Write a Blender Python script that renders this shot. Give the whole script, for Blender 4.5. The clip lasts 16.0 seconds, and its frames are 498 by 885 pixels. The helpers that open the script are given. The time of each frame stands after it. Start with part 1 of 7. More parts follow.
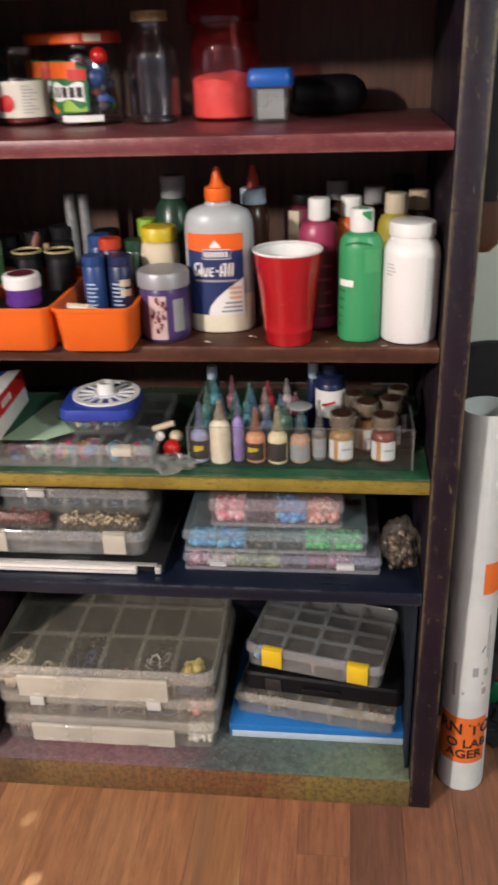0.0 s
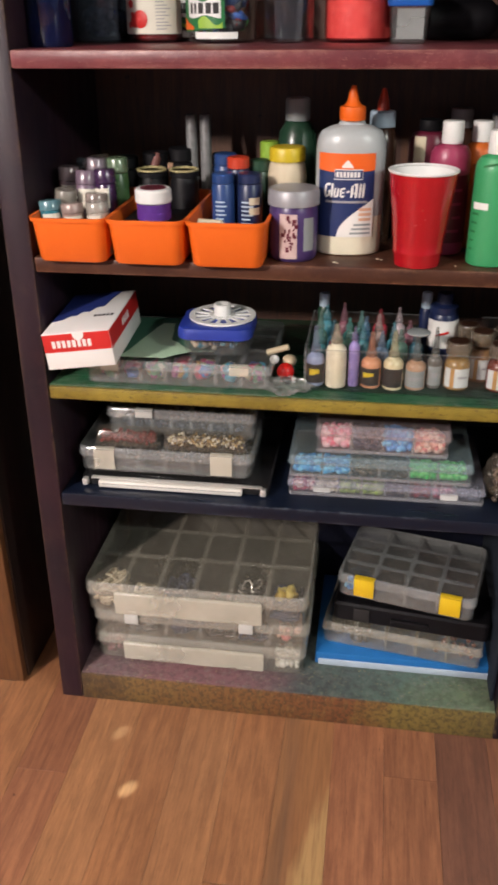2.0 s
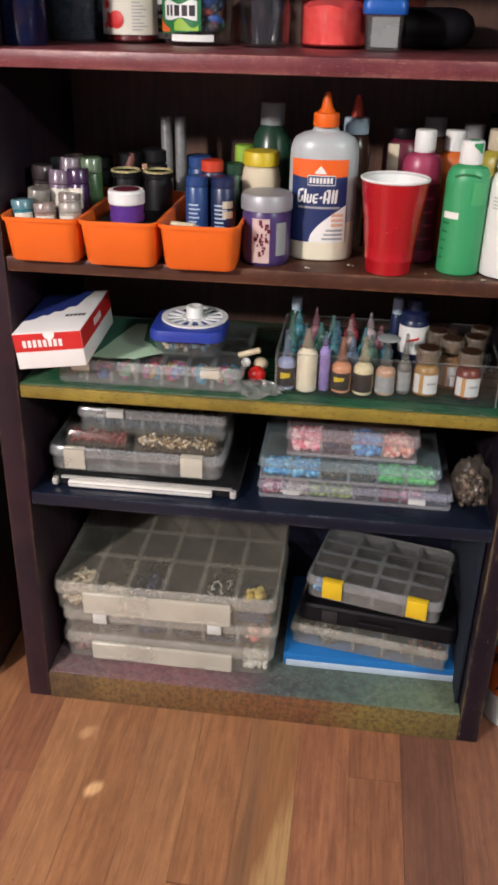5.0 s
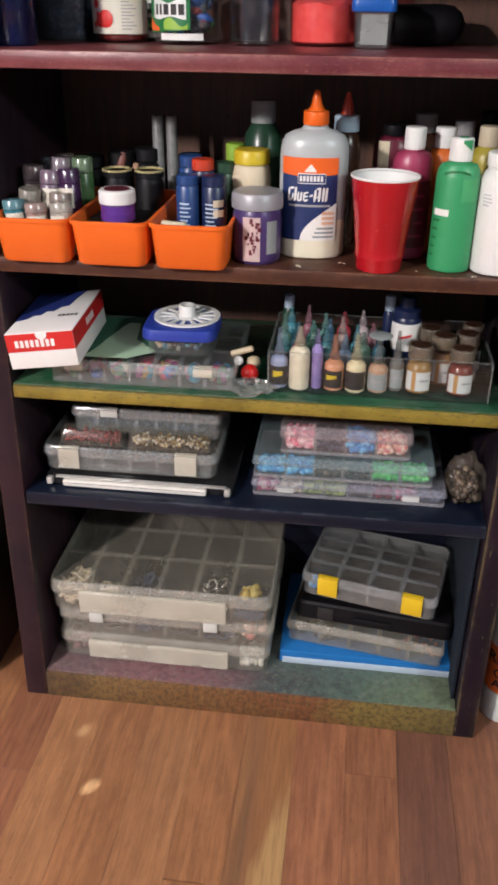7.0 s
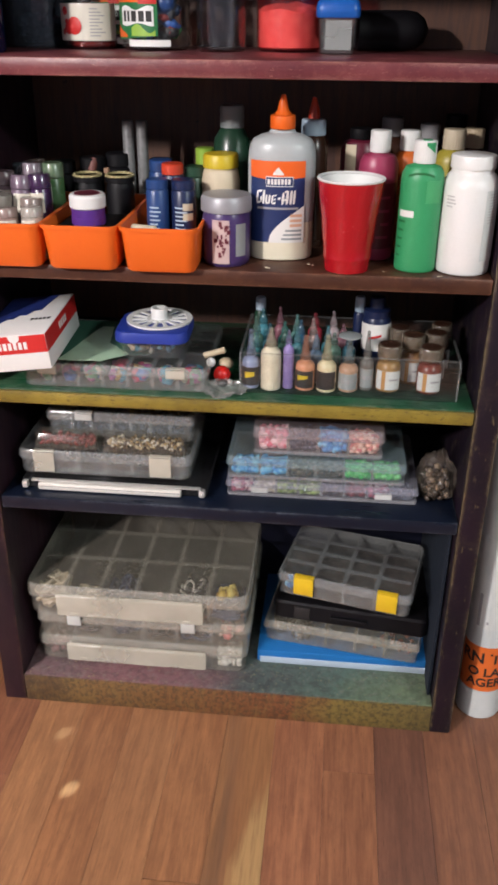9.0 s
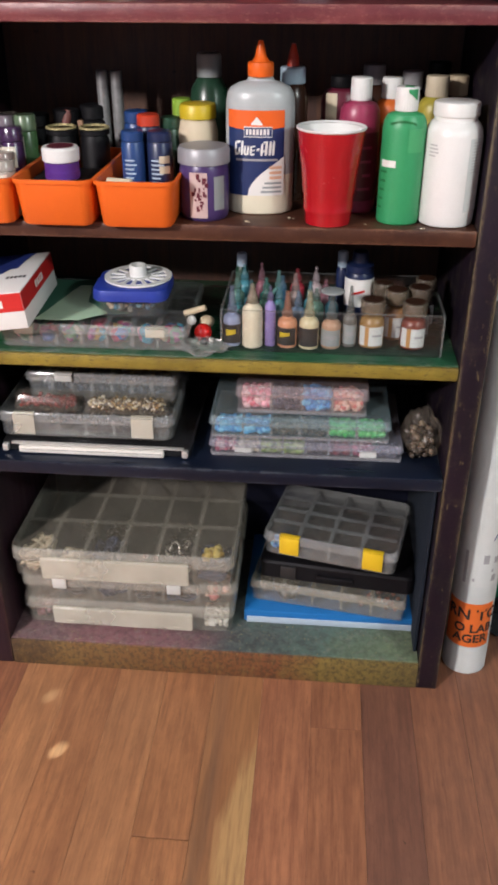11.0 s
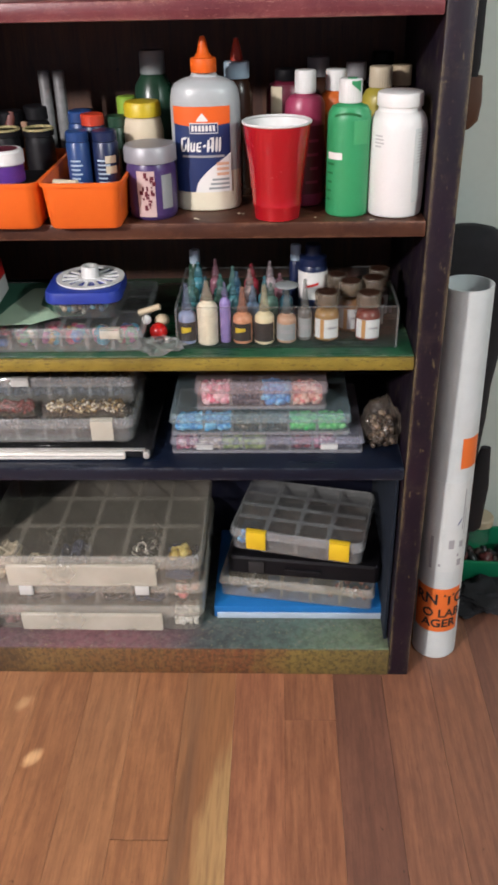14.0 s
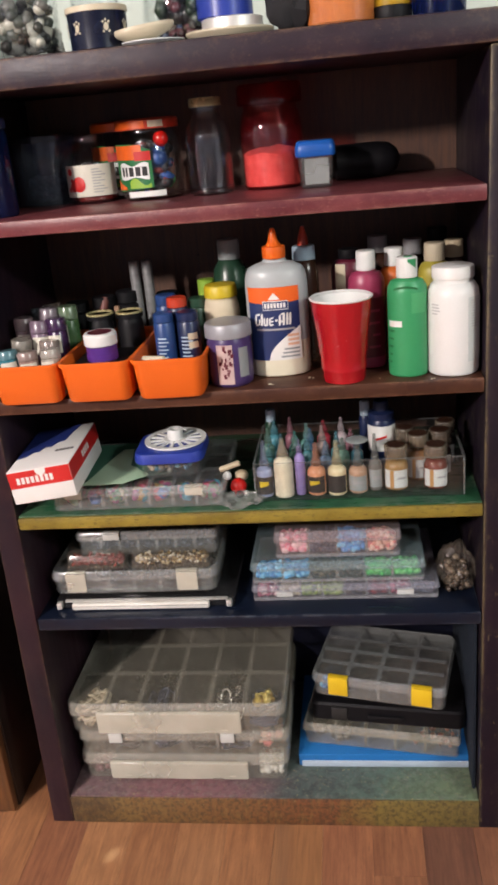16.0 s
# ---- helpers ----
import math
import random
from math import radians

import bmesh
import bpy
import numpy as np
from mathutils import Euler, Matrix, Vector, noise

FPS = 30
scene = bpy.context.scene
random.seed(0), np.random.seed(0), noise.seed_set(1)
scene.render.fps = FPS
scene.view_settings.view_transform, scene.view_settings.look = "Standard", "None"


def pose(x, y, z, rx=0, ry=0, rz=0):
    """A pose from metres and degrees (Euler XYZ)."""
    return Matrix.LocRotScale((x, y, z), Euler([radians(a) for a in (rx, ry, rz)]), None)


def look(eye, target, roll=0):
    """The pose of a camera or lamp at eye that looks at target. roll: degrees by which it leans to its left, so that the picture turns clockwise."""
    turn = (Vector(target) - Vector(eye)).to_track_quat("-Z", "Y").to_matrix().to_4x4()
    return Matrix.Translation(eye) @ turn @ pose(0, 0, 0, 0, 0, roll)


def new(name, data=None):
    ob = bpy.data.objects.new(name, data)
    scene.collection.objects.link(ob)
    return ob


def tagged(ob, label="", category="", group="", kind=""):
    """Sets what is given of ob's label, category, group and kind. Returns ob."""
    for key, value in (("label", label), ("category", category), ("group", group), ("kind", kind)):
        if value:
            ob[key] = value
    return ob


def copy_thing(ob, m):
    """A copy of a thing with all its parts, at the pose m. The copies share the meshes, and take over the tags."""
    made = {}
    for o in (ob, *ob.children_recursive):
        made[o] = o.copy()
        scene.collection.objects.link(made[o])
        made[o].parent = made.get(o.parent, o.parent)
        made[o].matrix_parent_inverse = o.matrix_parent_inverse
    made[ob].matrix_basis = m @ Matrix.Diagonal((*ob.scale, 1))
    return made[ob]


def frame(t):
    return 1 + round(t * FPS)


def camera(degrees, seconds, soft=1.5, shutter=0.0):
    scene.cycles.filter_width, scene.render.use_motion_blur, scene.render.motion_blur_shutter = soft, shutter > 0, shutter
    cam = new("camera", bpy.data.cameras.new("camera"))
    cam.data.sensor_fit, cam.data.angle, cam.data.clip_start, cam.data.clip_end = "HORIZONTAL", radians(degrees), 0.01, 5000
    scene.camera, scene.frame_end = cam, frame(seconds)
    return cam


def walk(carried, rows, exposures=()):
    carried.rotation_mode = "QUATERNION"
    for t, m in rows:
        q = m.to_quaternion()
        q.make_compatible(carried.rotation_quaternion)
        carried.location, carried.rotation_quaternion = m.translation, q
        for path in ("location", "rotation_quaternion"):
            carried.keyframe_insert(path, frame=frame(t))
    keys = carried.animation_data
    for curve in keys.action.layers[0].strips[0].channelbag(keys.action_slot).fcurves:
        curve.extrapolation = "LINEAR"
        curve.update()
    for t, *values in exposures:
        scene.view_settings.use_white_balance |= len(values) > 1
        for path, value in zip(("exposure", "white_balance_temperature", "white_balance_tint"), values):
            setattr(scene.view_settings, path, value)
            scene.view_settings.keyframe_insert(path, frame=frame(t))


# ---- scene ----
cam = camera(32.8, 16.0, soft=3.1, shutter=0.7)
PATH = [
    (0, (0.211, -1.101, 1.247), (-0.004, 0.691, 0.385), -2.0),
    (0.5, (0.153, -1.163, 1.228), (-0.049, 0.66, 0.43), -0.1),
    (0.9, (0.115, -1.150, 1.218), (-0.029, 0.631, 0.325), 0.2),
    (0.97, (0.107, -1.148, 1.2155), (-0.0175, 0.634, 0.3165), 0.3),
    (1, (0.105, -1.147, 1.215), (-0.032, 0.634, 0.315), 0.3),
    (1.03, (0.1045, -1.148, 1.2145), (-0.0465, 0.633, 0.3135), 0.3),
    (1.1, (0.104, -1.151, 1.213), (-0.069, 0.630, 0.313), 0.2),
    (1.5, (0.1, -1.167, 1.206), (-0.095, 0.631, 0.351), -0.4),
    (2, (0.076, -1.166, 1.192), (-0.188, 0.588, 0.269), -0.5),
    (2.5, (0.071, -1.165, 1.194), (-0.192, 0.597, 0.285), 0.2),
    (3, (0.078, -1.169, 1.198), (-0.169, 0.597, 0.293), 0.8),
    (3.5, (0.084, -1.165, 1.2), (-0.148, 0.612, 0.311), 1.4),
    (4, (0.087, -1.161, 1.199), (-0.126, 0.605, 0.285), 1.6),
    (6.5, (0.086, -1.172, 1.208), (-0.13, 0.583, 0.273), 0.8),
    (7, (0.099, -1.164, 1.206), (-0.113, 0.59, 0.269), 0.7),
    (7.5, (0.102, -1.174, 1.207), (-0.097, 0.581, 0.27), 0.5),
    (8, (0.103, -1.177, 1.211), (-0.092, 0.581, 0.277), 0.5),
    (8.5, (0.111, -1.175, 1.204), (-0.073, 0.584, 0.269), 0.5),
    (9, (0.117, -1.179, 1.204), (-0.057, 0.587, 0.281), 0.5),
    (11.5, (0.129, -1.166, 1.188), (0.004, 0.549, 0.167), -0.2),
    (12, (0.132, -1.168, 1.194), (0.051, 0.542, 0.16), -0.3),
    (12.5, (0.14, -1.168, 1.193), (0.046, 0.548, 0.17), -1.1),
    (13, (0.142, -1.162, 1.198), (0.065, 0.558, 0.181), -1.1),
    (13.5, (0.151, -1.159, 1.2), (0.069, 0.56, 0.18), -1.4),
    (14, (0.14, -1.163, 1.194), (0.067, 0.56, 0.181), -1.3),
    (14.5, (0.148, -1.15, 1.199), (0.08, 0.567, 0.176), -1.0),
    (15, (0.147, -1.174, 1.213), (0.089, 0.591, 0.274), -1.5),
    (15.5, (0.13, -1.223, 1.239), (-0.061, 0.618, 0.481), -4.4),
    (16, (0.153, -1.226, 1.247), (-0.103, 0.626, 0.537), -5.3),
]
walk(cam, [(t, look(eye, target, roll)) for t, eye, target, roll in PATH],
     exposures=[(0.0, 0.0, 6850, 8), (2.0, 0.0, 6950, 8), (3.5, 0.0, 6700, 8), (4.2, 0.0, 6650, 7), (6.5, 0.0, 6500, 7), (11.5, 0.01, 6450, 7), (13.0, 0.05, 6400, 7), (14.5, 0.08, 6400, 7), (15.2, 0.08, 6500, 7), (15.6, 0.09, 6650, 7), (16.0, 0.0, 6800, 8)])

# ---- light ----
world = bpy.data.worlds.new("room_air")
scene.world = world
world.use_nodes = True
world.node_tree.nodes["Background"].inputs["Color"].default_value = (1.0, 0.92, 0.86, 1)
world.node_tree.nodes["Background"].inputs["Strength"].default_value = 0.03

LAMP = (-1.75, -2.5, 2.1)
bulb = new("room_lamp", bpy.data.lights.new("room_lamp", "POINT"))
bulb.data.energy, bulb.data.shadow_soft_size, bulb.data.color = 385, 0.09, (1.0, 0.905, 0.90)
bulb.location = LAMP
second = new("second_lamp", bpy.data.lights.new("second_lamp", "POINT"))
second.data.energy, second.data.shadow_soft_size, second.data.color = 108, 0.09, (0.93, 1.0, 0.97)
second.location = (2.0, -2.0, 2.1)
# two added narrow spots make the pale patches on the floor; no such source is known
for spot_at, spot_power, spot_cone in (((-0.285, -0.198, 0), 330, 1.25), ((-0.333, -0.078, 0), 120, 1.2)):
    patch_light = new("lamp_slit", bpy.data.lights.new("lamp_slit", "SPOT"))
    patch_light.data.energy, patch_light.data.spot_size, patch_light.data.spot_blend = spot_power, radians(spot_cone), 1.0
    patch_light.data.shadow_soft_size, patch_light.data.color = 0.004, (0.68, 0.95, 1.0)
    patch_light.matrix_world = look(Vector(spot_at).lerp(Vector((LAMP[0], LAMP[1] + 0.12, LAMP[2])), 0.42), spot_at)
scene.view_settings.exposure = 0.0

# ---- materials ----
def lin(h):
    """A colour from its hex code, as linear values."""
    v = [int(h[i:i + 2], 16) / 255 for i in (0, 2, 4)]
    return tuple(c / 12.92 if c <= 0.04045 else ((c + 0.055) / 1.055) ** 2.4 for c in v)


def rgba(c):
    c = lin(c) if isinstance(c, str) else c
    return (*c, 1.0)


class Nodes:
    """A small hand for building node trees."""

    def __init__(self, name):
        self.mat = bpy.data.materials.new(name)
        self.mat.use_nodes = True
        self.t = self.mat.node_tree
        self.t.nodes.clear()
        self.out = self.add("ShaderNodeOutputMaterial")

    def add(self, kind, **inputs):
        n = self.t.nodes.new(kind)
        for k, v in inputs.items():
            self.put(n, k.replace("_", " "), v)
        return n

    def put(self, n, key, v):
        sock = n.inputs[key] if not isinstance(key, int) else n.inputs[key]
        if hasattr(v, "is_output"):
            self.t.links.new(v, sock)
        else:
            sock.default_value = v

    def coords(self, where="Object", scale=(1, 1, 1)):
        tc = self.add("ShaderNodeTexCoord")
        mp = self.add("ShaderNodeMapping", Vector=tc.outputs[where], Scale=scale)
        return mp.outputs[0]

    def noise(self, vec, scale, detail=4.0, rough=0.55, distortion=0.0):
        return self.add("ShaderNodeTexNoise", Vector=vec, Scale=scale, Detail=detail, Roughness=rough, Distortion=distortion).outputs["Fac"]

    def ramp(self, fac, stops):
        n = self.add("ShaderNodeValToRGB", Fac=fac)
        e = n.color_ramp.elements
        while len(e) < len(stops):
            e.new(0.5)
        for el, (p, c) in zip(e, stops):
            el.position, el.color = p, rgba(c)
        return n.outputs[0]

    def mix(self, fac, a, b):
        n = self.t.nodes.new("ShaderNodeMix")
        n.data_type = "RGBA"
        for i, v in ((0, fac), (6, a), (7, b)):
            if hasattr(v, "is_output"):
                self.t.links.new(v, n.inputs[i])
            else:
                n.inputs[i].default_value = v if i == 0 else rgba(v)
        return n.outputs[2]

    def math(self, op, a, b=0.5):
        n = self.t.nodes.new("ShaderNodeMath")
        n.operation = op
        for i, v in enumerate((a, b)):
            if hasattr(v, "is_output"):
                self.t.links.new(v, n.inputs[i])
            else:
                n.inputs[i].default_value = v
        return n.outputs[0]

    def bump(self, height, strength=0.2, distance=0.002):
        return self.add("ShaderNodeBump", Height=height, Strength=strength, Distance=distance).outputs[0]

    def sheen(self, low, high):
        """How much a clear skin mirrors: little head-on, more at a glance."""
        w = self.add("ShaderNodeLayerWeight", Blend=0.5).outputs["Facing"]
        return self.math("ADD", low, self.math("MULTIPLY", self.math("POWER", w, 4.0), high))

    def finish(self, shader):
        self.t.links.new(shader, self.out.inputs[0])
        return self.mat


def plain(name, c, rough=0.45, metal=0.0, c2=None, scale=30.0, bump=0.06, coat=0.0, spec=0.5):
    """A moulded or painted surface: two near tones in soft clouds, fine specks and a faint relief."""
    n = Nodes(name)
    v = n.coords()
    a = rgba(c)[:3]
    b = rgba(c2)[:3] if c2 else tuple(x * 0.8 for x in a)
    cloud = n.noise(v, scale, 5)
    fine = n.noise(v, scale * 12, 3)
    col = n.mix(n.math("MULTIPLY", cloud, 1.0), b, a)
    col = n.mix(n.math("MULTIPLY", fine, 0.25), col, tuple(x * 0.7 for x in a))
    r = n.math("ADD", n.math("MULTIPLY", cloud, 0.2), rough - 0.1)
    p = n.add("ShaderNodeBsdfPrincipled", Base_Color=col, Roughness=r, Metallic=metal, Normal=n.bump(fine, bump, 0.0008))
    p.inputs["Coat Weight"].default_value = coat
    p.inputs["Specular IOR Level"].default_value = spec
    return n.finish(p.outputs[0])


def worn_paint(name, c, c2, worn, rough=0.45, along=(1, 1, 1), wear=0.5, fleck=0.62, scale=9.0, scuffed=0.35):
    """Old brushed paint over wood: streaks, flecks knocked out of it, and rubbed edges that show the undercoat."""
    n = Nodes(name)
    v = n.coords()
    s = n.coords(scale=along)
    cloud = n.noise(v, scale, 6, 0.6)
    brush = n.noise(s, scale * 9, 5, 0.6)
    col = n.mix(n.ramp(cloud, [(0.35, (0, 0, 0)), (0.68, (1, 1, 1))]), c, c2)
    col = n.mix(n.math("MULTIPLY", brush, 0.45), col, tuple(x * 0.5 for x in rgba(c)[:3]))
    chips = n.noise(s, scale * 22, 3, 0.7, 0.3)
    col = n.mix(n.ramp(chips, [(fleck, (0, 0, 0)), (fleck + 0.08, (0.8, 0.8, 0.8))]), col, worn)
    scuffs = n.math("MULTIPLY", n.ramp(n.noise(v, scale * 5, 6, 0.75), [(0.52, (0, 0, 0)), (0.70, (1, 1, 1))]), scuffed)
    col = n.mix(scuffs, col, tuple(0.55 * x + 0.45 * y for x, y in zip(rgba(c2)[:3], rgba(worn)[:3])))
    bev = n.add("ShaderNodeBevel", Radius=0.009)
    geo = n.add("ShaderNodeNewGeometry")
    dot = n.t.nodes.new("ShaderNodeVectorMath")
    dot.operation = "DOT_PRODUCT"
    n.t.links.new(bev.outputs[0], dot.inputs[0])
    n.t.links.new(geo.outputs["Normal"], dot.inputs[1])
    edge = n.math("SUBTRACT", 1.0, dot.outputs["Value"])
    edge = n.math("MULTIPLY", edge, 30.0)
    patch = n.ramp(n.noise(v, 7.0, 4, 0.6), [(0.44, (0.06, 0.06, 0.06)), (0.60, (1, 1, 1))])
    edge = n.math("MULTIPLY", edge, n.math("MULTIPLY", patch, n.ramp(n.noise(v, 75, 5, 0.75), [(0.40, (0, 0, 0)), (0.60, (1, 1, 1))])))
    edge = n.math("MINIMUM", n.math("MULTIPLY", edge, wear), 1.0)
    col = n.mix(edge, col, worn)
    r = n.math("ADD", n.math("MULTIPLY", brush, 0.3), rough - 0.15)
    p = n.add("ShaderNodeBsdfPrincipled", Base_Color=col, Roughness=r, Normal=n.bump(n.math("ADD", brush, chips), 0.3, 0.001))
    p.inputs["Specular IOR Level"].default_value = 0.35
    return n.finish(p.outputs[0])


def two_tone(name, stops, axis=0, span=(-0.42, 0.34), rough=0.5, blot=0.25, grain=40.0, rub=(0.24, 0.16, 0.055), spots=0.68, drags=0.4):
    """Paint that passes from tone to tone along the thing, blotched and sponged."""
    n = Nodes(name)
    v = n.coords()
    sep = n.add("ShaderNodeSeparateXYZ", Vector=v)
    f = n.math("DIVIDE", n.math("SUBTRACT", sep.outputs[axis], span[0]), span[1] - span[0])
    f = n.math("ADD", f, n.math("MULTIPLY", n.math("SUBTRACT", n.noise(v, 9, 6, 0.65), 0.5), blot * 2))
    col = n.ramp(f, stops)
    sponge = n.noise(v, grain, 6, 0.7)
    col = n.mix(n.ramp(sponge, [(0.40, (spots, spots, spots)), (0.56, (0, 0, 0))]), col, (0.026, 0.018, 0.013))
    drag = n.noise(n.coords(scale=(1, 1, 0.25)), grain * 0.9, 5, 0.7, 0.4)
    col = n.mix(n.ramp(drag, [(0.50, (0, 0, 0)), (0.70, (drags, drags, drags))]), col, rub)
    fleck = n.noise(v, grain * 2.2, 3, 0.7)
    col = n.mix(n.ramp(fleck, [(0.62, (0, 0, 0)), (0.72, (0.7, 0.7, 0.7))]), col, (0.36, 0.30, 0.14))
    p = n.add("ShaderNodeBsdfPrincipled", Base_Color=col, Roughness=n.math("ADD", n.math("MULTIPLY", sponge, 0.3), rough - 0.15), Normal=n.bump(sponge, 0.25, 0.001))
    return n.finish(p.outputs[0])


def wood(name, c, c2, streak, rough=0.42, axis=1, mottle=0.45):
    """Sawn and varnished boards: long fibres, slow colour drift and dark pores."""
    n = Nodes(name)
    sc = [1.0, 1.0, 1.0]
    sc[axis] = 0.07
    info = n.add("ShaderNodeObjectInfo")
    tc = n.add("ShaderNodeTexCoord")
    off = n.add("ShaderNodeVectorMath", )
    off.operation = "ADD"
    n.t.links.new(tc.outputs["Object"], off.inputs[0])
    cmb = n.add("ShaderNodeCombineXYZ", X=n.math("MULTIPLY", info.outputs["Random"], 7.0), Y=n.math("MULTIPLY", info.outputs["Random"], 31.0))
    n.t.links.new(cmb.outputs[0], off.inputs[1])
    v = n.add("ShaderNodeMapping", Vector=off.outputs[0], Scale=tuple(sc)).outputs[0]
    slow = n.noise(v, 24, 5, 0.6, 0.8)
    fibre = n.noise(v, 95, 6, 0.7, 0.3)
    band = n.noise(v, 46, 4, 0.6, 0.5)
    pore = n.noise(v, 300, 3, 0.6)
    blot = n.noise(n.add("ShaderNodeMapping", Vector=off.outputs[0], Scale=tuple(1.0 if q == 1.0 else 0.35 for q in sc)).outputs[0], 48, 8, 0.78)
    col = n.mix(n.ramp(slow, [(0.36, (0, 0, 0)), (0.66, (1, 1, 1))]), c, c2)
    col = n.mix(n.math("MULTIPLY", n.ramp(fibre, [(0.42, (0, 0, 0)), (0.64, (1, 1, 1))]), 0.66), col, streak)
    col = n.mix(n.math("MULTIPLY", n.ramp(band, [(0.46, (0, 0, 0)), (0.62, (1, 1, 1))]), 0.42), col, tuple(0.5 * (x + y) for x, y in zip(rgba(c2)[:3], rgba(streak)[:3])))
    dent = n.noise(off.outputs[0], 55, 2, 0.5)
    col = n.mix(n.ramp(dent, [(0.74, (0, 0, 0)), (0.80, (0.8, 0.8, 0.8))]), col, tuple(x * 0.3 for x in rgba(streak)[:3]))
    col = n.mix(n.math("MULTIPLY", n.ramp(blot, [(0.42, (0, 0, 0)), (0.7, (1, 1, 1))]), mottle), col, streak)
    col = n.mix(n.ramp(pore, [(0.62, (0, 0, 0)), (0.74, (0.55, 0.55, 0.55))]), col, tuple(x * 0.45 for x in rgba(streak)[:3]))
    drift = n.math("ADD", n.math("MULTIPLY", info.outputs["Random"], 0.2), 0.96)
    hsv = n.add("ShaderNodeHueSaturation", Value=drift, Color=col)
    r = n.math("ADD", n.math("MULTIPLY", blot, 0.22), rough - 0.08)
    p = n.add("ShaderNodeBsdfPrincipled", Base_Color=hsv.outputs[0], Roughness=r, Normal=n.bump(n.math("ADD", fibre, pore), 0.12, 0.0008))
    return n.finish(p.outputs[0])


def sapwood(name):
    """The board with a pale tongue of sapwood, and a grey-brown stain beside it."""
    n = Nodes(name)
    geo = n.add("ShaderNodeNewGeometry")
    sep = n.add("ShaderNodeSeparateXYZ", Vector=geo.outputs["Position"])
    v = n.add("ShaderNodeMapping", Vector=geo.outputs["Position"], Scale=(1, 0.07, 1)).outputs[0]
    fibre = n.noise(v, 130, 6, 0.65, 0.2)
    wob = n.math("MULTIPLY", n.math("SUBTRACT", n.noise(v, 40, 4, 0.6), 0.5), 0.05)
    x = n.math("ADD", sep.outputs[0], wob)
    # tongue: from x 0.012 to the board's edge, for y under -0.13, narrowing to its tip
    tip = n.math("MULTIPLY", n.math("ADD", sep.outputs[1], 0.13), -0.28)
    side = n.math("SUBTRACT", x, n.math("SUBTRACT", 0.052, n.math("MINIMUM", tip, 0.052)))
    pale = n.ramp(n.math("MULTIPLY", side, 50), [(0.0, (0, 0, 0)), (0.8, (1, 1, 1))])
    far = n.ramp(n.math("MULTIPLY", tip, 150), [(0.0, (0, 0, 0)), (1.0, (1, 1, 1))])
    pale = n.math("MULTIPLY", pale, far)
    base = n.mix(n.ramp(n.noise(v, 20, 4), [(0.35, (0, 0, 0)), (0.65, (1, 1, 1))]), (0.39, 0.18, 0.077), (0.285, 0.128, 0.058))
    grey = n.ramp(n.math("MULTIPLY", n.math("SUBTRACT", 0.014, x), 30), [(0.2, (0, 0, 0)), (0.9, (0.85, 0.85, 0.85))])
    col = n.mix(n.math("MULTIPLY", grey, n.ramp(n.noise(v, 26, 5, 0.6), [(0.38, (0, 0, 0)), (0.62, (1, 1, 1))])), base, (0.12, 0.072, 0.05))
    col = n.mix(pale, col, (0.43, 0.255, 0.112))
    col = n.mix(n.math("MULTIPLY", n.ramp(fibre, [(0.45, (0, 0, 0)), (0.7, (1, 1, 1))]), 0.5), col, (0.13, 0.06, 0.03))
    p = n.add("ShaderNodeBsdfPrincipled", Base_Color=col, Roughness=0.33, Normal=n.bump(fibre, 0.12, 0.0008))
    return n.finish(p.outputs[0])


def cloudy(name, c=(0.62, 0.62, 0.6), alpha=0.2, rough=0.28, tint=(0.95, 0.95, 0.94)):
    """Thin clear or milky plastic: mostly let through, a little scattered, with scuffs and gloss."""
    n = Nodes(name)
    v = n.coords()
    scuff = n.noise(v, 11, 3, 0.5)
    tr = n.add("ShaderNodeBsdfTransparent", Color=rgba(tint))
    p = n.add("ShaderNodeBsdfPrincipled", Base_Color=n.mix(scuff, tuple(x * 0.75 for x in rgba(c)[:3]), c), Roughness=n.math("ADD", n.math("MULTIPLY", scuff, 0.25), rough - 0.1))
    m = n.add("ShaderNodeMixShader", Fac=n.math("ADD", n.math("MULTIPLY", scuff, alpha * 0.5), alpha * 0.75))
    n.t.links.new(tr.outputs[0], m.inputs[1])
    n.t.links.new(p.outputs[0], m.inputs[2])
    g = n.add("ShaderNodeBsdfGlossy", Color=(1, 1, 1, 1), Roughness=rough * 0.6)
    m2 = n.add("ShaderNodeMixShader", Fac=n.sheen(0.025, 0.3))
    n.t.links.new(m.outputs[0], m2.inputs[1])
    n.t.links.new(g.outputs[0], m2.inputs[2])
    return n.finish(m2.outputs[0])


def clear_glass(name, tint=(0.955, 0.965, 0.965), haze=0.002, film=(0.6, 0.65, 0.68), shine=0.45):
    n = Nodes(name)
    tr = n.add("ShaderNodeBsdfTransparent", Color=rgba(tint))
    d = n.add("ShaderNodeBsdfDiffuse", Color=rgba(film))
    m = n.add("ShaderNodeMixShader", Fac=n.math("MULTIPLY", n.noise(n.coords(), 22, 5), haze * 2))
    n.t.links.new(tr.outputs[0], m.inputs[1])
    n.t.links.new(d.outputs[0], m.inputs[2])
    g = n.add("ShaderNodeBsdfGlossy", Color=(1, 1, 1, 1), Roughness=0.03)
    m2 = n.add("ShaderNodeMixShader", Fac=n.sheen(0.04, shine))
    n.t.links.new(m.outputs[0], m2.inputs[1])
    n.t.links.new(g.outputs[0], m2.inputs[2])
    return n.finish(m2.outputs[0])


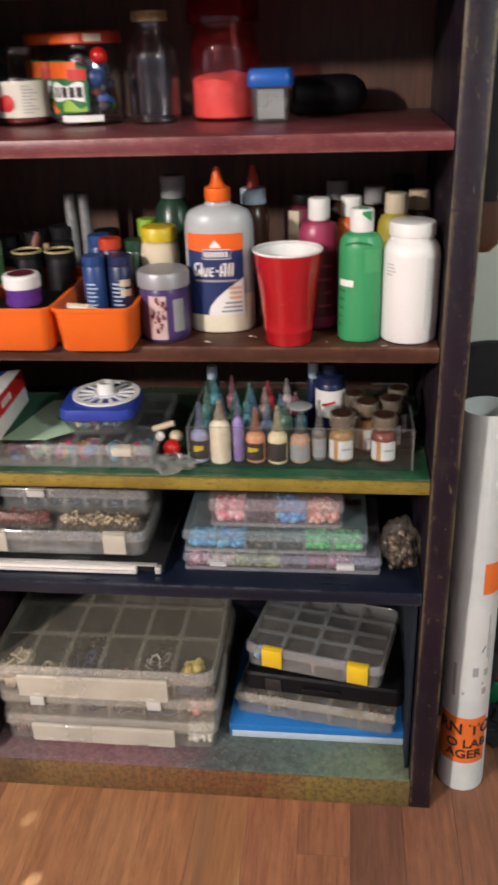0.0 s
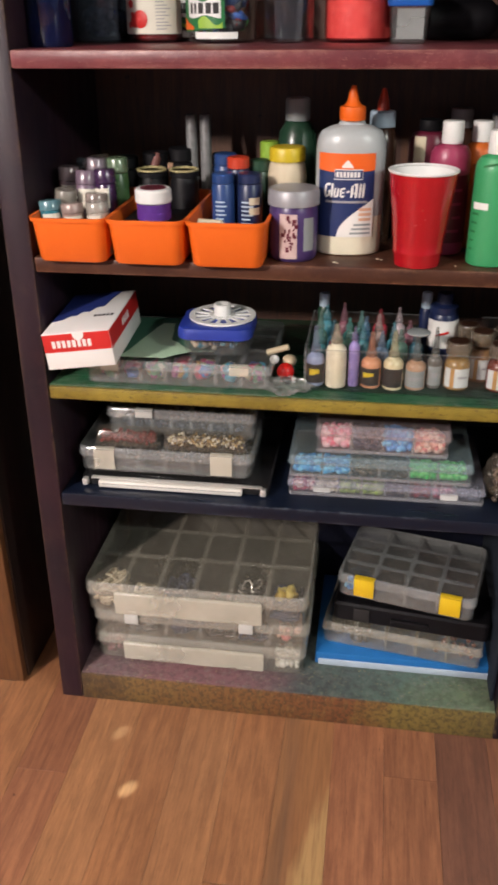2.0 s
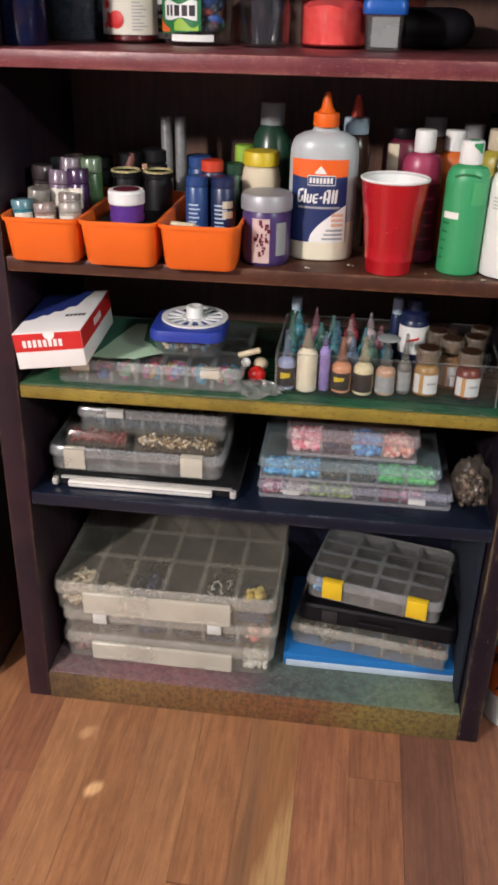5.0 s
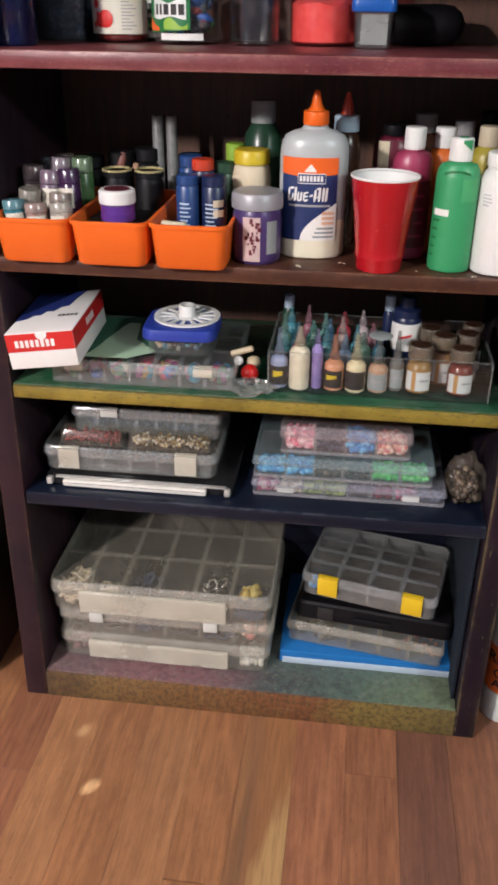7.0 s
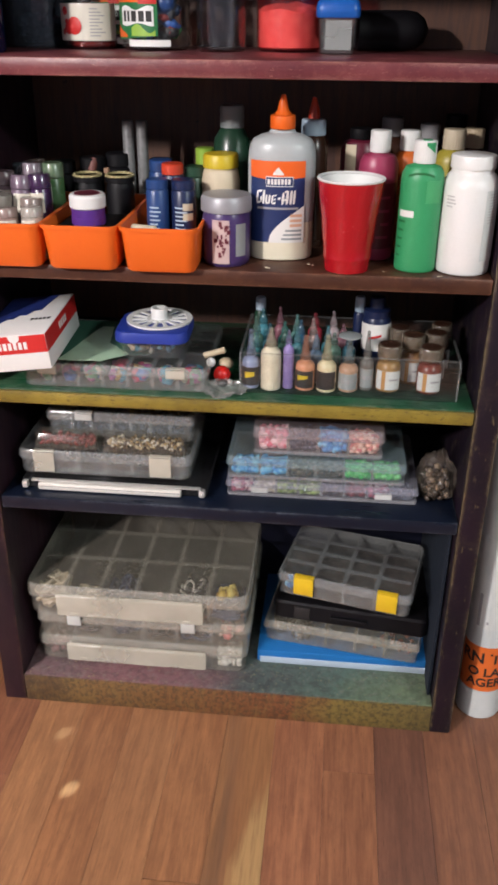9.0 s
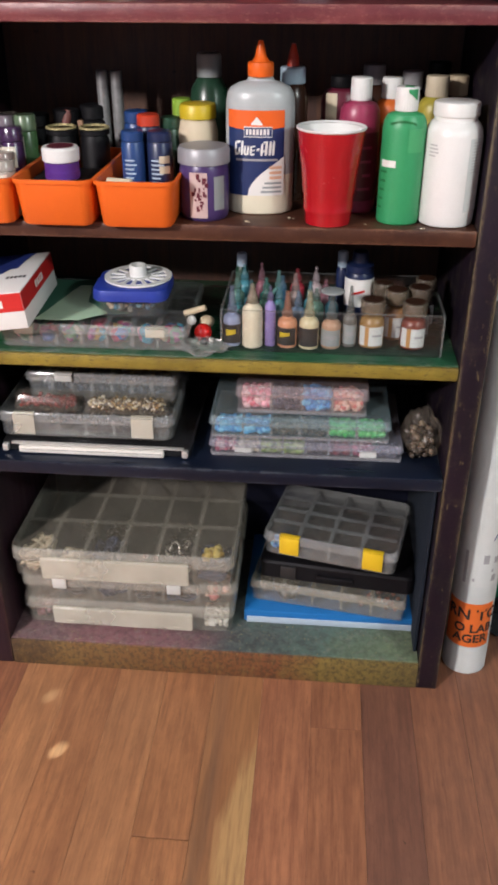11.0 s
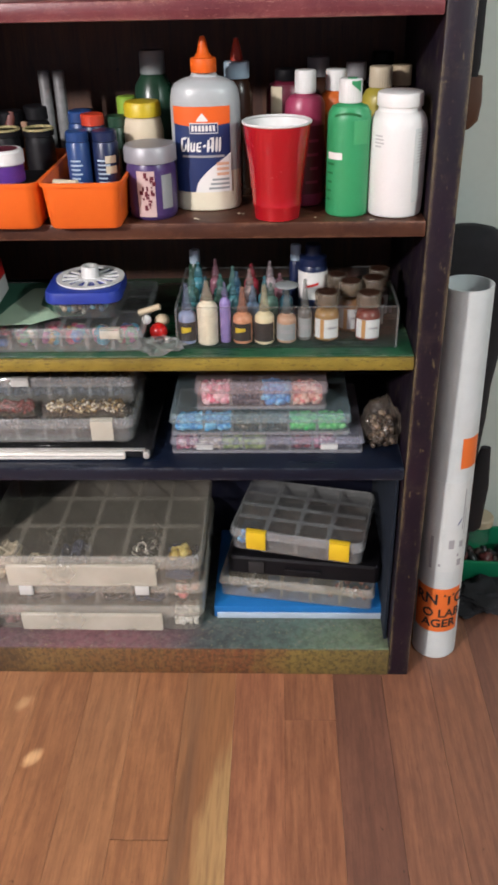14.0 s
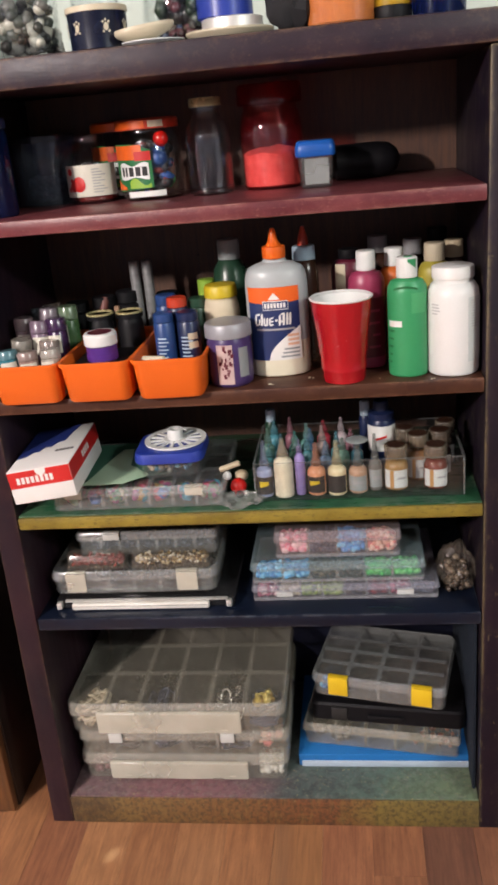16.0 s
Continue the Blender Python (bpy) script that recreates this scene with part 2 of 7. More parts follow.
def motley(name, colours, rough=0.35, metal=0.0):
    """Many small pieces in one heap, each of its own colour."""
    n = Nodes(name)
    geo = n.add("ShaderNodeNewGeometry")
    k = len(colours)
    r = n.add("ShaderNodeValToRGB", Fac=geo.outputs["Random Per Island"])
    r.color_ramp.interpolation = "CONSTANT"
    e = r.color_ramp.elements
    while len(e) < k:
        e.new(0.5)
    for i, c in enumerate(colours):
        e[i].position, e[i].color = i / k, rgba(c)
    fine = n.noise(n.coords(), 300, 3)
    col = n.mix(n.math("MULTIPLY", fine, 0.3), r.outputs[0], (0.1, 0.09, 0.08))
    p = n.add("ShaderNodeBsdfPrincipled", Base_Color=col, Roughness=rough, Metallic=metal)
    return n.finish(p.outputs[0])


M = {}
M["post"] = worn_paint("purple_paint", (0.0065, 0.0045, 0.011), (0.016, 0.008, 0.017), (0.15, 0.115, 0.06), along=(1, 1, 0.3), wear=1.3, fleck=0.62, scale=6.0, scuffed=0.3)
M["post_red"] = worn_paint("wine_purple_paint", (0.011, 0.0065, 0.013), (0.038, 0.014, 0.021), (0.085, 0.05, 0.03), along=(1, 1, 0.12), wear=0.5, fleck=0.70, scale=5.0, scuffed=0.3)
M["top_paint"] = worn_paint("plum_paint", (0.017, 0.010, 0.020), (0.038, 0.020, 0.029), (0.17, 0.10, 0.06), along=(0.35, 1, 1), wear=0.6, fleck=0.67, scale=14.0, scuffed=0.5)
M["red_paint"] = worn_paint("maroon_paint", (0.115, 0.024, 0.032), (0.21, 0.056, 0.060), (0.32, 0.15, 0.12), rough=0.36, along=(0.3, 1, 1), wear=0.6, fleck=0.62, scale=13.0, scuffed=0.45)
M["brown_paint"] = worn_paint("brown_varnish", (0.048, 0.018, 0.012), (0.098, 0.038, 0.021), (0.2, 0.09, 0.05), rough=0.4, along=(0.1, 1, 1), wear=0.5, fleck=0.68, scuffed=0.3)
M["yellow_paint"] = worn_paint("mustard_paint", (0.19, 0.135, 0.02), (0.33, 0.245, 0.04), (0.09, 0.06, 0.02), rough=0.5, along=(0.3, 1, 1), wear=0.5, fleck=0.57, scale=13.0, scuffed=0.5)
M["green_paint"] = worn_paint("green_paint", (0.013, 0.05, 0.03), (0.015, 0.115, 0.045), (0.12, 0.15, 0.1), rough=0.3, along=(0.2, 1, 1), wear=0.3, fleck=0.68)
M["navy_paint"] = worn_paint("navy_paint", (0.0042, 0.0078, 0.019), (0.007, 0.012, 0.026), (0.09, 0.10, 0.12), rough=0.32, along=(0.1, 1, 1), wear=0.35, fleck=0.73, scuffed=0.06)
M["base_top"] = two_tone("sponged_paint", [(0.0, (0.15, 0.10, 0.105)), (0.3, (0.19, 0.085, 0.095)), (0.4, (0.16, 0.09, 0.10)), (0.55, (0.07, 0.085, 0.085)), (0.8, (0.10, 0.155, 0.125)), (1.0, (0.15, 0.20, 0.12))], grain=75.0, rub=(0.24, 0.22, 0.2), spots=0.42)
M["kick"] = two_tone("ochre_glaze", [(0.0, (0.06, 0.034, 0.018)), (0.15, (0.18, 0.105, 0.035)), (0.42, (0.18, 0.080, 0.030)), (0.65, (0.18, 0.068, 0.028)), (0.82, (0.21, 0.15, 0.04)), (1.0, (0.15, 0.11, 0.035))], grain=100)
# near-black navy that puts the lower bays' shade into colour
M["bay_shade"] = worn_paint("navy_bay_shade", (0.007, 0.009, 0.022), (0.011, 0.012, 0.030), (0.05, 0.05, 0.05), wear=0.1, fleck=0.75)
M["back"] = wood("back_panel_wood", (0.112, 0.050, 0.024), (0.076, 0.034, 0.022), (0.036, 0.018, 0.018), rough=0.5, axis=2)
M["wood_red"] = wood("floor_red", (0.372, 0.155, 0.076), (0.300, 0.121, 0.061), (0.145, 0.057, 0.032))
M["wood_orange"] = wood("floor_orange", (0.420, 0.186, 0.080), (0.340, 0.147, 0.065), (0.158, 0.068, 0.034))
M["wood_tan"] = wood("floor_tan", (0.450, 0.212, 0.094), (0.372, 0.168, 0.075), (0.182, 0.081, 0.040))
M["wood_dark"] = wood("floor_dark", (0.193, 0.084, 0.051), (0.149, 0.064, 0.040), (0.085, 0.036, 0.026))
M["wood_deep"] = wood("floor_deep_red", (0.278, 0.118, 0.062), (0.220, 0.092, 0.050), (0.118, 0.048, 0.031))
M["wood_sap"] = sapwood("floor_sapwood")
M["joint"] = plain("floor_joint", (0.13, 0.055, 0.033), 0.8)
M["wall"] = plain("wall_paint", (0.62, 0.68, 0.61), 0.7, c2=(0.58, 0.64, 0.57), scale=6, bump=0.15)
# greys of the unseen walls and ceiling, chosen for how much light they bounce
M["far_wall"] = plain("bounce_wall_grey", (0.22, 0.23, 0.30), 0.6, scale=4)
M["ceiling"] = plain("bounce_ceiling_grey", (0.42, 0.43, 0.48), 0.8, scale=5)
M["cab_wood"] = wood("cabinet_wood", (0.2, 0.085, 0.03), (0.15, 0.06, 0.022), (0.07, 0.028, 0.012), axis=2)
# cabinet wood with the dark of the gap beside the bookcase in its colour
M["gap_shade_wood"] = wood("gap_shade_wood", (0.03, 0.016, 0.012), (0.02, 0.012, 0.01), (0.01, 0.006, 0.005), axis=2)
M["orange"] = plain("orange_plastic", (0.80, 0.145, 0.014), 0.42, c2=(0.74, 0.125, 0.012))
M["orange_cap"] = plain("orange_cap", (0.85, 0.14, 0.012), 0.4)
M["red_cup"] = plain("red_plastic", (0.40, 0.006, 0.014), 0.24, c2=(0.36, 0.005, 0.012), coat=0.3)
M["white"] = plain("white_plastic", (0.76, 0.76, 0.74), 0.38, c2=(0.72, 0.72, 0.70))
M["white_matte"] = plain("white_card", (0.78, 0.77, 0.74), 0.65, c2=(0.7, 0.69, 0.66))
M["label_paper"] = plain("warm_label_paper", (0.70, 0.66, 0.56), 0.6)
M["cream"] = plain("cream_plastic", (0.66, 0.58, 0.42), 0.45)
M["tan_cap"] = plain("tan_plastic", (0.55, 0.45, 0.3), 0.5)
M["tan_stripe"] = plain("ochre_print", (0.50, 0.27, 0.09), 0.5)
M["frost_panel"] = cloudy("frosted_contents_panel", (0.42, 0.43, 0.42), 0.45, 0.4)
M["milk_plain"] = plain("grey_milky_plastic", (0.38, 0.41, 0.42), 0.3, c2=(0.43, 0.46, 0.46), scale=14)
M["glue"] = plain("white_glue", (0.82, 0.76, 0.58), 0.5)
M["navy_print"] = plain("navy_print", (0.012, 0.03, 0.12), 0.4)
M["orange_print"] = plain("orange_print", (0.82, 0.13, 0.015), 0.4)
M["grey_print"] = plain("grey_print", (0.35, 0.35, 0.36), 0.5)
M["pale_print"] = plain("faded_grey_print", (0.52, 0.52, 0.52), 0.5)
M["peach_print"] = plain("peach_print", (0.75, 0.45, 0.3), 0.5)
M["black"] = plain("black_plastic", (0.0042, 0.0038, 0.0055), 0.55, spec=0.25)
M["black_soft"] = plain("black_cloth", (0.010, 0.009, 0.011), 0.85, scale=60, bump=0.4)
M["ink"] = plain("black_ink", (0.02, 0.018, 0.018), 0.6)
M["green_bot"] = plain("green_bottle", (0.032, 0.27, 0.098), 0.4, c2=(0.04, 0.31, 0.125))
M["green_deep"] = plain("green_print", (0.012, 0.16, 0.045), 0.45)
M["pale_green"] = plain("pale_green_print", (0.07, 0.38, 0.15), 0.45)
M["pink_bot"] = plain("pink_bottle", (0.34, 0.04, 0.10), 0.35)
M["dark_red"] = plain("wine_bottle", (0.12, 0.012, 0.03), 0.35)
M["orange_bot"] = plain("orange_bottle", (0.55, 0.12, 0.02), 0.4)
M["yellow_bot"] = plain("yellow_green_bottle", (0.42, 0.36, 0.05), 0.4)
M["brown_bot"] = plain("brown_bottle", (0.05, 0.022, 0.014), 0.25)
M["forest"] = plain("dark_green_bottle", (0.02, 0.06, 0.035), 0.3)
M["grey_cap"] = plain("grey_cap", (0.30, 0.33, 0.33), 0.45)
M["blue_cap"] = plain("pale_blue_cap", (0.42, 0.55, 0.66), 0.45)
M["dim_metal"] = plain("dim_grey_metal", (0.30, 0.30, 0.30), 0.42, c2=(0.07, 0.07, 0.075), scale=90)
M["grey_lid"] = plain("grey_metal_lid", (0.33, 0.33, 0.35), 0.4, metal=0.2)
M["purple_jar"] = plain("purple_contents", (0.065, 0.036, 0.14), 0.3)
M["purple"] = plain("purple_plastic", (0.10, 0.03, 0.24), 0.35)
M["petal_paper"] = plain("pale_pink_paper", (0.62, 0.50, 0.46), 0.6, c2=(0.40, 0.26, 0.26), scale=110)
M["yellow"] = plain("yellow_plastic", (0.78, 0.52, 0.02), 0.4)
M["yellow_lid"] = plain("yellow_lid", (0.62, 0.46, 0.02), 0.4)
M["amber"] = plain("amber_tin", (0.42, 0.24, 0.01), 0.4)
M["sand"] = plain("cream_powder", (0.66, 0.56, 0.40), 0.7)
M["blue_deep"] = plain("blue_bottle", (0.02, 0.06, 0.20), 0.35)
M["navy_bot"] = plain("navy_bottle", (0.012, 0.022, 0.075), 0.35)
M["navy_dark"] = plain("dark_navy_glaze", (0.006, 0.009, 0.028), 0.25)
M["red_plastic"] = plain("red_bead", (0.62, 0.015, 0.012), 0.2, coat=0.4)
M["red_lid"] = plain("red_lid", (0.55, 0.05, 0.02), 0.35)
M["dull_red"] = plain("dull_red_plastic", (0.16, 0.045, 0.035), 0.5)
M["lime"] = plain("lime_plastic", (0.3, 0.5, 0.06), 0.4)
M["silver"] = plain("silver_metal", (0.85, 0.83, 0.79), 0.42, metal=0.6)
M["gold"] = plain("gold_lid", (0.72, 0.62, 0.32), 0.28, metal=0.45)
M["box_red"] = plain("red_print", (0.60, 0.018, 0.016), 0.5)
M["box_blue"] = plain("blue_print", (0.015, 0.03, 0.17), 0.5)
M["paper_green"] = plain("green_paper", (0.44, 0.64, 0.45), 0.75)
M["paper_dark"] = plain("dark_green_paper", (0.05, 0.17, 0.11), 0.7)
M["blue_lid"] = plain("blue_lid", (0.02, 0.045, 0.32), 0.35)
M["blue_bright"] = plain("bright_blue_lid", (0.01, 0.10, 0.42), 0.35)
M["blue_case"] = plain("blue_case", (0.015, 0.165, 0.47), 0.4)
M["case_edge"] = plain("pale_blue_edge", (0.48, 0.58, 0.68), 0.45)
M["tube_card"] = plain("white_tube", (0.66, 0.70, 0.69), 0.45, c2=(0.44, 0.48, 0.48), scale=16)
M["tube_label"] = plain("shipping_label_paper", (0.66, 0.69, 0.67), 0.6, c2=(0.52, 0.55, 0.54), scale=25)
M["orange_sticker"] = plain("orange_sticker", (0.80, 0.17, 0.03), 0.5)
M["organizer"] = cloudy("organizer_plastic", (0.82, 0.75, 0.62), 0.08, 0.2)
M["divider"] = cloudy("divider_plastic", (0.80, 0.78, 0.70), 0.028, 0.2)
M["divider_top"] = cloudy("divider_edge_plastic", (0.82, 0.79, 0.71), 0.15, 0.2)
M["divider_top_cool"] = cloudy("cool_divider_edge_plastic", (0.70, 0.74, 0.78), 0.22, 0.2)
M["cross_divider"] = cloudy("cross_divider_plastic", (0.78, 0.75, 0.66), 0.02, 0.2)
M["rib"] = cloudy("lid_rib_plastic", (0.84, 0.79, 0.68), 0.13, 0.2)
M["rib_cool"] = cloudy("cool_lid_rib_plastic", (0.72, 0.75, 0.79), 0.13, 0.2)
M["rim"] = cloudy("rim_plastic", (0.84, 0.80, 0.70), 0.24, 0.16)
M["rim_cool"] = cloudy("cool_rim_plastic", (0.76, 0.79, 0.80), 0.17, 0.14)
M["body"] = cloudy("box_wall_plastic", (0.82, 0.79, 0.70), 0.10, 0.14)
M["body_cool"] = cloudy("cool_box_wall_plastic", (0.74, 0.78, 0.80), 0.095, 0.14)
for tint, c in (("rose", (0.88, 0.74, 0.80)), ("aqua", (0.56, 0.76, 0.84)), ("lilac", (0.70, 0.70, 0.86))):
    M["body_" + tint] = cloudy(tint + "_tinged_wall", c, 0.07, 0.18)
    M["rim_" + tint] = cloudy(tint + "_tinged_rim", c, 0.16, 0.2)
    M["organizer_" + tint] = cloudy(tint + "_tinged_lid", c, 0.10, 0.2)
M["front_rib"] = cloudy("front_rib_plastic", (0.78, 0.80, 0.80), 0.2, 0.2)
M["foot_lip"] = cloudy("frosted_foot_plastic", (0.86, 0.84, 0.90), 0.25, 0.25)
M["box_floor"] = cloudy("box_floor_plastic", (0.80, 0.68, 0.54), 0.075, 0.2)
M["organizer_cool"] = cloudy("cool_organizer_plastic", (0.66, 0.68, 0.70), 0.045, 0.2)
M["organizer_milky"] = cloudy("milky_latch_plastic", (0.96, 0.91, 0.76), 0.34, 0.14)
M["latch_pale"] = plain("pale_latch", (0.62, 0.63, 0.60), 0.35)
M["film_thin"] = cloudy("clouded_film", (0.78, 0.80, 0.78), 0.17, 0.15)
M["rail_metal"] = plain("bright_rail_metal", (0.93, 0.91, 0.84), 0.3, metal=0.25, c2=(0.8, 0.78, 0.72), scale=14)
# milky tone that paints the bright gleam of clear acrylic edges
M["edge_gleam"] = cloudy("acrylic_edge_gleam", (0.7, 0.74, 0.74), 0.10, 0.12)
M["acrylic"] = cloudy("acrylic", (0.6, 0.62, 0.6), 0.008, 0.08, (0.985, 0.99, 0.99))
M["film"] = cloudy("crumpled_film", (0.46, 0.39, 0.32), 0.11, 0.3)
M["smoke"] = cloudy("smoky_plastic", (0.02, 0.02, 0.022), 0.75, 0.2, (0.4, 0.4, 0.42))
M["glass"] = clear_glass("clear_glass", haze=0.001, shine=0.85)
M["glass_blue"] = clear_glass("blue_glass", (0.10, 0.18, 0.5), 0.3, (0.009, 0.022, 0.09))
M["glass_red"] = clear_glass("red_plastic_glass", (1.0, 0.74, 0.74), 0.03, (0.45, 0.02, 0.035))
M["glass_red_lid"] = clear_glass("red_lid_glass", (0.7, 0.1, 0.12), 0.16, (0.4, 0.015, 0.03))
M["jar_lid"] = cloudy("tan_clear_lid", (0.30, 0.25, 0.19), 0.4, 0.18, (0.75, 0.68, 0.6))
M["glass_grey"] = clear_glass("grey_plastic_glass", (0.55, 0.6, 0.66), 0.10, (0.25, 0.28, 0.36))
M["paste_red"] = plain("coral_grains", (0.95, 0.50, 0.44), 0.8, c2=(0.62, 0.05, 0.05), scale=75, bump=0.6)
M["juice"] = plain("red_syrup", (0.16, 0.012, 0.012), 0.2)
M["mauve_dust"] = plain("brown_dust", (0.3, 0.17, 0.1), 0.7)
M["bead_mix"] = motley("mixed_beads", ["e8643a", "2f9fc0", "d83f6a", "d9d0b8", "6aa07a", "f0a0b0", "3a6fc0", "c89a4a", "b04a90"])
M["bead_red"] = motley("red_beads", ["6a1518", "7e1f22", "561014", "8a2a2c"], 0.25)
M["bead_gold"] = motley("gold_beads", ["a88a52", "d8c8a0", "7a6238", "e8e0cc", "56452a"], 0.25, 0.5)
M["bead_pink"] = motley("pink_beads", ["f58aa4", "f8b4c4", "f0708c", "fbd4da"])
M["bead_blue"] = motley("blue_beads", ["52b4f0", "3a98e0", "7acaf4", "3088d0"])
M["bead_navy"] = motley("dark_beads", ["20304a", "303848", "182438", "485060"])
M["bead_green"] = motley("green_beads", ["3cc058", "5cd068", "2aa048", "78d880"])
M["bead_lime"] = motley("olive_beads", ["7a9a40", "96b050", "5a7a30", "a8b878"])
M["bead_wine"] = motley("wine_beads", ["a03050", "d07088", "70203a", "e8c8c8"])
M["bead_dusky"] = motley("dusky_beads", ["7a4048", "8a5058", "6a3840", "946468"])
M["bead_salmon"] = motley("salmon_beads", ["e8a090", "f0b8a8", "d87a78", "f4d0c0"])
M["bead_pale"] = motley("pale_findings", ["d8d0b8", "c0b8a0", "e8e0cc", "a89c84"])
M["bead_dark"] = motley("dark_findings", ["3a3630", "504840", "2a2622", "6a6050"], 0.3, 0.4)
M["bead_yellow"] = motley("yellow_findings", ["d8b848", "e8d070", "b89430"])
M["bead_pearl"] = motley("white_pearls", ["f4f0e4", "e8e2d2", "fbf8f0"], 0.2)
M["cord_cream"] = plain("cream_cord", (0.66, 0.57, 0.42), 0.6, c2=(0.5, 0.42, 0.3), scale=80)
M["cord_navy"] = plain("navy_cord", (0.022, 0.034, 0.085), 0.5)
M["cord_dark"] = plain("dark_cord", (0.04, 0.03, 0.034), 0.5)
M["cord_silver"] = plain("silver_chain", (0.7, 0.66, 0.6), 0.3, metal=0.7)
M["bead_stone"] = motley("pale_stones", ["b8b8ac", "4a5048", "d8d4c4", "2c302a", "586058", "1c201c", "70706a"])


# ---- shapes ----
def empty_at(name, m, label, category, group="", kind=""):
    ob = new(name)
    ob.empty_display_size = 0.02
    ob.matrix_world = m
    return tagged(ob, label, category, group, kind)


def meshed(name, bm, mat, smooth=True, angle=38):
    me = bpy.data.meshes.new(name)
    bmesh.ops.recalc_face_normals(bm, faces=bm.faces)
    bm.to_mesh(me)
    bm.free()
    if smooth:
        me.shade_smooth()
        me.set_sharp_from_angle(angle=radians(angle))
    me.materials.append(mat)
    return me


def part(name, bm, mat, parent, label="", smooth=True, angle=38):
    """One mesh under a thing or a part, in the parent's own axes."""
    ob = new(name, meshed(name, bm, mat, smooth, angle))
    ob.parent = parent
    return tagged(ob, label)


def solo(name, bm, mat, m, label, category, group="", kind="", smooth=True):
    """A thing of one mesh."""
    ob = new(name, meshed(name, bm, mat, smooth))
    ob.matrix_world = m
    return tagged(ob, label, category, group, kind)


def loop_faces(bm, rings, cap0=True, cap1=True):
    vs = [[bm.verts.new(p) for p in ring] for ring in rings]
    k = len(vs[0])
    for a, b in zip(vs, vs[1:]):
        for i in range(k):
            bm.faces.new((a[i], a[(i + 1) % k], b[(i + 1) % k], b[i]))
    if cap0:
        bm.faces.new(vs[0][::-1])
    if cap1:
        bm.faces.new(vs[-1])


def lathe(bm, prof, cx=0.0, cy=0.0, sx=1.0, sy=1.0, seg=32, cap0=True, cap1=True, z=0.0):
    """A turned shape from (radius, height) rows; sx, sy make it oval."""
    rings = []
    for r, h in prof:
        rings.append([(cx + sx * r * math.cos(2 * math.pi * i / seg), cy + sy * r * math.sin(2 * math.pi * i / seg), z + h) for i in range(seg)])
    loop_faces(bm, rings, cap0, cap1)
    return bm


def rr_ring(w, d, z, r, cx=0.0, cy=0.0, n=4):
    r = min(r, w / 2 - 1e-4, d / 2 - 1e-4)
    out = []
    for qx, qy, a0 in ((1, 1, 0), (-1, 1, 90), (-1, -1, 180), (1, -1, 270)):
        for i in range(n + 1):
            a = radians(a0 + 90 * i / n)
            out.append((cx + qx * (w / 2 - r) + r * math.cos(a), cy + qy * (d / 2 - r) + r * math.sin(a), z))
    return out


def loft(bm, rows, n=4, cap0=True, cap1=True, cx=0.0, cy=0.0):
    """A body of rounded rectangles: rows of (width, depth, height, corner)."""
    loop_faces(bm, [rr_ring(w, d, z, r, cx, cy, n) for w, d, z, r in rows], cap0, cap1)
    return bm


def slab(bm, x0, x1, y0, y1, z0, z1, bevel=0.0, seg=2):
    b = bmesh.new()
    vs = [b.verts.new((x, y, z)) for z in (z0, z1) for x, y in ((x0, y0), (x1, y0), (x1, y1), (x0, y1))]
    for f in ((3, 2, 1, 0), (4, 5, 6, 7), (0, 1, 5, 4), (1, 2, 6, 5), (2, 3, 7, 6), (3, 0, 4, 7)):
        b.faces.new([vs[i] for i in f])
    if bevel:
        bmesh.ops.bevel(b, geom=b.edges[:], offset=bevel, segments=seg, affect="EDGES", profile=0.5)
    me = bpy.data.meshes.new("tmp")
    b.to_mesh(me)
    b.free()
    bm.from_mesh(me)
    bpy.data.meshes.remove(me)
    return bm


def wrap(bm, r, a0, a1, z0, z1, cx=0.0, cy=0.0, sx=1.0, sy=1.0, n=12, t=0.0005, top=None, low=None):
    """A thin label round a turned body; the angle is in degrees from the front (-y) towards +x. top, low: heights by angle."""
    cols = []
    for i in range(n + 1):
        a = radians(a0 + (a1 - a0) * i / n)
        f = i / n
        hi = top(f) if top else z1
        lo = low(f) if low else z0
        pts = []
        for rr, h in ((r, lo), (r, hi), (r + t, hi), (r + t, lo)):
            pts.append(bm.verts.new((cx + sx * rr * math.sin(a), cy - sy * rr * math.cos(a), h)))
        cols.append(pts)
    for a, b in zip(cols, cols[1:]):
        for j in range(4):
            bm.faces.new((a[j], b[j], b[(j + 1) % 4], a[(j + 1) % 4]))
    bm.faces.new(cols[0])
    bm.faces.new(cols[-1][::-1])
    return bm


def ball(bm, c, r, sub=1, squash=(1, 1, 1)):
    res = bmesh.ops.create_icosphere(bm, subdivisions=sub, radius=r)
    for v in res["verts"]:
        v.co = Vector((c[0] + v.co.x * squash[0], c[1] + v.co.y * squash[1], c[2] + v.co.z * squash[2]))


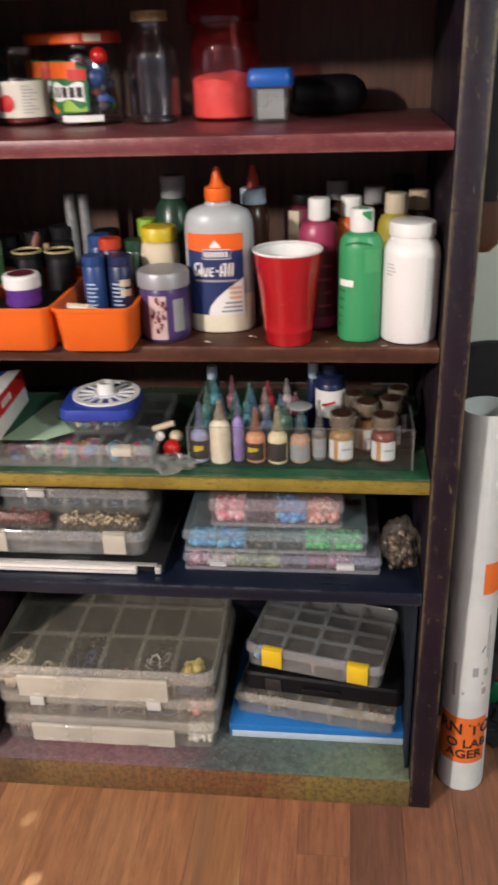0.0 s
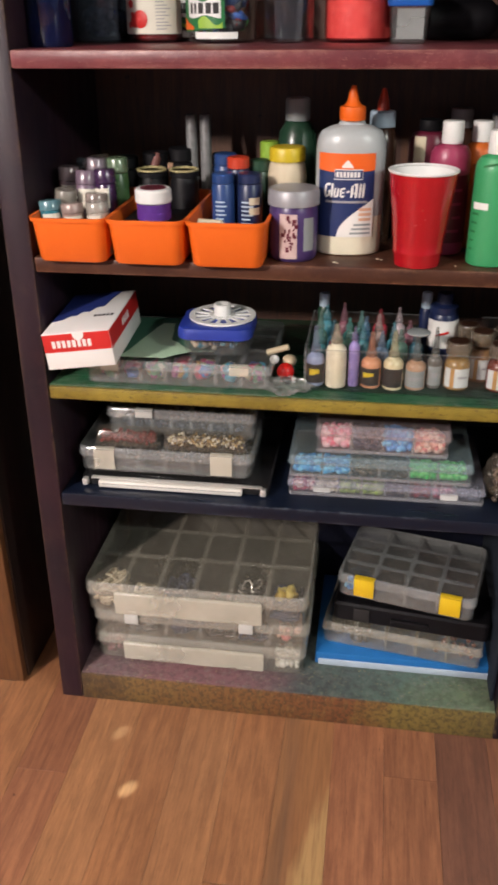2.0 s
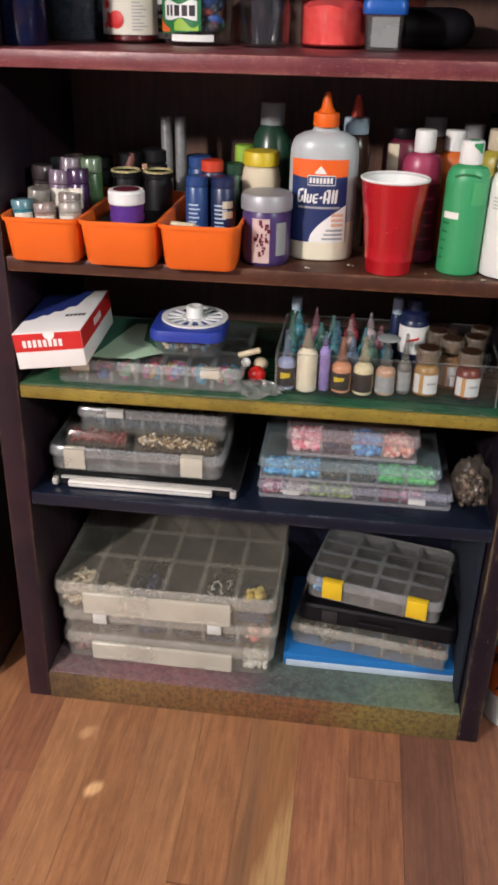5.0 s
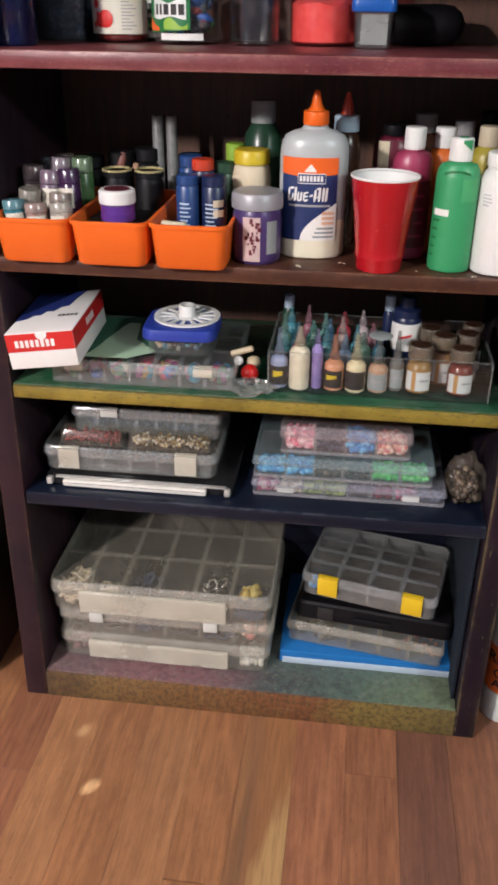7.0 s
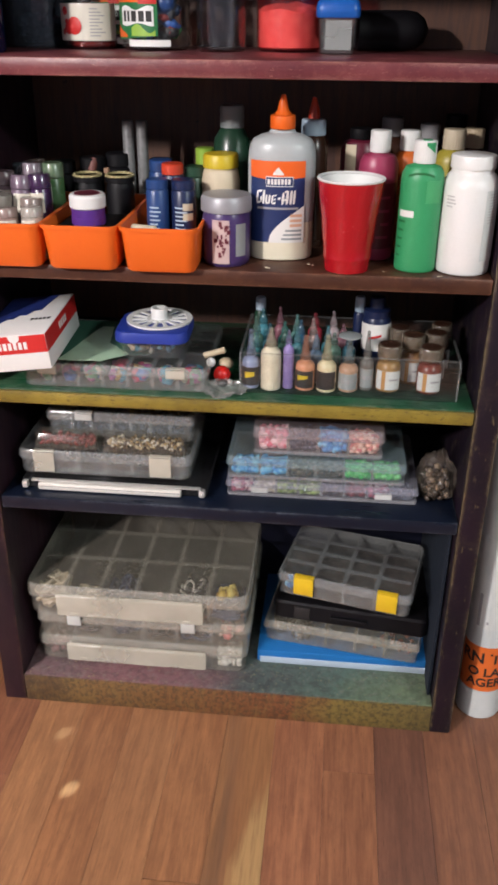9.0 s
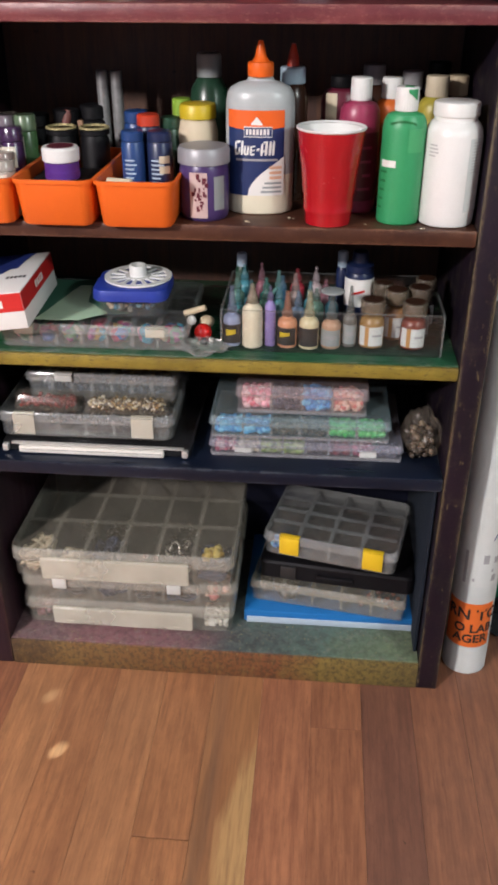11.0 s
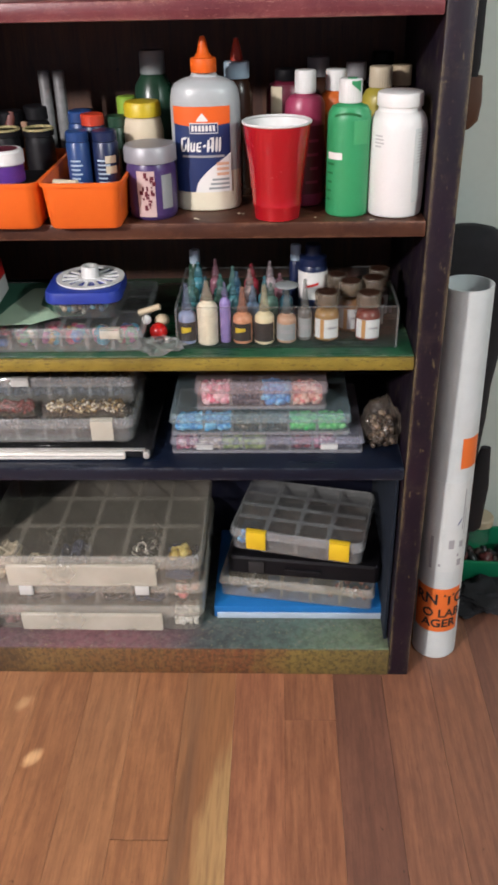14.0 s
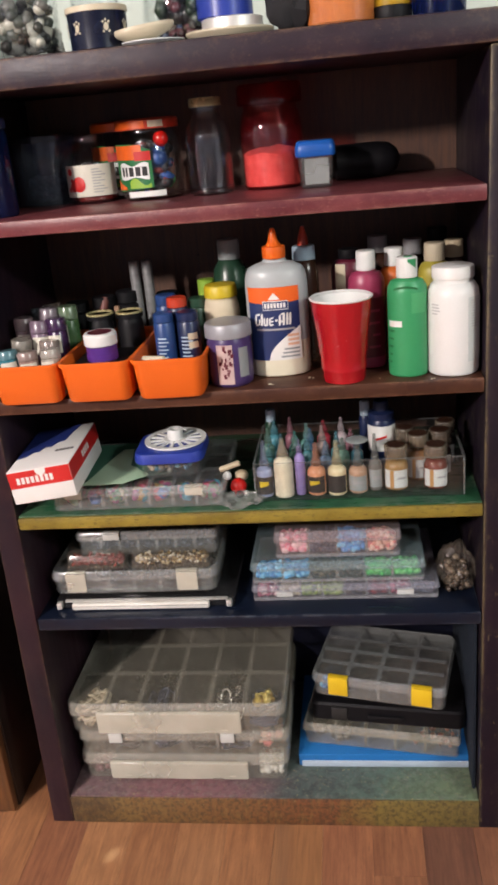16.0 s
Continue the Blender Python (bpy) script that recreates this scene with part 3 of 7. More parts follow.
def heap(name, m, box, count, r, mat, label, rng, category="beads", layers=None):
    """A heap of small pieces in a box (x0, x1, y0, y1, z0, z1), as one countless thing."""
    x0, x1, y0, y1, z0, z1 = box
    t = (1 + 5 ** 0.5) / 2
    base = [Vector(p).normalized() for p in ((-1, t, 0), (1, t, 0), (-1, -t, 0), (1, -t, 0), (0, -1, t), (0, 1, t), (0, -1, -t), (0, 1, -t), (t, 0, -1), (t, 0, 1), (-t, 0, -1), (-t, 0, 1))]
    fs = ((0, 11, 5), (0, 5, 1), (0, 1, 7), (0, 7, 10), (0, 10, 11), (1, 5, 9), (5, 11, 4), (11, 10, 2), (10, 7, 6), (7, 1, 8), (3, 9, 4), (3, 4, 2), (3, 2, 6), (3, 6, 8), (3, 8, 9), (4, 9, 5), (2, 4, 11), (6, 2, 10), (8, 6, 7), (9, 8, 1))
    vs, faces = [], []
    for _ in range(count):
        q = r * rng.uniform(0.7, 1.25)
        c = Vector((rng.uniform(x0 + 0.7 * q, max(x0 + 0.7 * q, x1 - 0.7 * q)), rng.uniform(y0 + 0.7 * q, max(y0 + 0.7 * q, y1 - 0.7 * q)), z0 + q + (max(0, z1 - z0 - 2 * q)) * rng.random() ** 1.4))
        s = Vector((rng.uniform(0.7, 1.3), rng.uniform(0.7, 1.3), rng.uniform(0.6, 1.1)))
        e = Euler((rng.uniform(0, 6), rng.uniform(0, 6), rng.uniform(0, 6))).to_matrix()
        k = len(vs)
        for b in base:
            p = e @ Vector((b.x * s.x, b.y * s.y, b.z * s.z)) * q
            p.z = max(p.z, z0 - c.z)
            vs.append(tuple(c + p))
        faces += [tuple(k + i for i in f) for f in fs]
    me = bpy.data.meshes.new(name)
    me.from_pydata(vs, [], faces)
    me.shade_smooth()
    me.materials.append(mat)
    ob = new(name, me)
    ob.matrix_world = m
    return tagged(ob, label, category, "", "stuff")


def tangle(m, box, count, r, mat, label, rng, name="cord_tangle"):
    """Loose cords, chains or wires curled up in a compartment (x0, x1, y0, y1, z0, z1), as one countless thing."""
    x0, x1, y0, y1, z0, z1 = box
    vs, faces = [], []
    for _ in range(count):
        cx, cy = rng.uniform(x0, x1), rng.uniform(y0, y1)
        a, turn = rng.uniform(0, 6.3), rng.uniform(0.7, 1.5)
        big = min(x1 - x0, y1 - y0) * rng.uniform(0.25, 0.5)
        lift, phase = rng.uniform(0.2, 0.9), rng.uniform(0, 6)
        path = []
        for i in range(13):
            q = a + turn * i * 0.55
            rad = big * (0.6 + 0.4 * math.sin(i * 0.7 + phase))
            p = Vector((cx + rad * math.cos(q), cy + rad * math.sin(q), z0 + r + (z1 - z0) * lift * (0.5 + 0.5 * math.sin(i * 0.6 + phase))))
            path.append(Vector((min(max(p.x, x0), x1), min(max(p.y, y0), y1), p.z)))
        k = len(vs)
        for i, p in enumerate(path):
            d = (path[min(i + 1, 12)] - path[max(i - 1, 0)]) + Vector((1e-5, 0, 0))
            u = d.cross(Vector((0, 0, 1))).normalized()
            w = u.cross(d).normalized()
            vs += [tuple(p + r * (math.cos(j * 1.2566) * u + math.sin(j * 1.2566) * w)) for j in range(5)]
        for i in range(12):
            faces += [(k + i * 5 + j, k + i * 5 + (j + 1) % 5, k + i * 5 + 5 + (j + 1) % 5, k + i * 5 + 5 + j) for j in range(5)]
    me = bpy.data.meshes.new(name)
    me.from_pydata(vs, [], faces)
    me.shade_smooth()
    me.materials.append(mat)
    ob = new(name, me)
    ob.matrix_world = m
    return tagged(ob, label, "findings", "", "stuff")


def crumple(bm, size, seed, sub=3, rough=0.35):
    """A crumpled, creased film or cloth body standing on z = 0."""
    bmesh.ops.create_icosphere(bm, subdivisions=sub, radius=1.0)
    for v in bm.verts:
        p = v.co.normalized()
        k = 1 + rough * noise.noise(p * 2.1 + Vector((seed, 0, 0))) + rough * 0.7 * noise.noise(p * 5.3 + Vector((0, seed, 0)))
        v.co = Vector((p.x * k * size[0], p.y * k * size[1], max(0.0, (p.z * k + 0.85)) * size[2]))
    return bm


def letters(text, size, depth=0.0004):
    """Lettering in the built-in font as a mesh in the x-y plane, centred."""
    cu = bpy.data.curves.new("lettering", "FONT")
    cu.body, cu.size, cu.extrude, cu.align_x, cu.offset = text, size, depth, "CENTER", 0.0006
    tmp = new("lettering", cu)
    bpy.context.view_layer.update()
    me = bpy.data.meshes.new_from_object(tmp.evaluated_get(bpy.context.evaluated_depsgraph_get()))
    bpy.data.objects.remove(tmp)
    bm = bmesh.new()
    bm.from_mesh(me)
    bpy.data.meshes.remove(me)
    bpy.data.curves.remove(cu)
    return bm

# ---- the room ----
WALL_Y = 0.40
rng = random.Random(7)


def room():
    for name, box, mat, label in (
        ("wall_north", (-4.1, 3.1, WALL_Y, WALL_Y + 0.1, -0.02, 2.5), "wall", "plain grey-green painted wall behind the bookcase"),
        # the next four are added out of view to enclose and dim the bounce
        ("wall_south", (-4.1, 3.1, -5.6, -5.5, -0.02, 2.5), "far_wall", "unseen wall facing the bookcase, darkened to limit bounced light"),
        ("wall_west", (-4.1, -4.0, -5.5, WALL_Y, -0.02, 2.5), "far_wall", "unseen side wall, darkened to limit bounced light"),
        ("wall_east", (3.0, 3.1, -5.5, WALL_Y, -0.02, 2.5), "far_wall", "unseen right side wall, darkened to limit bounced light"),
        ("ceiling", (-4.1, 3.1, -5.6, WALL_Y + 0.1, 2.5, 2.6), "ceiling", "unseen grey ceiling that sets the bounced light"),
    ):
        solo(name, slab(bmesh.new(), *box), M[mat], Matrix(), label, "ceiling" if name == "ceiling" else "wall", kind="structure", smooth=False)


room()

# ---- the bookcase ----
XL, XR, BACK = -0.415, 0.340, 0.355
TOP_Z = 1.354
RED, BROWN, YELLOW, NAVY, BASE = 1.139, 0.863, 0.660, 0.460, 0.063


def bookcase():
    b = empty_at("bookcase", Matrix(), "tall wooden bookcase painted purple with differently coloured shelves", "bookcase")

    def prism(xs_low, xs_high, z0, z1, y0, y1, bev):
        bm = bmesh.new()
        vs = [bm.verts.new((x, y, z)) for z, (xa, xb) in ((z0, xs_low), (z1, xs_high)) for x, y in ((xa, y0), (xb, y0), (xb, y1), (xa, y1))]
        for f in ((3, 2, 1, 0), (4, 5, 6, 7), (0, 1, 5, 4), (1, 2, 6, 5), (2, 3, 7, 6), (3, 0, 4, 7)):
            bm.faces.new([vs[i] for i in f])
        bmesh.ops.bevel(bm, geom=bm.edges[:], offset=bev, segments=2, affect="EDGES", profile=0.5)
        return bm

    part("side_panel", prism((-0.470, -0.428), (-0.452, -0.412), 0, 1.312, 0, BACK + 0.012, 0.003), M["post_red"], b, "dark wine purple painted side with scuffed edges")
    part("side_panel", prism((0.342, 0.380), (0.344, 0.383), 0, 1.312, 0, BACK + 0.012, 0.003), M["post"], b, "dark purple painted side with rubbed ochre edges")
    part("back_panel", slab(bmesh.new(), -0.445, 0.3435, BACK, BACK + 0.01, 0.03, 1.3123), M["back"], b, "stained brown wooden back panel", smooth=False)
    # thin dark sheets imitate the shade at the back of the two lower bays
    part("back_lining", slab(bmesh.new(), -0.4205, 0.3415, BACK - 0.005, BACK - 0.0005, BASE + 0.0005, NAVY - 0.0245), M["bay_shade"], b, "dark navy sheet for the shade at the back of the lowest bay", smooth=False)
    part("back_lining", slab(bmesh.new(), -0.4205, 0.3415, BACK - 0.005, BACK - 0.0005, NAVY + 0.0005, YELLOW - 0.0245), M["bay_shade"], b, "dark navy sheet for the shade at the back of the blue bay", smooth=False)
    part("top_board", slab(bmesh.new(), -0.485, 0.402, -0.006, BACK + 0.014, 1.3125, TOP_Z, 0.004), M["top_paint"], b, "plum painted top board")
    part("shelf", slab(bmesh.new(), -0.4145, 0.3425, 0.0, BACK - 0.001, RED - 0.023, RED, 0.003), M["red_paint"], b, "maroon painted shelf")
    part("shelf", slab(bmesh.new(), -0.4165, 0.3420, 0.001, BACK - 0.001, BROWN - 0.023, BROWN, 0.003), M["brown_paint"], b, "dark brown varnished shelf")
    part("shelf", slab(bmesh.new(), -0.4185, 0.3420, 0.0, BACK - 0.001, YELLOW - 0.024, YELLOW - 0.003, 0.002), M["yellow_paint"], b, "shelf with a mustard yellow front edge")
    part("shelf_top", slab(bmesh.new(), -0.4180, 0.3415, 0.003, BACK - 0.002, YELLOW - 0.0028, YELLOW, 0.001), M["green_paint"], b, "green painted upper face")
    part("shelf", slab(bmesh.new(), -0.4215, 0.3420, 0.002, BACK - 0.001, NAVY - 0.024, NAVY, 0.003), M["navy_paint"], b, "navy blue painted shelf")
    part("bottom_board", slab(bmesh.new(), -0.4270, 0.3420, 0.0035, BACK - 0.001, 0.04, BASE, 0.002), M["base_top"], b, "bottom board sponged from mauve to green")
    part("kick_board", slab(bmesh.new(), -0.4275, 0.3422, 0.0, 0.02, 0.0, BASE - 0.0025, 0.002), M["kick"], b, "ochre brown glazed kick board")


bookcase()


# ---- things in general ----
def organizer(m, w, d, h, nx, ny, label, mat="organizer", lid=0.012, r=0.012, latches=(), bar=None, group="", lip=0.004):
    """A hinged clear box with dividers, its back at +y: latches are (x, width, height, material); bar is a wide front clasp (x0, x1, z0, z1)."""
    b = empty_at("organizer_box", m, label, "organizer box", group)
    p = M[mat]
    t = 0.0022
    hb = h - lid
    part("body", loft(bmesh.new(), [(w - 0.014, d - 0.014, 0, r), (w - 0.006, d - 0.006, 0.004, r), (w - 0.004, d - 0.004, hb, r), (w - 0.004 - 2 * t, d - 0.004 - 2 * t, hb, r), (w - 0.008 - 2 * t, d - 0.008 - 2 * t, t, r)], cap0=False, cap1=False), M[mat.replace("organizer", "body")], b)
    part("base", loft(bmesh.new(), [(w - 0.015, d - 0.015, 0.0002, r), (w - 0.015, d - 0.015, t * 0.8, r)]), M["box_floor"], b)
    lid_part = part("lid", loft(bmesh.new(), [(w - 0.010, d - 0.010, h - 0.0025, r), (w - 0.0085, d - 0.0085, h - 0.0012, r), (w - 0.0095, d - 0.0095, h, r)]), p, b, "clear hinged lid")
    part("lid_rim", loft(bmesh.new(), [(w - 2 * t, d - 2 * t, h - 0.0025, r), (w - 2 * t, d - 2 * t, hb - lip + 0.0005, r), (w, d, hb - lip, r), (w + lip * 0.6, d + lip * 0.6, hb - lip + 0.002, r), (w, d, h - 0.004, r), (w - 0.004, d - 0.004, h - 0.0006, r), (w - 0.008, d - 0.008, h, r), (w - 0.008, d - 0.008, h - 0.0025, r), (w - 2 * t, d - 2 * t, h - 0.0025, r)], cap0=False, cap1=False), M[mat.replace("organizer", "rim")], lid_part, "milky raised rim")
    if mat not in ("organizer", "organizer_cool"):
        part("foot_lip", loft(bmesh.new(), [(w - 0.010, d - 0.010, 0.0, r), (w - 0.0035, d - 0.0035, 0.001, r), (w - 0.003, d - 0.003, 0.0065, r), (w - 0.006, d - 0.006, 0.0065, r)], cap0=False, cap1=False), M["foot_lip"], b, "frosted strip along the foot")
    iw, idp = w - 0.016, d - 0.016
    top = h - 0.0036
    pale = M["divider_top" if mat == "organizer" else "divider_top_cool"]
    for i in range(1, nx):
        x = -iw / 2 + iw * i / nx
        part("divider", slab(bmesh.new(), x - 0.0008, x + 0.0008, -idp / 2, idp / 2, t + 0.0005, top - 0.0012), M["divider"], b, smooth=False)
        part("divider_edge", slab(bmesh.new(), x - 0.0019, x + 0.0019, -idp / 2, idp / 2, top - 0.0011, top - 0.0005), pale, b, smooth=False)
    for i in range(1, ny):
        y = -idp / 2 + idp * i / ny
        part("divider", slab(bmesh.new(), -iw / 2, iw / 2, y - 0.0014, y + 0.0014, t + 0.0006, top - 0.0006), M["cross_divider"], b, smooth=False)
        part("divider_edge", slab(bmesh.new(), -iw / 2, iw / 2, y - 0.0021, y + 0.0021, top - 0.0004, top + 0.0004), pale, b, smooth=False)
    for i in range(1, nx):
        x = -iw / 2 + iw * i / nx
        part("front_rib", slab(bmesh.new(), x - 0.0026, x + 0.0026, -d / 2 + 0.0075, -d / 2 + 0.0087, 0.005, hb - 0.001), M["front_rib"], b, smooth=False)
    rib = M["rib" if mat == "organizer" else "rib_cool"]
    if mat in ("organizer", "organizer_cool"):
        for i in range(1, nx):
            x = -iw / 2 + iw * i / nx
            part("lid_rib", slab(bmesh.new(), x - 0.0046, x + 0.0046, -idp / 2, idp / 2, h - 0.0031, h - 0.0027), rib, lid_part, smooth=False)
        for i in range(1, ny):
            y = -idp / 2 + idp * i / ny
            part("lid_rib", slab(bmesh.new(), -iw / 2, iw / 2, y - 0.006, y + 0.006, h - 0.0026, h - 0.0024), rib, lid_part, smooth=False)
    for x, lw, lh, lm in latches:
        bm = bmesh.new()
        slab(bm, x - lw / 2, x + lw / 2, -d / 2 - 0.0055, -d / 2 - 0.0025, h - lh - 0.001, h - 0.001, 0.0012)
        slab(bm, x - lw / 2, x + lw / 2, -d / 2 - 0.0040, -d / 2 + 0.006, h - 0.0004, h + 0.0014, 0.0006)
        part("latch", bm, M[lm], b)
    if bar:
        x0, x1, z0, z1 = bar
        bm = slab(bmesh.new(), x0, x1, -d / 2 - 0.0125, -d / 2 - 0.003, z0, z1, 0.004, 4)
        for q in (0.1, 0.86):
            slab(bm, x0 + (x1 - x0) * q, x0 + (x1 - x0) * q + 0.014, -d / 2 - 0.0135, -d / 2 - 0.011, z0 + 0.007, z0 + 0.0105, 0.0008)
        part("clasp", bm, M["organizer_milky"], b, "wide milky plastic clasp")
    for x in (-w * 0.3, w * 0.3):
        bm = lathe(bmesh.new(), [(0.004, -0.02), (0.004, 0.02)], seg=10)
        bmesh.ops.rotate(bm, verts=bm.verts[:], cent=(0, 0, 0), matrix=Matrix.Rotation(radians(90), 3, "Y"))
        bmesh.ops.translate(bm, verts=bm.verts[:], vec=(x, d / 2 + 0.004, hb))
        part("hinge", bm, p, b)
    return b


def turned(name, m, label, category, parts, group=""):
    """A thing of turned parts: rows of (name, profile, material, label, (sx, sy))."""
    b = empty_at(name, m, label, category, group)
    for row in parts:
        nm, prof, mat = row[:3]
        lb = row[3] if len(row) > 3 else ""
        sx, sy = row[4] if len(row) > 4 else (1, 1)
        part(nm, lathe(bmesh.new(), prof, sx=sx, sy=sy), M[mat], b, lb)
    return b


def at(x, y, z, rz=0.0, rx=0.0, ry=0.0):
    return pose(x, y, z, rx, ry, rz)


def hollow(outer, t, floor=0.003):
    """The profile of a vessel: up the outside, over the rim and down the inside."""
    inner = [(max(0.001, r - t), h) for r, h in reversed(outer) if h > floor]
    return outer + inner + [(max(0.001, inner[-1][0]), floor)]


def ribbed(r, z0, z1, n=28, depth=0.0006):
    """A cap with fine grip ribs."""
    bm = bmesh.new()
    seg = n * 2
    rings = []
    for rr, z in ((r * 0.97, z0), (r, z0 + 0.001), (r, z1 - 0.003), (r * 0.97, z1 - 0.0008), (r * 0.9, z1)):
        ring = []
        for i in range(seg):
            q = rr - (depth if i % 2 and z < z1 - 0.001 else 0)
            a = 2 * math.pi * i / seg
            ring.append((q * math.cos(a), q * math.sin(a), z))
        rings.append(ring)
    loop_faces(bm, rings)
    return bm


# ---- maroon shelf ----
def red_shelf():
    Z = RED
    b = turned("jar", at(-0.388, 0.088, Z), "tall dark blue translucent plastic jar", "jar", [
        ("body", hollow([(0.029, 0), (0.032, 0.004), (0.032, 0.12), (0.029, 0.128)], 0.002), "glass_blue"),
        ("lid", [(0.032, 0.1285), (0.033, 0.13), (0.033, 0.142), (0.031, 0.144)], "navy_bot")])
    b = turned("plastic_tub", at(-0.366, 0.272, Z), "round clear grey plastic tub with a lid", "tub", [
        ("body", hollow([(0.049, 0), (0.052, 0.004), (0.056, 0.1), (0.056, 0.103)], 0.002), "glass_grey"),
        ("lid", [(0.054, 0.1035), (0.058, 0.104), (0.058, 0.112), (0.055, 0.114)], "glass_grey", "pale grey translucent lid")])
    heap("craft_scraps", at(-0.366, 0.272, Z), (-0.032, 0.032, -0.03, 0.03, 0.004, 0.05), 60, 0.008, M["bead_navy"], "dark craft scraps inside the grey tub", rng, "scraps")
    # jar with a fruit label
    b = turned("glass_jar", at(-0.273, 0.238, Z), "open glass jar with a white fruit label", "jar", [
        ("glass", hollow([(0.038, 0), (0.042, 0.005), (0.043, 0.06), (0.040, 0.074), (0.029, 0.088), (0.028, 0.106), (0.0295, 0.108)], 0.0022), "glass"),
        ("syrup", [(0.036, 0.003), (0.0395, 0.006), (0.0395, 0.011)], "juice", "dark red remains at the bottom")])
    lab = part("label", wrap(bmesh.new(), 0.0432, -75, 75, 0.012, 0.062), M["label_paper"], b, "cream white paper label")
    bm = bmesh.new()
    for a, z, r in ((-18, 0.032, 0.0125), (-32, 0.029, 0.009), (-42, 0.052, 0.006), (-48, 0.024, 0.0045), (-38, 0.038, 0.004)):
        lathe(bm, [(r, 0), (r * 0.9, 0.0005)], seg=14)
        verts = bm.verts[-28:]
        rot = Matrix.Rotation(radians(a), 4, "Z") @ Matrix.Translation((0, -0.0434, z)) @ Matrix.Rotation(radians(90), 4, "X")
        bmesh.ops.transform(bm, matrix=rot, verts=verts)
    part("fruit_print", bm, M["box_red"], lab, "printed red fruit")
    bm = bmesh.new()
    for k in range(9):
        wrap(bm, 0.0437, 14, 30 + (k * 7) % 17, 0.054 - k * 0.0045, 0.0555 - k * 0.0045, n=3, t=0.0002)
    part("small_print", bm, M["grey_print"], lab)
    # two dip jars with snack labels
    for x, y, lid_m, front in ((-0.168, 0.225, "red_lid", True), (-0.232, 0.304, "red_lid", False)):
        b = turned("glass_jar", at(x, y, Z), "squat glass dip jar with orange lid and colourful label" if front else "glass dip jar with orange lid standing behind another", "jar", [
            ("glass", hollow([(0.046, 0), (0.051, 0.006), (0.053, 0.05), (0.051, 0.085), (0.046, 0.1), (0.045, 0.108)], 0.0022), "glass"),
            ("lid", [(0.046, 0.1085), (0.0515, 0.109), (0.0515, 0.122), (0.048, 0.125)], lid_m, "orange-red screw lid")], "dip jars")
        if front:
            part("lid_seal", wrap(bmesh.new(), 0.0517, 14, 42, 0.111, 0.121), M["cream"], b)
        part("lid_stripe", wrap(bmesh.new(), 0.0517, -70, 8, 0.1105, 0.1215), M["orange_print"], b)
        lab = part("label", wrap(bmesh.new(), 0.0533, -75, 14, 0.014, 0.088, top=lambda f: 0.088 - 0.026 * max(0, f - 0.6), low=lambda f: 0.014 + 0.006 * f), M["green_deep"], b, "colourful snack label")
        part("label_band", wrap(bmesh.new(), 0.0537, -74, -2, 0.064, 0.086), M["orange_print"], lab)
        part("name_plate", wrap(bmesh.new(), 0.0539, -16, 13, 0.062, 0.076), M["box_red"], lab)
        bm = wrap(bmesh.new(), 0.0542, -52, 8, 0.034, 0.058, n=14, top=lambda f: 0.057 + 0.003 * math.sin(9 * f), low=lambda f: 0.035 - 0.002 * math.sin(8 * f))
        part("lettering_bar", bm, M["white"], lab)
        bm = bmesh.new()
        for a, wd in ((-46, 5), (-37, 4), (-29, 9), (-16, 9), (-4, 9)):
            wrap(bm, 0.0546, a, a + wd, 0.039, 0.053, n=3)
        part("lettering_bar", bm, M["ink"], lab)
        part("label_patch", wrap(bmesh.new(), 0.0539, -72, -40, 0.018, 0.034, top=lambda f: 0.034 - 0.012 * f), M["orange_print"], lab)
        part("label_patch", wrap(bmesh.new(), 0.0541, -30, 10, 0.02, 0.028, top=lambda f: 0.03 + 0.006 * math.sin(f * 6)), M["lime"], lab)
        part("label_foot", wrap(bmesh.new(), 0.0539, -36, 34, 0.006, 0.015), M["white_matte"], lab)
    heap("craft_pieces", at(-0.168, 0.225, Z), (-0.038, 0.040, -0.042, 0.034, 0.004, 0.095), 70, 0.0125, motley("toy_pieces", ["d02424", "2f62b8", "26262c", "3f8a4a", "304a70", "902a24", "1c1c22"]), "bright odds and ends inside the dip jar", rng, "pieces")
    for nm, c, r, mt, lb in (("red_ball", (-0.141, 0.195, 0.0925), 0.0125, "red_plastic", "shiny red ball inside the dip jar"), ("blue_ball", (-0.148, 0.192, 0.064), 0.0155, "blue_deep", "dull blue ball inside the dip jar")):
        bm = bmesh.new()
        ball(bm, (0, 0, 0), r, 3)
        solo(nm, bm, M[mt], at(c[0], c[1], Z + c[2]), lb, "ball")
    heap("craft_pieces", at(-0.232, 0.304, Z), (-0.034, 0.034, -0.034, 0.034, 0.004, 0.07), 60, 0.009, M["bead_dark"], "dark odds and ends inside a dip jar", rng, "pieces")
    # tall bottle
    turned("glass_bottle", at(-0.066, 0.205, Z), "tall empty clear glass bottle with a gold lid", "bottle", [
        ("glass", hollow([(0.033, 0), (0.037, 0.005), (0.037, 0.085), (0.034, 0.102), (0.026, 0.116), (0.023, 0.122), (0.0235, 0.133)], 0.002), "glass"),
        ("lid", [(0.023, 0.1335), (0.0255, 0.134), (0.0255, 0.145), (0.024, 0.147)], "gold", "worn gold twist lid")])
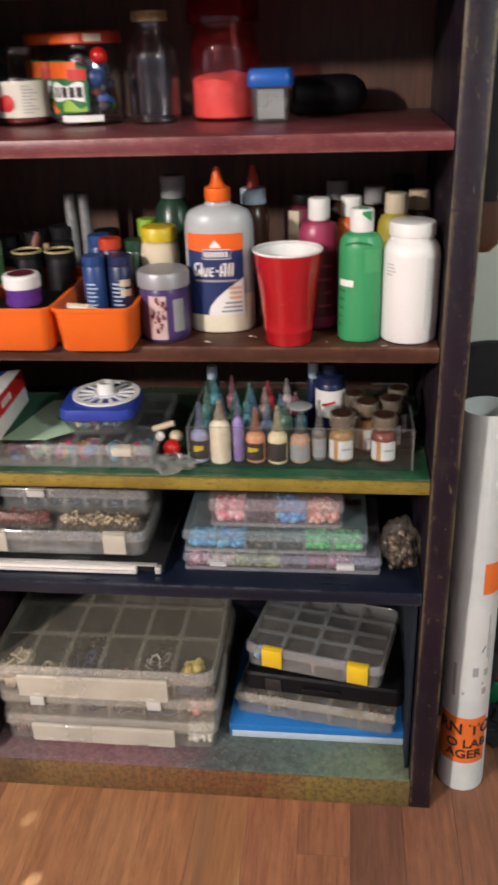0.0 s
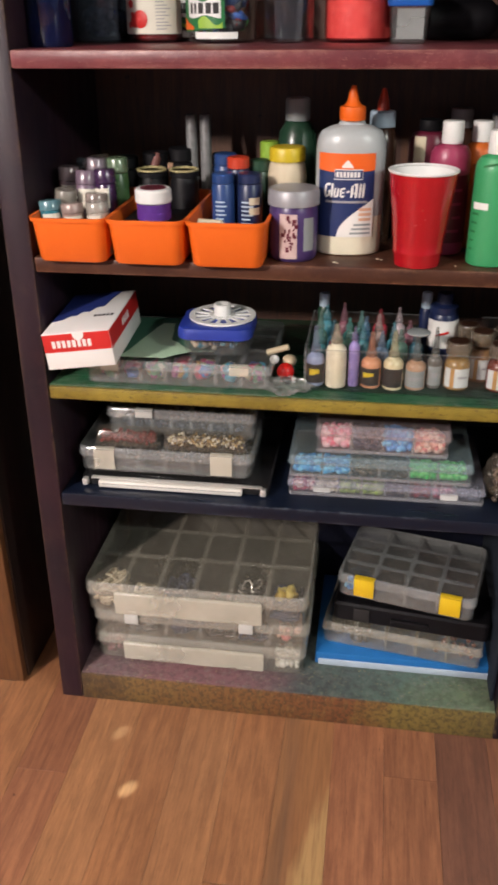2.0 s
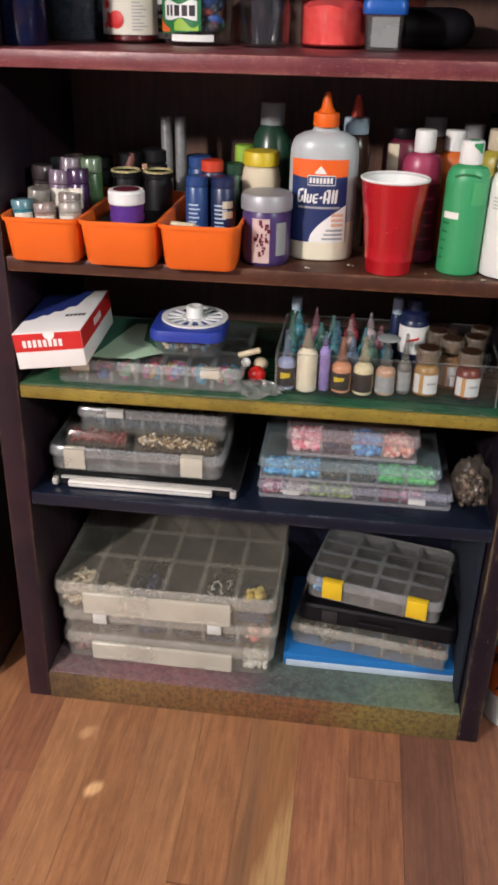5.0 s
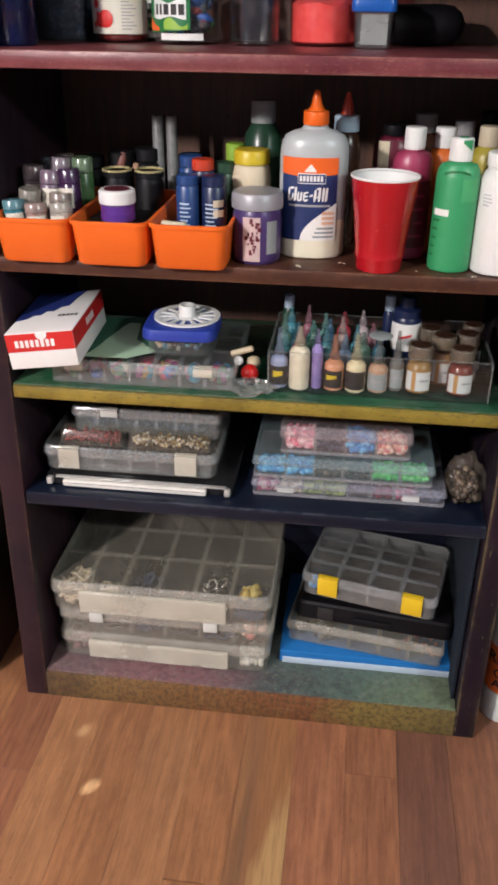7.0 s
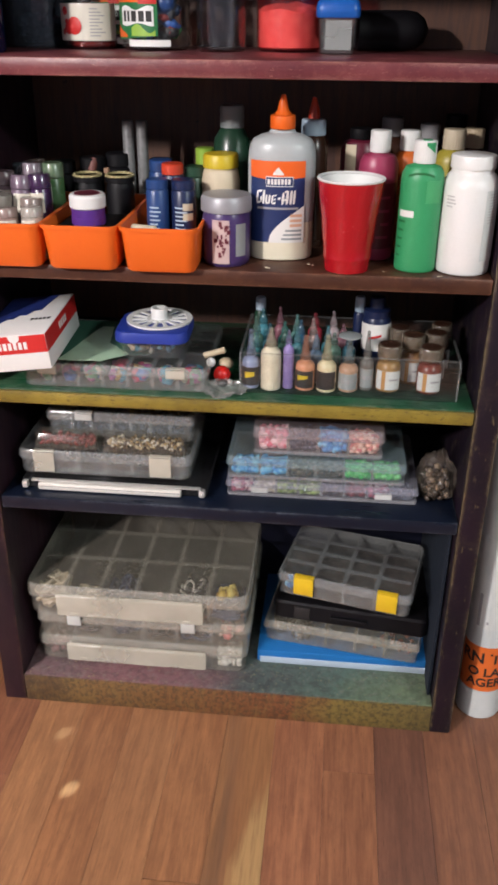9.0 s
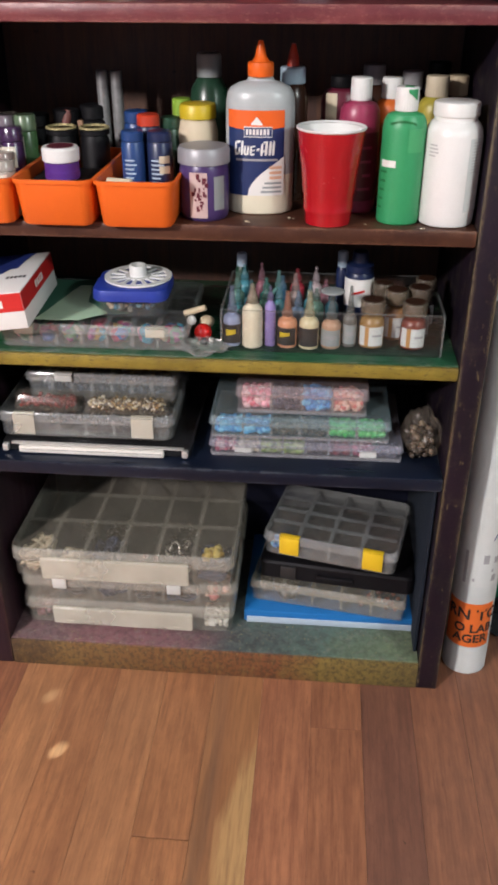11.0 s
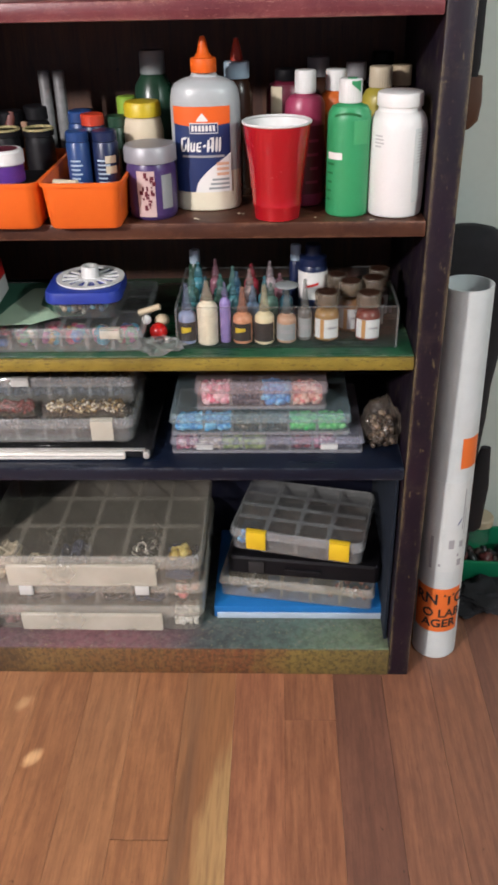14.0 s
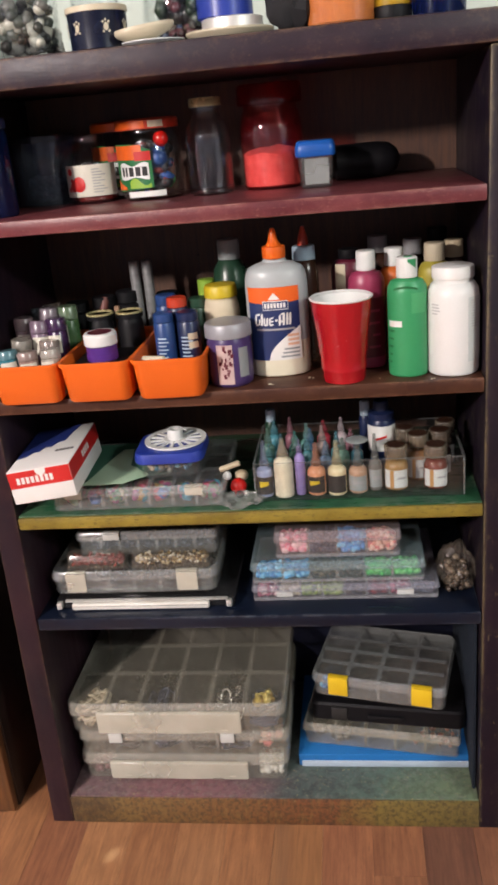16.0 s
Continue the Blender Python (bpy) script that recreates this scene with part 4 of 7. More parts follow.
    # red jar
    b = turned("plastic_jar", at(0.034, 0.238, Z), "red translucent plastic jar half full of coral grains", "jar", [
        ("body", hollow([(0.046, 0), (0.050, 0.005), (0.051, 0.09), (0.047, 0.115), (0.043, 0.122), (0.043, 0.128)], 0.002), "glass_red"),
        ("lid", [(0.046, 0.1285), (0.052, 0.13), (0.052, 0.156), (0.049, 0.16)], "glass_red_lid", "red translucent screw lid")])
    lathe_rows = [(0.0435, 0.0035), (0.0475, 0.006), (0.0480, 0.055), (0.040, 0.06), (0.02, 0.063), (0.004, 0.064)]
    bm = lathe(bmesh.new(), lathe_rows, seg=40)
    for v in bm.verts:
        if v.co.z > 0.05:
            v.co.z += 0.006 * noise.noise(v.co * 60)
    solo("coral_grains", bm, M["paste_red"], at(0.034, 0.238, Z), "bright coral red grains filling the lower jar", "grains", kind="stuff")
    # small box with a blue lid
    b = empty_at("plastic_container", at(0.106, 0.178, Z), "small clear plastic container with a blue lid", "container")
    part("body", loft(bmesh.new(), [(0.046, 0.046, 0, 0.008), (0.049, 0.049, 0.003, 0.008), (0.056, 0.056, 0.05, 0.009), (0.052, 0.052, 0.05, 0.008), (0.045, 0.045, 0.003, 0.007)]), M["organizer_cool"], b)
    part("lid", loft(bmesh.new(), [(0.060, 0.060, 0.047, 0.01), (0.062, 0.062, 0.049, 0.01), (0.062, 0.062, 0.060, 0.01), (0.058, 0.058, 0.067, 0.01), (0.053, 0.053, 0.07, 0.009)]), M["blue_bright"], b, "bright blue snap lid")
    # added frosted panel stands in for the container's grey translucent contents
    part("label", slab(bmesh.new(), -0.017, 0.02, -0.0285, -0.028, 0.006, 0.044), M["frost_panel"], b, "frosted front panel for the grey translucent contents")
    # black bottle lying down
    bm = lathe(bmesh.new(), [(0.004, -0.056), (0.022, -0.055), (0.028, -0.05), (0.0285, 0.02), (0.026, 0.038), (0.017, 0.05), (0.004, 0.056)], seg=36)
    bmesh.ops.rotate(bm, verts=bm.verts[:], cent=(0, 0, 0), matrix=Matrix.Rotation(radians(90), 3, "Y"))
    solo("black_bottle", bm, M["black"], at(0.186, 0.268, Z + 0.0285, 4), "rounded black plastic bottle lying on its side", "bottle")


red_shelf()


# ---- brown shelf ----
def orange_bin():
    b = empty_at("storage_bin", at(0, 0, 0), "open orange plastic storage bin", "bin", "orange bins in a row")
    part("tray", loft(bmesh.new(), [(0.094, 0.205, 0, 0.012), (0.099, 0.211, 0.003, 0.014), (0.108, 0.226, 0.058, 0.016), (0.114, 0.232, 0.0585, 0.018), (0.115, 0.233, 0.064, 0.018), (0.107, 0.225, 0.064, 0.015), (0.105, 0.223, 0.0625, 0.015), (0.096, 0.207, 0.004, 0.012)], 5), M["orange"], b)
    bm = slab(bmesh.new(), -0.018, 0.018, -0.1135, -0.1125, 0.0595, 0.0602)
    part("rim_bead", bm, M["orange"], b)
    return b


def tube_vial(h, r, mat, capm):
    b = empty_at("glitter_vial", at(0, 0, 0), "small clear vial of craft glitter with a cap", "vial", "glitter vials in the bin")
    part("vial", lathe(bmesh.new(), [(r * 0.9, 0), (r, 0.002), (r, h * 0.8), (r * 0.96, h * 0.81)], seg=20), mat, b)
    part("cap", lathe(bmesh.new(), [(r * 0.98, h * 0.815), (r * 1.04, h * 0.82), (r * 1.04, h - 0.002), (r * 0.95, h)], seg=20), capm, b)
    part("label", wrap(bmesh.new(), r * 1.01, -60, 40, h * 0.5, h * 0.76, n=8), M["label_paper"], b)
    return b


def squeeze_bottle(m, label, body, cap, h=0.15, r=0.031, flat=0.78, capr=0.0165, caph=0.03, group="paint bottles"):
    b = empty_at("paint_bottle", m, label, "paint bottle", group)
    hs = h - caph
    part("body", lathe(bmesh.new(), [(r * 0.9, 0), (r * 0.98, 0.002), (r, 0.006), (r, hs - 0.022), (r * 0.96, hs - 0.012), (r * 0.8, hs - 0.004), (capr * 0.95, hs - 0.001), (capr * 0.9, hs)], sy=flat, seg=40), M[body], b)
    part("cap", ribbed(capr, hs + 0.0004, h), M[cap], b)
    return b


def brown_shelf():
    Z = BROWN
    base = orange_bin()
    base.matrix_world = at(-0.352, 0.086, Z, 0.5)
    copy_thing(base, at(-0.2385, 0.084, Z, -0.5))
    copy_thing(base, at(-0.1265, 0.083, Z, 0.4))
    # vials in the first bin
    rows = [(-0.384, 0.014, 0.075, "3f8fa0", "9fc8d0"), (-0.351, 0.012, 0.072, "b89a90", "d0b8b0"), (-0.315, 0.013, 0.074, "c8c0b4", "dcd4c8"), (-0.333, 0.045, 0.08, "a89890", "b8a49c"), (-0.384, 0.05, 0.085, "a09a90", "b8b0a4"), (-0.353, 0.062, 0.108, "8a7488", "a890a4"), (-0.318, 0.072, 0.11, "4a2a58", "5a3468"), (-0.390, 0.10, 0.108, "9a8088", "a89898"), (-0.355, 0.115, 0.118, "a48c9c", "b8b0b8"), (-0.316, 0.125, 0.118, "5f8a58", "a8b8a0"), (-0.385, 0.155, 0.11, "586068", "78808a"), (-0.35, 0.165, 0.115, "706058", "80746c")]
    for i, (x, y, h, c, k) in enumerate(rows):
        v = tube_vial(h, 0.0155, plain("vial_fill", tuple(q * 0.8 for q in lin(c)), 0.25, c2=tuple(q * 0.4 for q in lin(c)), scale=120), cloudy("vial_cap", tuple(0.35 * q + 0.4 * p for q, p in zip(lin(k), lin(c))), 0.75, 0.25, (0.7, 0.7, 0.7)))
        v.matrix_world = at(x, y, Z + 0.0045, rng.uniform(-40, 40), rng.uniform(-9, 0), rng.uniform(-4, 9))
    # second bin: black tin, dark jars with gold lids, purple pot
    solo("tin_box", slab(bmesh.new(), -0.046, 0.046, -0.095, 0.02, 0, 0.048, 0.004), M["black"], at(-0.2385, 0.084, Z + 0.005), "black lidded tin box filling the bin", "tin")
    for x, y in ((-0.268, 0.142), (-0.218, 0.145)):
        turned("jar", at(x, y, Z + 0.005), "small dark glass jar with a gold-rimmed black lid", "jar", [
            ("glass", [(0.019, 0), (0.0215, 0.003), (0.0215, 0.08), (0.019, 0.088)], "black"),
            ("lid", [(0.0205, 0.0885), (0.0225, 0.089), (0.0225, 0.0955), (0.0205, 0.0965)], "black"),
            ("lid_ring", [(0.0215, 0.0967), (0.0229, 0.0970), (0.0229, 0.0992), (0.0215, 0.1), (0.0195, 0.1), (0.0195, 0.0967)], "gold", "thin gold ring round the lid")], "dark jars with gold lids")
    turned("paint_pot", at(-0.2385, 0.030, Z + 0.0532), "small purple paint pot with a white lid", "paint pot", [
        ("pot", [(0.0225, 0), (0.0245, 0.002), (0.0245, 0.012), (0.024, 0.0125), (0.024, 0.024)], "purple"),
        ("lid", [(0.0245, 0.0245), (0.026, 0.026), (0.026, 0.041), (0.0235, 0.044)], "white", "white ribbed lid with a smudge")])
    pot = [o for o in bpy.data.objects if o.name.startswith("paint_pot")][0]
    part("lid_label", lathe(bmesh.new(), [(0.0185, 0.0442), (0.0185, 0.0447)], seg=28), M["dark_red"], pot, "dark round label on the lid")
    solo("wooden_stick", slab(bmesh.new(), -0.004, 0.004, -0.004, 0.004, 0, 0.105, 0.001), M["mauve_dust"], at(-0.243, 0.163, Z + 0.005), "short wooden stick between dark jars", "stick")
    # third bin: blue bottles and a tube
    for x, y, h, r, mt, cp in ((-0.144, 0.068, 0.108, 0.0165, "blue_deep", "blue_deep"), (-0.1055, 0.070, 0.108, 0.018, "navy_bot", "navy_bot"), (-0.128, 0.108, 0.124, 0.017, "navy_bot", "red_lid"), (-0.150, 0.13, 0.125, 0.018, "blue_deep", "blue_deep"), (-0.098, 0.125, 0.118, 0.016, "forest", "forest")):
        b = turned("paint_bottle", at(x, y, Z + 0.005), "small dark blue paint bottle in the orange bin" if cp != "red_lid" else "small navy paint bottle with a red cap", "paint bottle", [
            ("body", [(r * 0.93, 0), (r, 0.002), (r, h * 0.84), (r * 0.9, h * 0.87)], mt),
            ("cap", [(r * 0.92, h * 0.875), (r * 0.96, h * 0.88), (r * 0.96, h - 0.002), (r * 0.86, h)], cp)], "blue bottles in the bin")
        if y < 0.08:
            for k in range(7):
                part("print_bar", wrap(bmesh.new(), r + 0.0002, -35, 5 + (k * 13) % 22, h * 0.3 + k * 0.006, h * 0.3 + k * 0.006 + 0.0022, n=4, t=0.0002), M["case_edge"], b)
    wrap_b = bpy.data.objects.get("paint_bottle.001")
    bm = wrap(bmesh.new(), 0.0183, 5, 55, 0.052, 0.062, n=4)
    wrap(bm, 0.0183, 5, 55, 0.066, 0.076, n=4)
    part("label", bm, M["cream"], wrap_b)
    bm = lathe(bmesh.new(), [(0.004, -0.024), (0.0075, -0.023), (0.0075, 0.012), (0.004, 0.015), (0.003, 0.024)], seg=18)
    bmesh.ops.rotate(bm, verts=bm.verts[:], cent=(0, 0, 0), matrix=Matrix.Rotation(radians(90), 3, "Y"))
    solo("paint_tube", bm, M["cream"], at(-0.148, 0.008, Z + 0.052, -14), "small white tube lying on the bin's contents", "tube")
    solo("craft_sponge", slab(bmesh.new(), -0.045, 0.045, -0.055, -0.005, 0, 0.041, 0.006), M["black_soft"], at(-0.1265, 0.042, Z + 0.005), "dark sponge block low in the orange bin", "sponge")
    # behind the bins
    for x in (-0.2265, -0.2035):
        turned("metal_tube", at(x, 0.25, Z), "slim silver grey metal tube standing at the back", "tube", [
            ("tube", [(0.0085, 0), (0.009, 0.002), (0.009, 0.168), (0.008, 0.17)], "dim_metal")], "pair of silver tubes")
    for x, y, h in ((-0.285, 0.235, 0.115), (-0.245, 0.25, 0.12), (-0.175, 0.262, 0.11), (-0.34, 0.25, 0.105)):
        turned("jar", at(x, y, Z), "dark jar standing at the back of the brown shelf", "jar", [
            ("body", [(0.020, 0), (0.022, 0.003), (0.022, h * 0.8), (0.018, h * 0.83)], "black"),
            ("lid", [(0.019, h * 0.835), (0.021, h * 0.84), (0.021, h - 0.002), (0.019, h)], "black")], "dark jars at the back")
    solo("red_marker", lathe(bmesh.new(), [(0.006, 0), (0.0075, 0.004), (0.0075, 0.112), (0.005, 0.12)], seg=16), M["dull_red"], at(-0.306, 0.205, Z, 0, -8, 14), "dull red marker pen leaning behind the bins", "pen")
    turned("lime_bottle", at(-0.094, 0.21, Z), "small bottle with a lime green cap", "bottle", [
        ("body", [(0.018, 0), (0.02, 0.003), (0.02, 0.1), (0.014, 0.11)], "forest"),
        ("cap", [(0.0135, 0.1105), (0.015, 0.111), (0.015, 0.135), (0.013, 0.137)], "lime")])
    # purple jar
    b = turned("craft_jar", at(-0.0395, 0.047, Z), "jar of purple craft powder with a grey lid", "jar", [
        ("jar", [(0.030, 0), (0.033, 0.003), (0.0345, 0.01), (0.0345, 0.068), (0.032, 0.076)], "purple_jar"),
        ("lid", [(0.0325, 0.0765), (0.0365, 0.077), (0.0365, 0.094), (0.034, 0.0985), (0.03, 0.099)], "grey_lid", "dusty grey screw lid")])
    part("label", wrap(bmesh.new(), 0.0347, -28, 14, 0.006, 0.068), M["petal_paper"], b, "pale label with a floral print")
    bm = bmesh.new()
    for k in range(26):
        a, z = rng.uniform(-26, 9), rng.uniform(0.008, 0.06)
        wrap(bm, 0.0354, a, a + rng.uniform(3, 8), z, z + rng.uniform(0.002, 0.008), n=2, t=0.0001 + k * 0.00001)
    part("floral_print", bm, M["dark_red"], b)
    part("label", wrap(bmesh.new(), 0.0347, 30, 58, 0.016, 0.062), M["grey_cap"], b)
    # jar with a yellow lid, on a dark block
    solo("dark_box", slab(bmesh.new(), -0.03, 0.03, -0.025, 0.03, 0, 0.072, 0.002), M["black"], at(-0.057, 0.125, Z), "small dark box under the yellow-lidded jar", "box")
    turned("craft_jar", at(-0.057, 0.122, Z + 0.0722), "small glass jar of cream powder with a yellow lid", "jar", [
        ("jar", [(0.024, 0), (0.028, 0.004), (0.029, 0.03), (0.026, 0.046), (0.023, 0.05)], "sand"),
        ("lid", [(0.0235, 0.0505), (0.0265, 0.051), (0.0265, 0.066), (0.0245, 0.070), (0.02, 0.0705)], "yellow_lid")])
    # tall bottles at the back
    turned("glue_bottle", at(-0.052, 0.222, Z), "dark green bottle with a grey cap", "bottle", [
        ("body", [(0.029, 0), (0.032, 0.004), (0.032, 0.12), (0.028, 0.15), (0.018, 0.166)], "forest"),
        ("cap", [(0.0175, 0.1665), (0.019, 0.167), (0.019, 0.196), (0.017, 0.199)], "grey_cap")])
    turned("glue_bottle", at(0.078, 0.165, Z), "brown bottle with a pale blue collar and orange tip", "bottle", [
        ("body", [(0.02, 0), (0.0225, 0.004), (0.0225, 0.145), (0.019, 0.16), (0.016, 0.165)], "brown_bot"),
        ("collar", [(0.0175, 0.1655), (0.0185, 0.166), (0.0185, 0.186), (0.0165, 0.188)], "blue_cap"),
        ("nozzle", [(0.009, 0.1885), (0.008, 0.2), (0.004, 0.214), (0.003, 0.218)], "red_lid", "orange-red nozzle tip")])
    # the large glue bottle
    b = empty_at("glue_bottle", at(0.0365, 0.088, Z, 3), "large translucent white glue bottle with orange nozzle", "glue bottle")
    R, S = 0.0485, 0.62
    part("body", lathe(bmesh.new(), [(R * 0.985, 0.0562), (R * 0.988, 0.06), (R, 0.09), (R, 0.142), (R * 0.985, 0.153), (R * 0.945, 0.162), (R * 0.86, 0.1695), (R * 0.62, 0.1755), (0.0195, 0.178), (0.0165, 0.183)], sy=S, seg=56), M["milk_plain"], b, "grey milky plastic, empty above the glue")
    part("filled_body", lathe(bmesh.new(), [(R * 0.86, 0), (R * 0.95, 0.002), (R * 0.985, 0.007), (R * 0.985, 0.056)], sy=S, seg=56), M["glue"], b, "lower body, cream white with glue")
    bm = ribbed(0.0178, 0.1835, 0.2015, 26)
    part("collar", bm, M["orange_cap"], b)
    part("nozzle", lathe(bmesh.new(), [(0.0125, 0.2017), (0.0112, 0.204), (0.0082, 0.2075), (0.0054, 0.221), (0.0032, 0.2275), (0.0018, 0.228)], seg=28), M["orange_cap"], b)
    lb = part("label", wrap(bmesh.new(), R * 1.005, -62, 43, 0.028, 0.143, sy=S, n=28), M["navy_print"], b, "navy, orange and white printed label")
    part("label_top", wrap(bmesh.new(), R * 1.018, -62, 43, 0.104, 0.143, sy=S, n=28, low=lambda f: 0.1165 + 0.008 * abs(f - 0.5)), M["orange_print"], lb)
    part("label_swoosh", wrap(bmesh.new(), R * 1.018, -20, 43, 0.028, 0.07, sy=S, n=24, top=lambda f: 0.029 + 0.052 * f ** 0.55), M["white_matte"], lb)
    part("logo_roof", wrap(bmesh.new(), R * 1.032, -14, 4, 0.124, 0.136, sy=S, n=12, top=lambda f: 0.126 + 0.009 * (1 - abs(2 * f - 1))), M["white"], lb)
    part("logo_panel", wrap(bmesh.new(), R * 1.032, -26, 20, 0.108, 0.122, sy=S, n=14), M["white"], lb)
    part("logo_panel", wrap(bmesh.new(), R * 1.042, -25, 19, 0.1092, 0.1208, sy=S, n=14), M["navy_print"], lb)
    bm = bmesh.new()
    for k in range(7):
        wrap(bm, R * 1.05, -22.5 + k * 5.6, -22.5 + k * 5.6 + 3.9, 0.1112, 0.1188, sy=S, n=2, t=0.0002)
    part("lettering_bar", bm, M["white"], lb)
    bm = bmesh.new()
    for a, wd, z0, z1 in ((-45, 2.6, 0.086, 0.1015), (-44, 9, 0.0995, 0.103), (-44, 8, 0.0835, 0.087), (-37, 2.6, 0.085, 0.094), (-32, 2.6, 0.0835, 0.103), (-27, 2.6, 0.085, 0.0965), (-21.5, 2.6, 0.084, 0.0965), (-26, 6, 0.0835, 0.0865), (-16.5, 2.4, 0.085, 0.096), (-15, 6, 0.0945, 0.097), (-15, 6.5, 0.0835, 0.0865), (-14, 5, 0.0892, 0.0915), (-6.5, 5, 0.090, 0.0935), (1, 2.8, 0.0835, 0.100), (3, 6, 0.100, 0.103), (8, 2.8, 0.0835, 0.103), (3, 6, 0.0885, 0.091), (14.5, 2.6, 0.0835, 0.103), (20, 2.6, 0.0835, 0.103)):
        k = (z0 - 0.0835) * 160
        wrap(bm, R * 1.032, a + k, a + wd + k + (z1 - z0) * 110, z0, z1, sy=S, n=4, t=0.0003, top=lambda f, z0=z0, z1=z1: z1 if f > 0.3 else z0 + (z1 - z0) * (0.35 + 2.1 * f), low=lambda f, z0=z0, z1=z1: z0 if f < 0.7 else z0 + (z1 - z0) * (f - 0.7) * 2.1)
    part("lettering_bar", bm, M["white"], lb)
    bm = wrap(bmesh.new(), R * 1.032, -42, 30, 0.076, 0.079, sy=S, n=12, t=0.0002)
    part("small_print", bm, M["grey_print"], lb)
    bm = bmesh.new()
    for k in range(3):
        wrap(bm, R * 1.032, 16, 38, 0.065 - k * 0.007, 0.069 - k * 0.007, sy=S, n=6, t=0.0002)
    part("small_print", bm, M["peach_print"], lb)
    bm = bmesh.new()
    for k in range(3):
        wrap(bm, R * 1.032, 8 - k * 3, 38, 0.044 - k * 0.006, 0.047 - k * 0.006, sy=S, n=8, t=0.0002)
    part("small_print", bm, M["grey_cap"], lb)
    # the cup
    b = empty_at("plastic_cup", at(0.1365, 0.031, Z, 20), "red plastic party cup, white inside, empty", "cup")
    prof = [(0.0290, 0.0), (0.0315, 0.001), (0.0322, 0.004), (0.0333, 0.017), (0.0342, 0.0185), (0.0345, 0.022), (0.0341, 0.0235), (0.0352, 0.040), (0.0364, 0.043), (0.0396, 0.080), (0.0408, 0.083), (0.0428, 0.101), (0.0434, 0.1025), (0.0456, 0.1255)]
    part("wall", lathe(bmesh.new(), prof + [(0.0448, 0.1255), (0.0400, 0.083), (0.0310, 0.0042)], seg=56), M["red_cup"], b, "glossy red outer wall")
    part("lining", lathe(bmesh.new(), [(0.0308, 0.0045), (0.0398, 0.0835), (0.0446, 0.126), (0.0440, 0.126), (0.0392, 0.0835), (0.0302, 0.0052)], seg=56), M["white"], b, "white inner lining")
    rim = bmesh.new()
    lathe(rim, [(0.0448, 0.1258), (0.0468, 0.1262), (0.0474, 0.1272), (0.0474, 0.1284), (0.0467, 0.1292), (0.0455, 0.1292), (0.0446, 0.1284), (0.0444, 0.127)], seg=56, cap0=False, cap1=False)
    part("rim", rim, M["white"], b, "rolled white rim")
    # paint bottles
    squeeze_bottle(at(0.176, 0.105, Z, 0), "pink-red paint bottle with a white cap", "pink_bot", "white", 0.182, 0.0285, 0.9, 0.0148, 0.03)
    b = bpy.data.objects["paint_bottle.005"]
    lab = part("label", wrap(bmesh.new(), 0.0288, -70, 70, 0.018, 0.112, sy=0.9), M["dark_red"], b, "dark wine label")
    for k, wd in enumerate((30, 44, 26, 38)):
        part("print_bar", wrap(bmesh.new(), 0.0294, 40 - wd, 40, 0.09 - k * 0.019, 0.094 - k * 0.019, sy=0.9, n=6, t=0.0002), M["pink_bot"], lab)
    squeeze_bottle(at(0.221, 0.142, Z), "orange paint bottle with a white cap", "orange_bot", "white", 0.178, 0.024, 0.9, 0.015, 0.028)
    b = squeeze_bottle(at(0.2345, 0.045, Z, -4), "bright green paint bottle with a smeared white cap", "green_bot", "white", 0.178, 0.0295, 0.86, 0.0155, 0.03)
    bm = wrap(bmesh.new(), 0.0299, -62, -16, 0.078, 0.087, sy=0.86)
    part("label", bm, M["white_matte"], b)
    bm = wrap(bmesh.new(), 0.0299, 12, 55, 0.098, 0.128, sy=0.86)
    part("label_patch", bm, M["pale_green"], b)
    for k in range(5):
        part("print_bar", wrap(bmesh.new(), 0.0299, -66, -40 - k * 3, 0.07 - k * 0.012, 0.073 - k * 0.012, sy=0.86, n=4, t=0.0003), M["green_deep"], b)
    bm = wrap(bmesh.new(), 0.0299, -40, 30, 0.133, 0.1365, sy=0.86, n=10, t=0.0003, top=lambda f: 0.135 + 0.004 * math.sin(f * 3.1), low=lambda f: 0.132 + 0.004 * math.sin(f * 3.1))
    part("moulded_ridge", bm, M["green_deep"], b)
    bm = wrap(bmesh.new(), 0.0157, 5, 55, 0.160, 0.176, n=6, t=0.0006, low=lambda f: 0.172 - 0.01 * f)
    slab(bm, -0.004, 0.008, -0.009, 0.003, 0.1779, 0.1786, 0.0003)
    part("paint_smear", bm, M["green_bot"], b, "green paint smear on the cap")
    squeeze_bottle(at(0.285, 0.150, Z), "olive yellow paint bottle with a cream cap", "yellow_bot", "cream", 0.180, 0.026, 0.9, 0.0165, 0.028)
    squeeze_bottle(at(0.321, 0.205, Z), "brown paint bottle with a tan cap", "brown_bot", "tan_cap", 0.175, 0.02, 0.9, 0.0155, 0.028)
    squeeze_bottle(at(0.256, 0.225, Z), "dark paint bottle with a black cap", "brown_bot", "grey_print", 0.178, 0.022, 0.9, 0.0155, 0.026)
    squeeze_bottle(at(0.302, 0.285, Z), "dark paint bottle with a black cap at the back", "navy_bot", "black", 0.185, 0.024, 0.9, 0.017, 0.028)
    b = squeeze_bottle(at(0.150, 0.205, Z), "dark wine bottle with a cream side label", "dark_red", "black", 0.172, 0.03, 0.8, 0.017, 0.016)
    part("label", wrap(bmesh.new(), 0.0303, -48, -12, 0.03, 0.15, sy=0.8), M["cream"], b, "cream paper label")
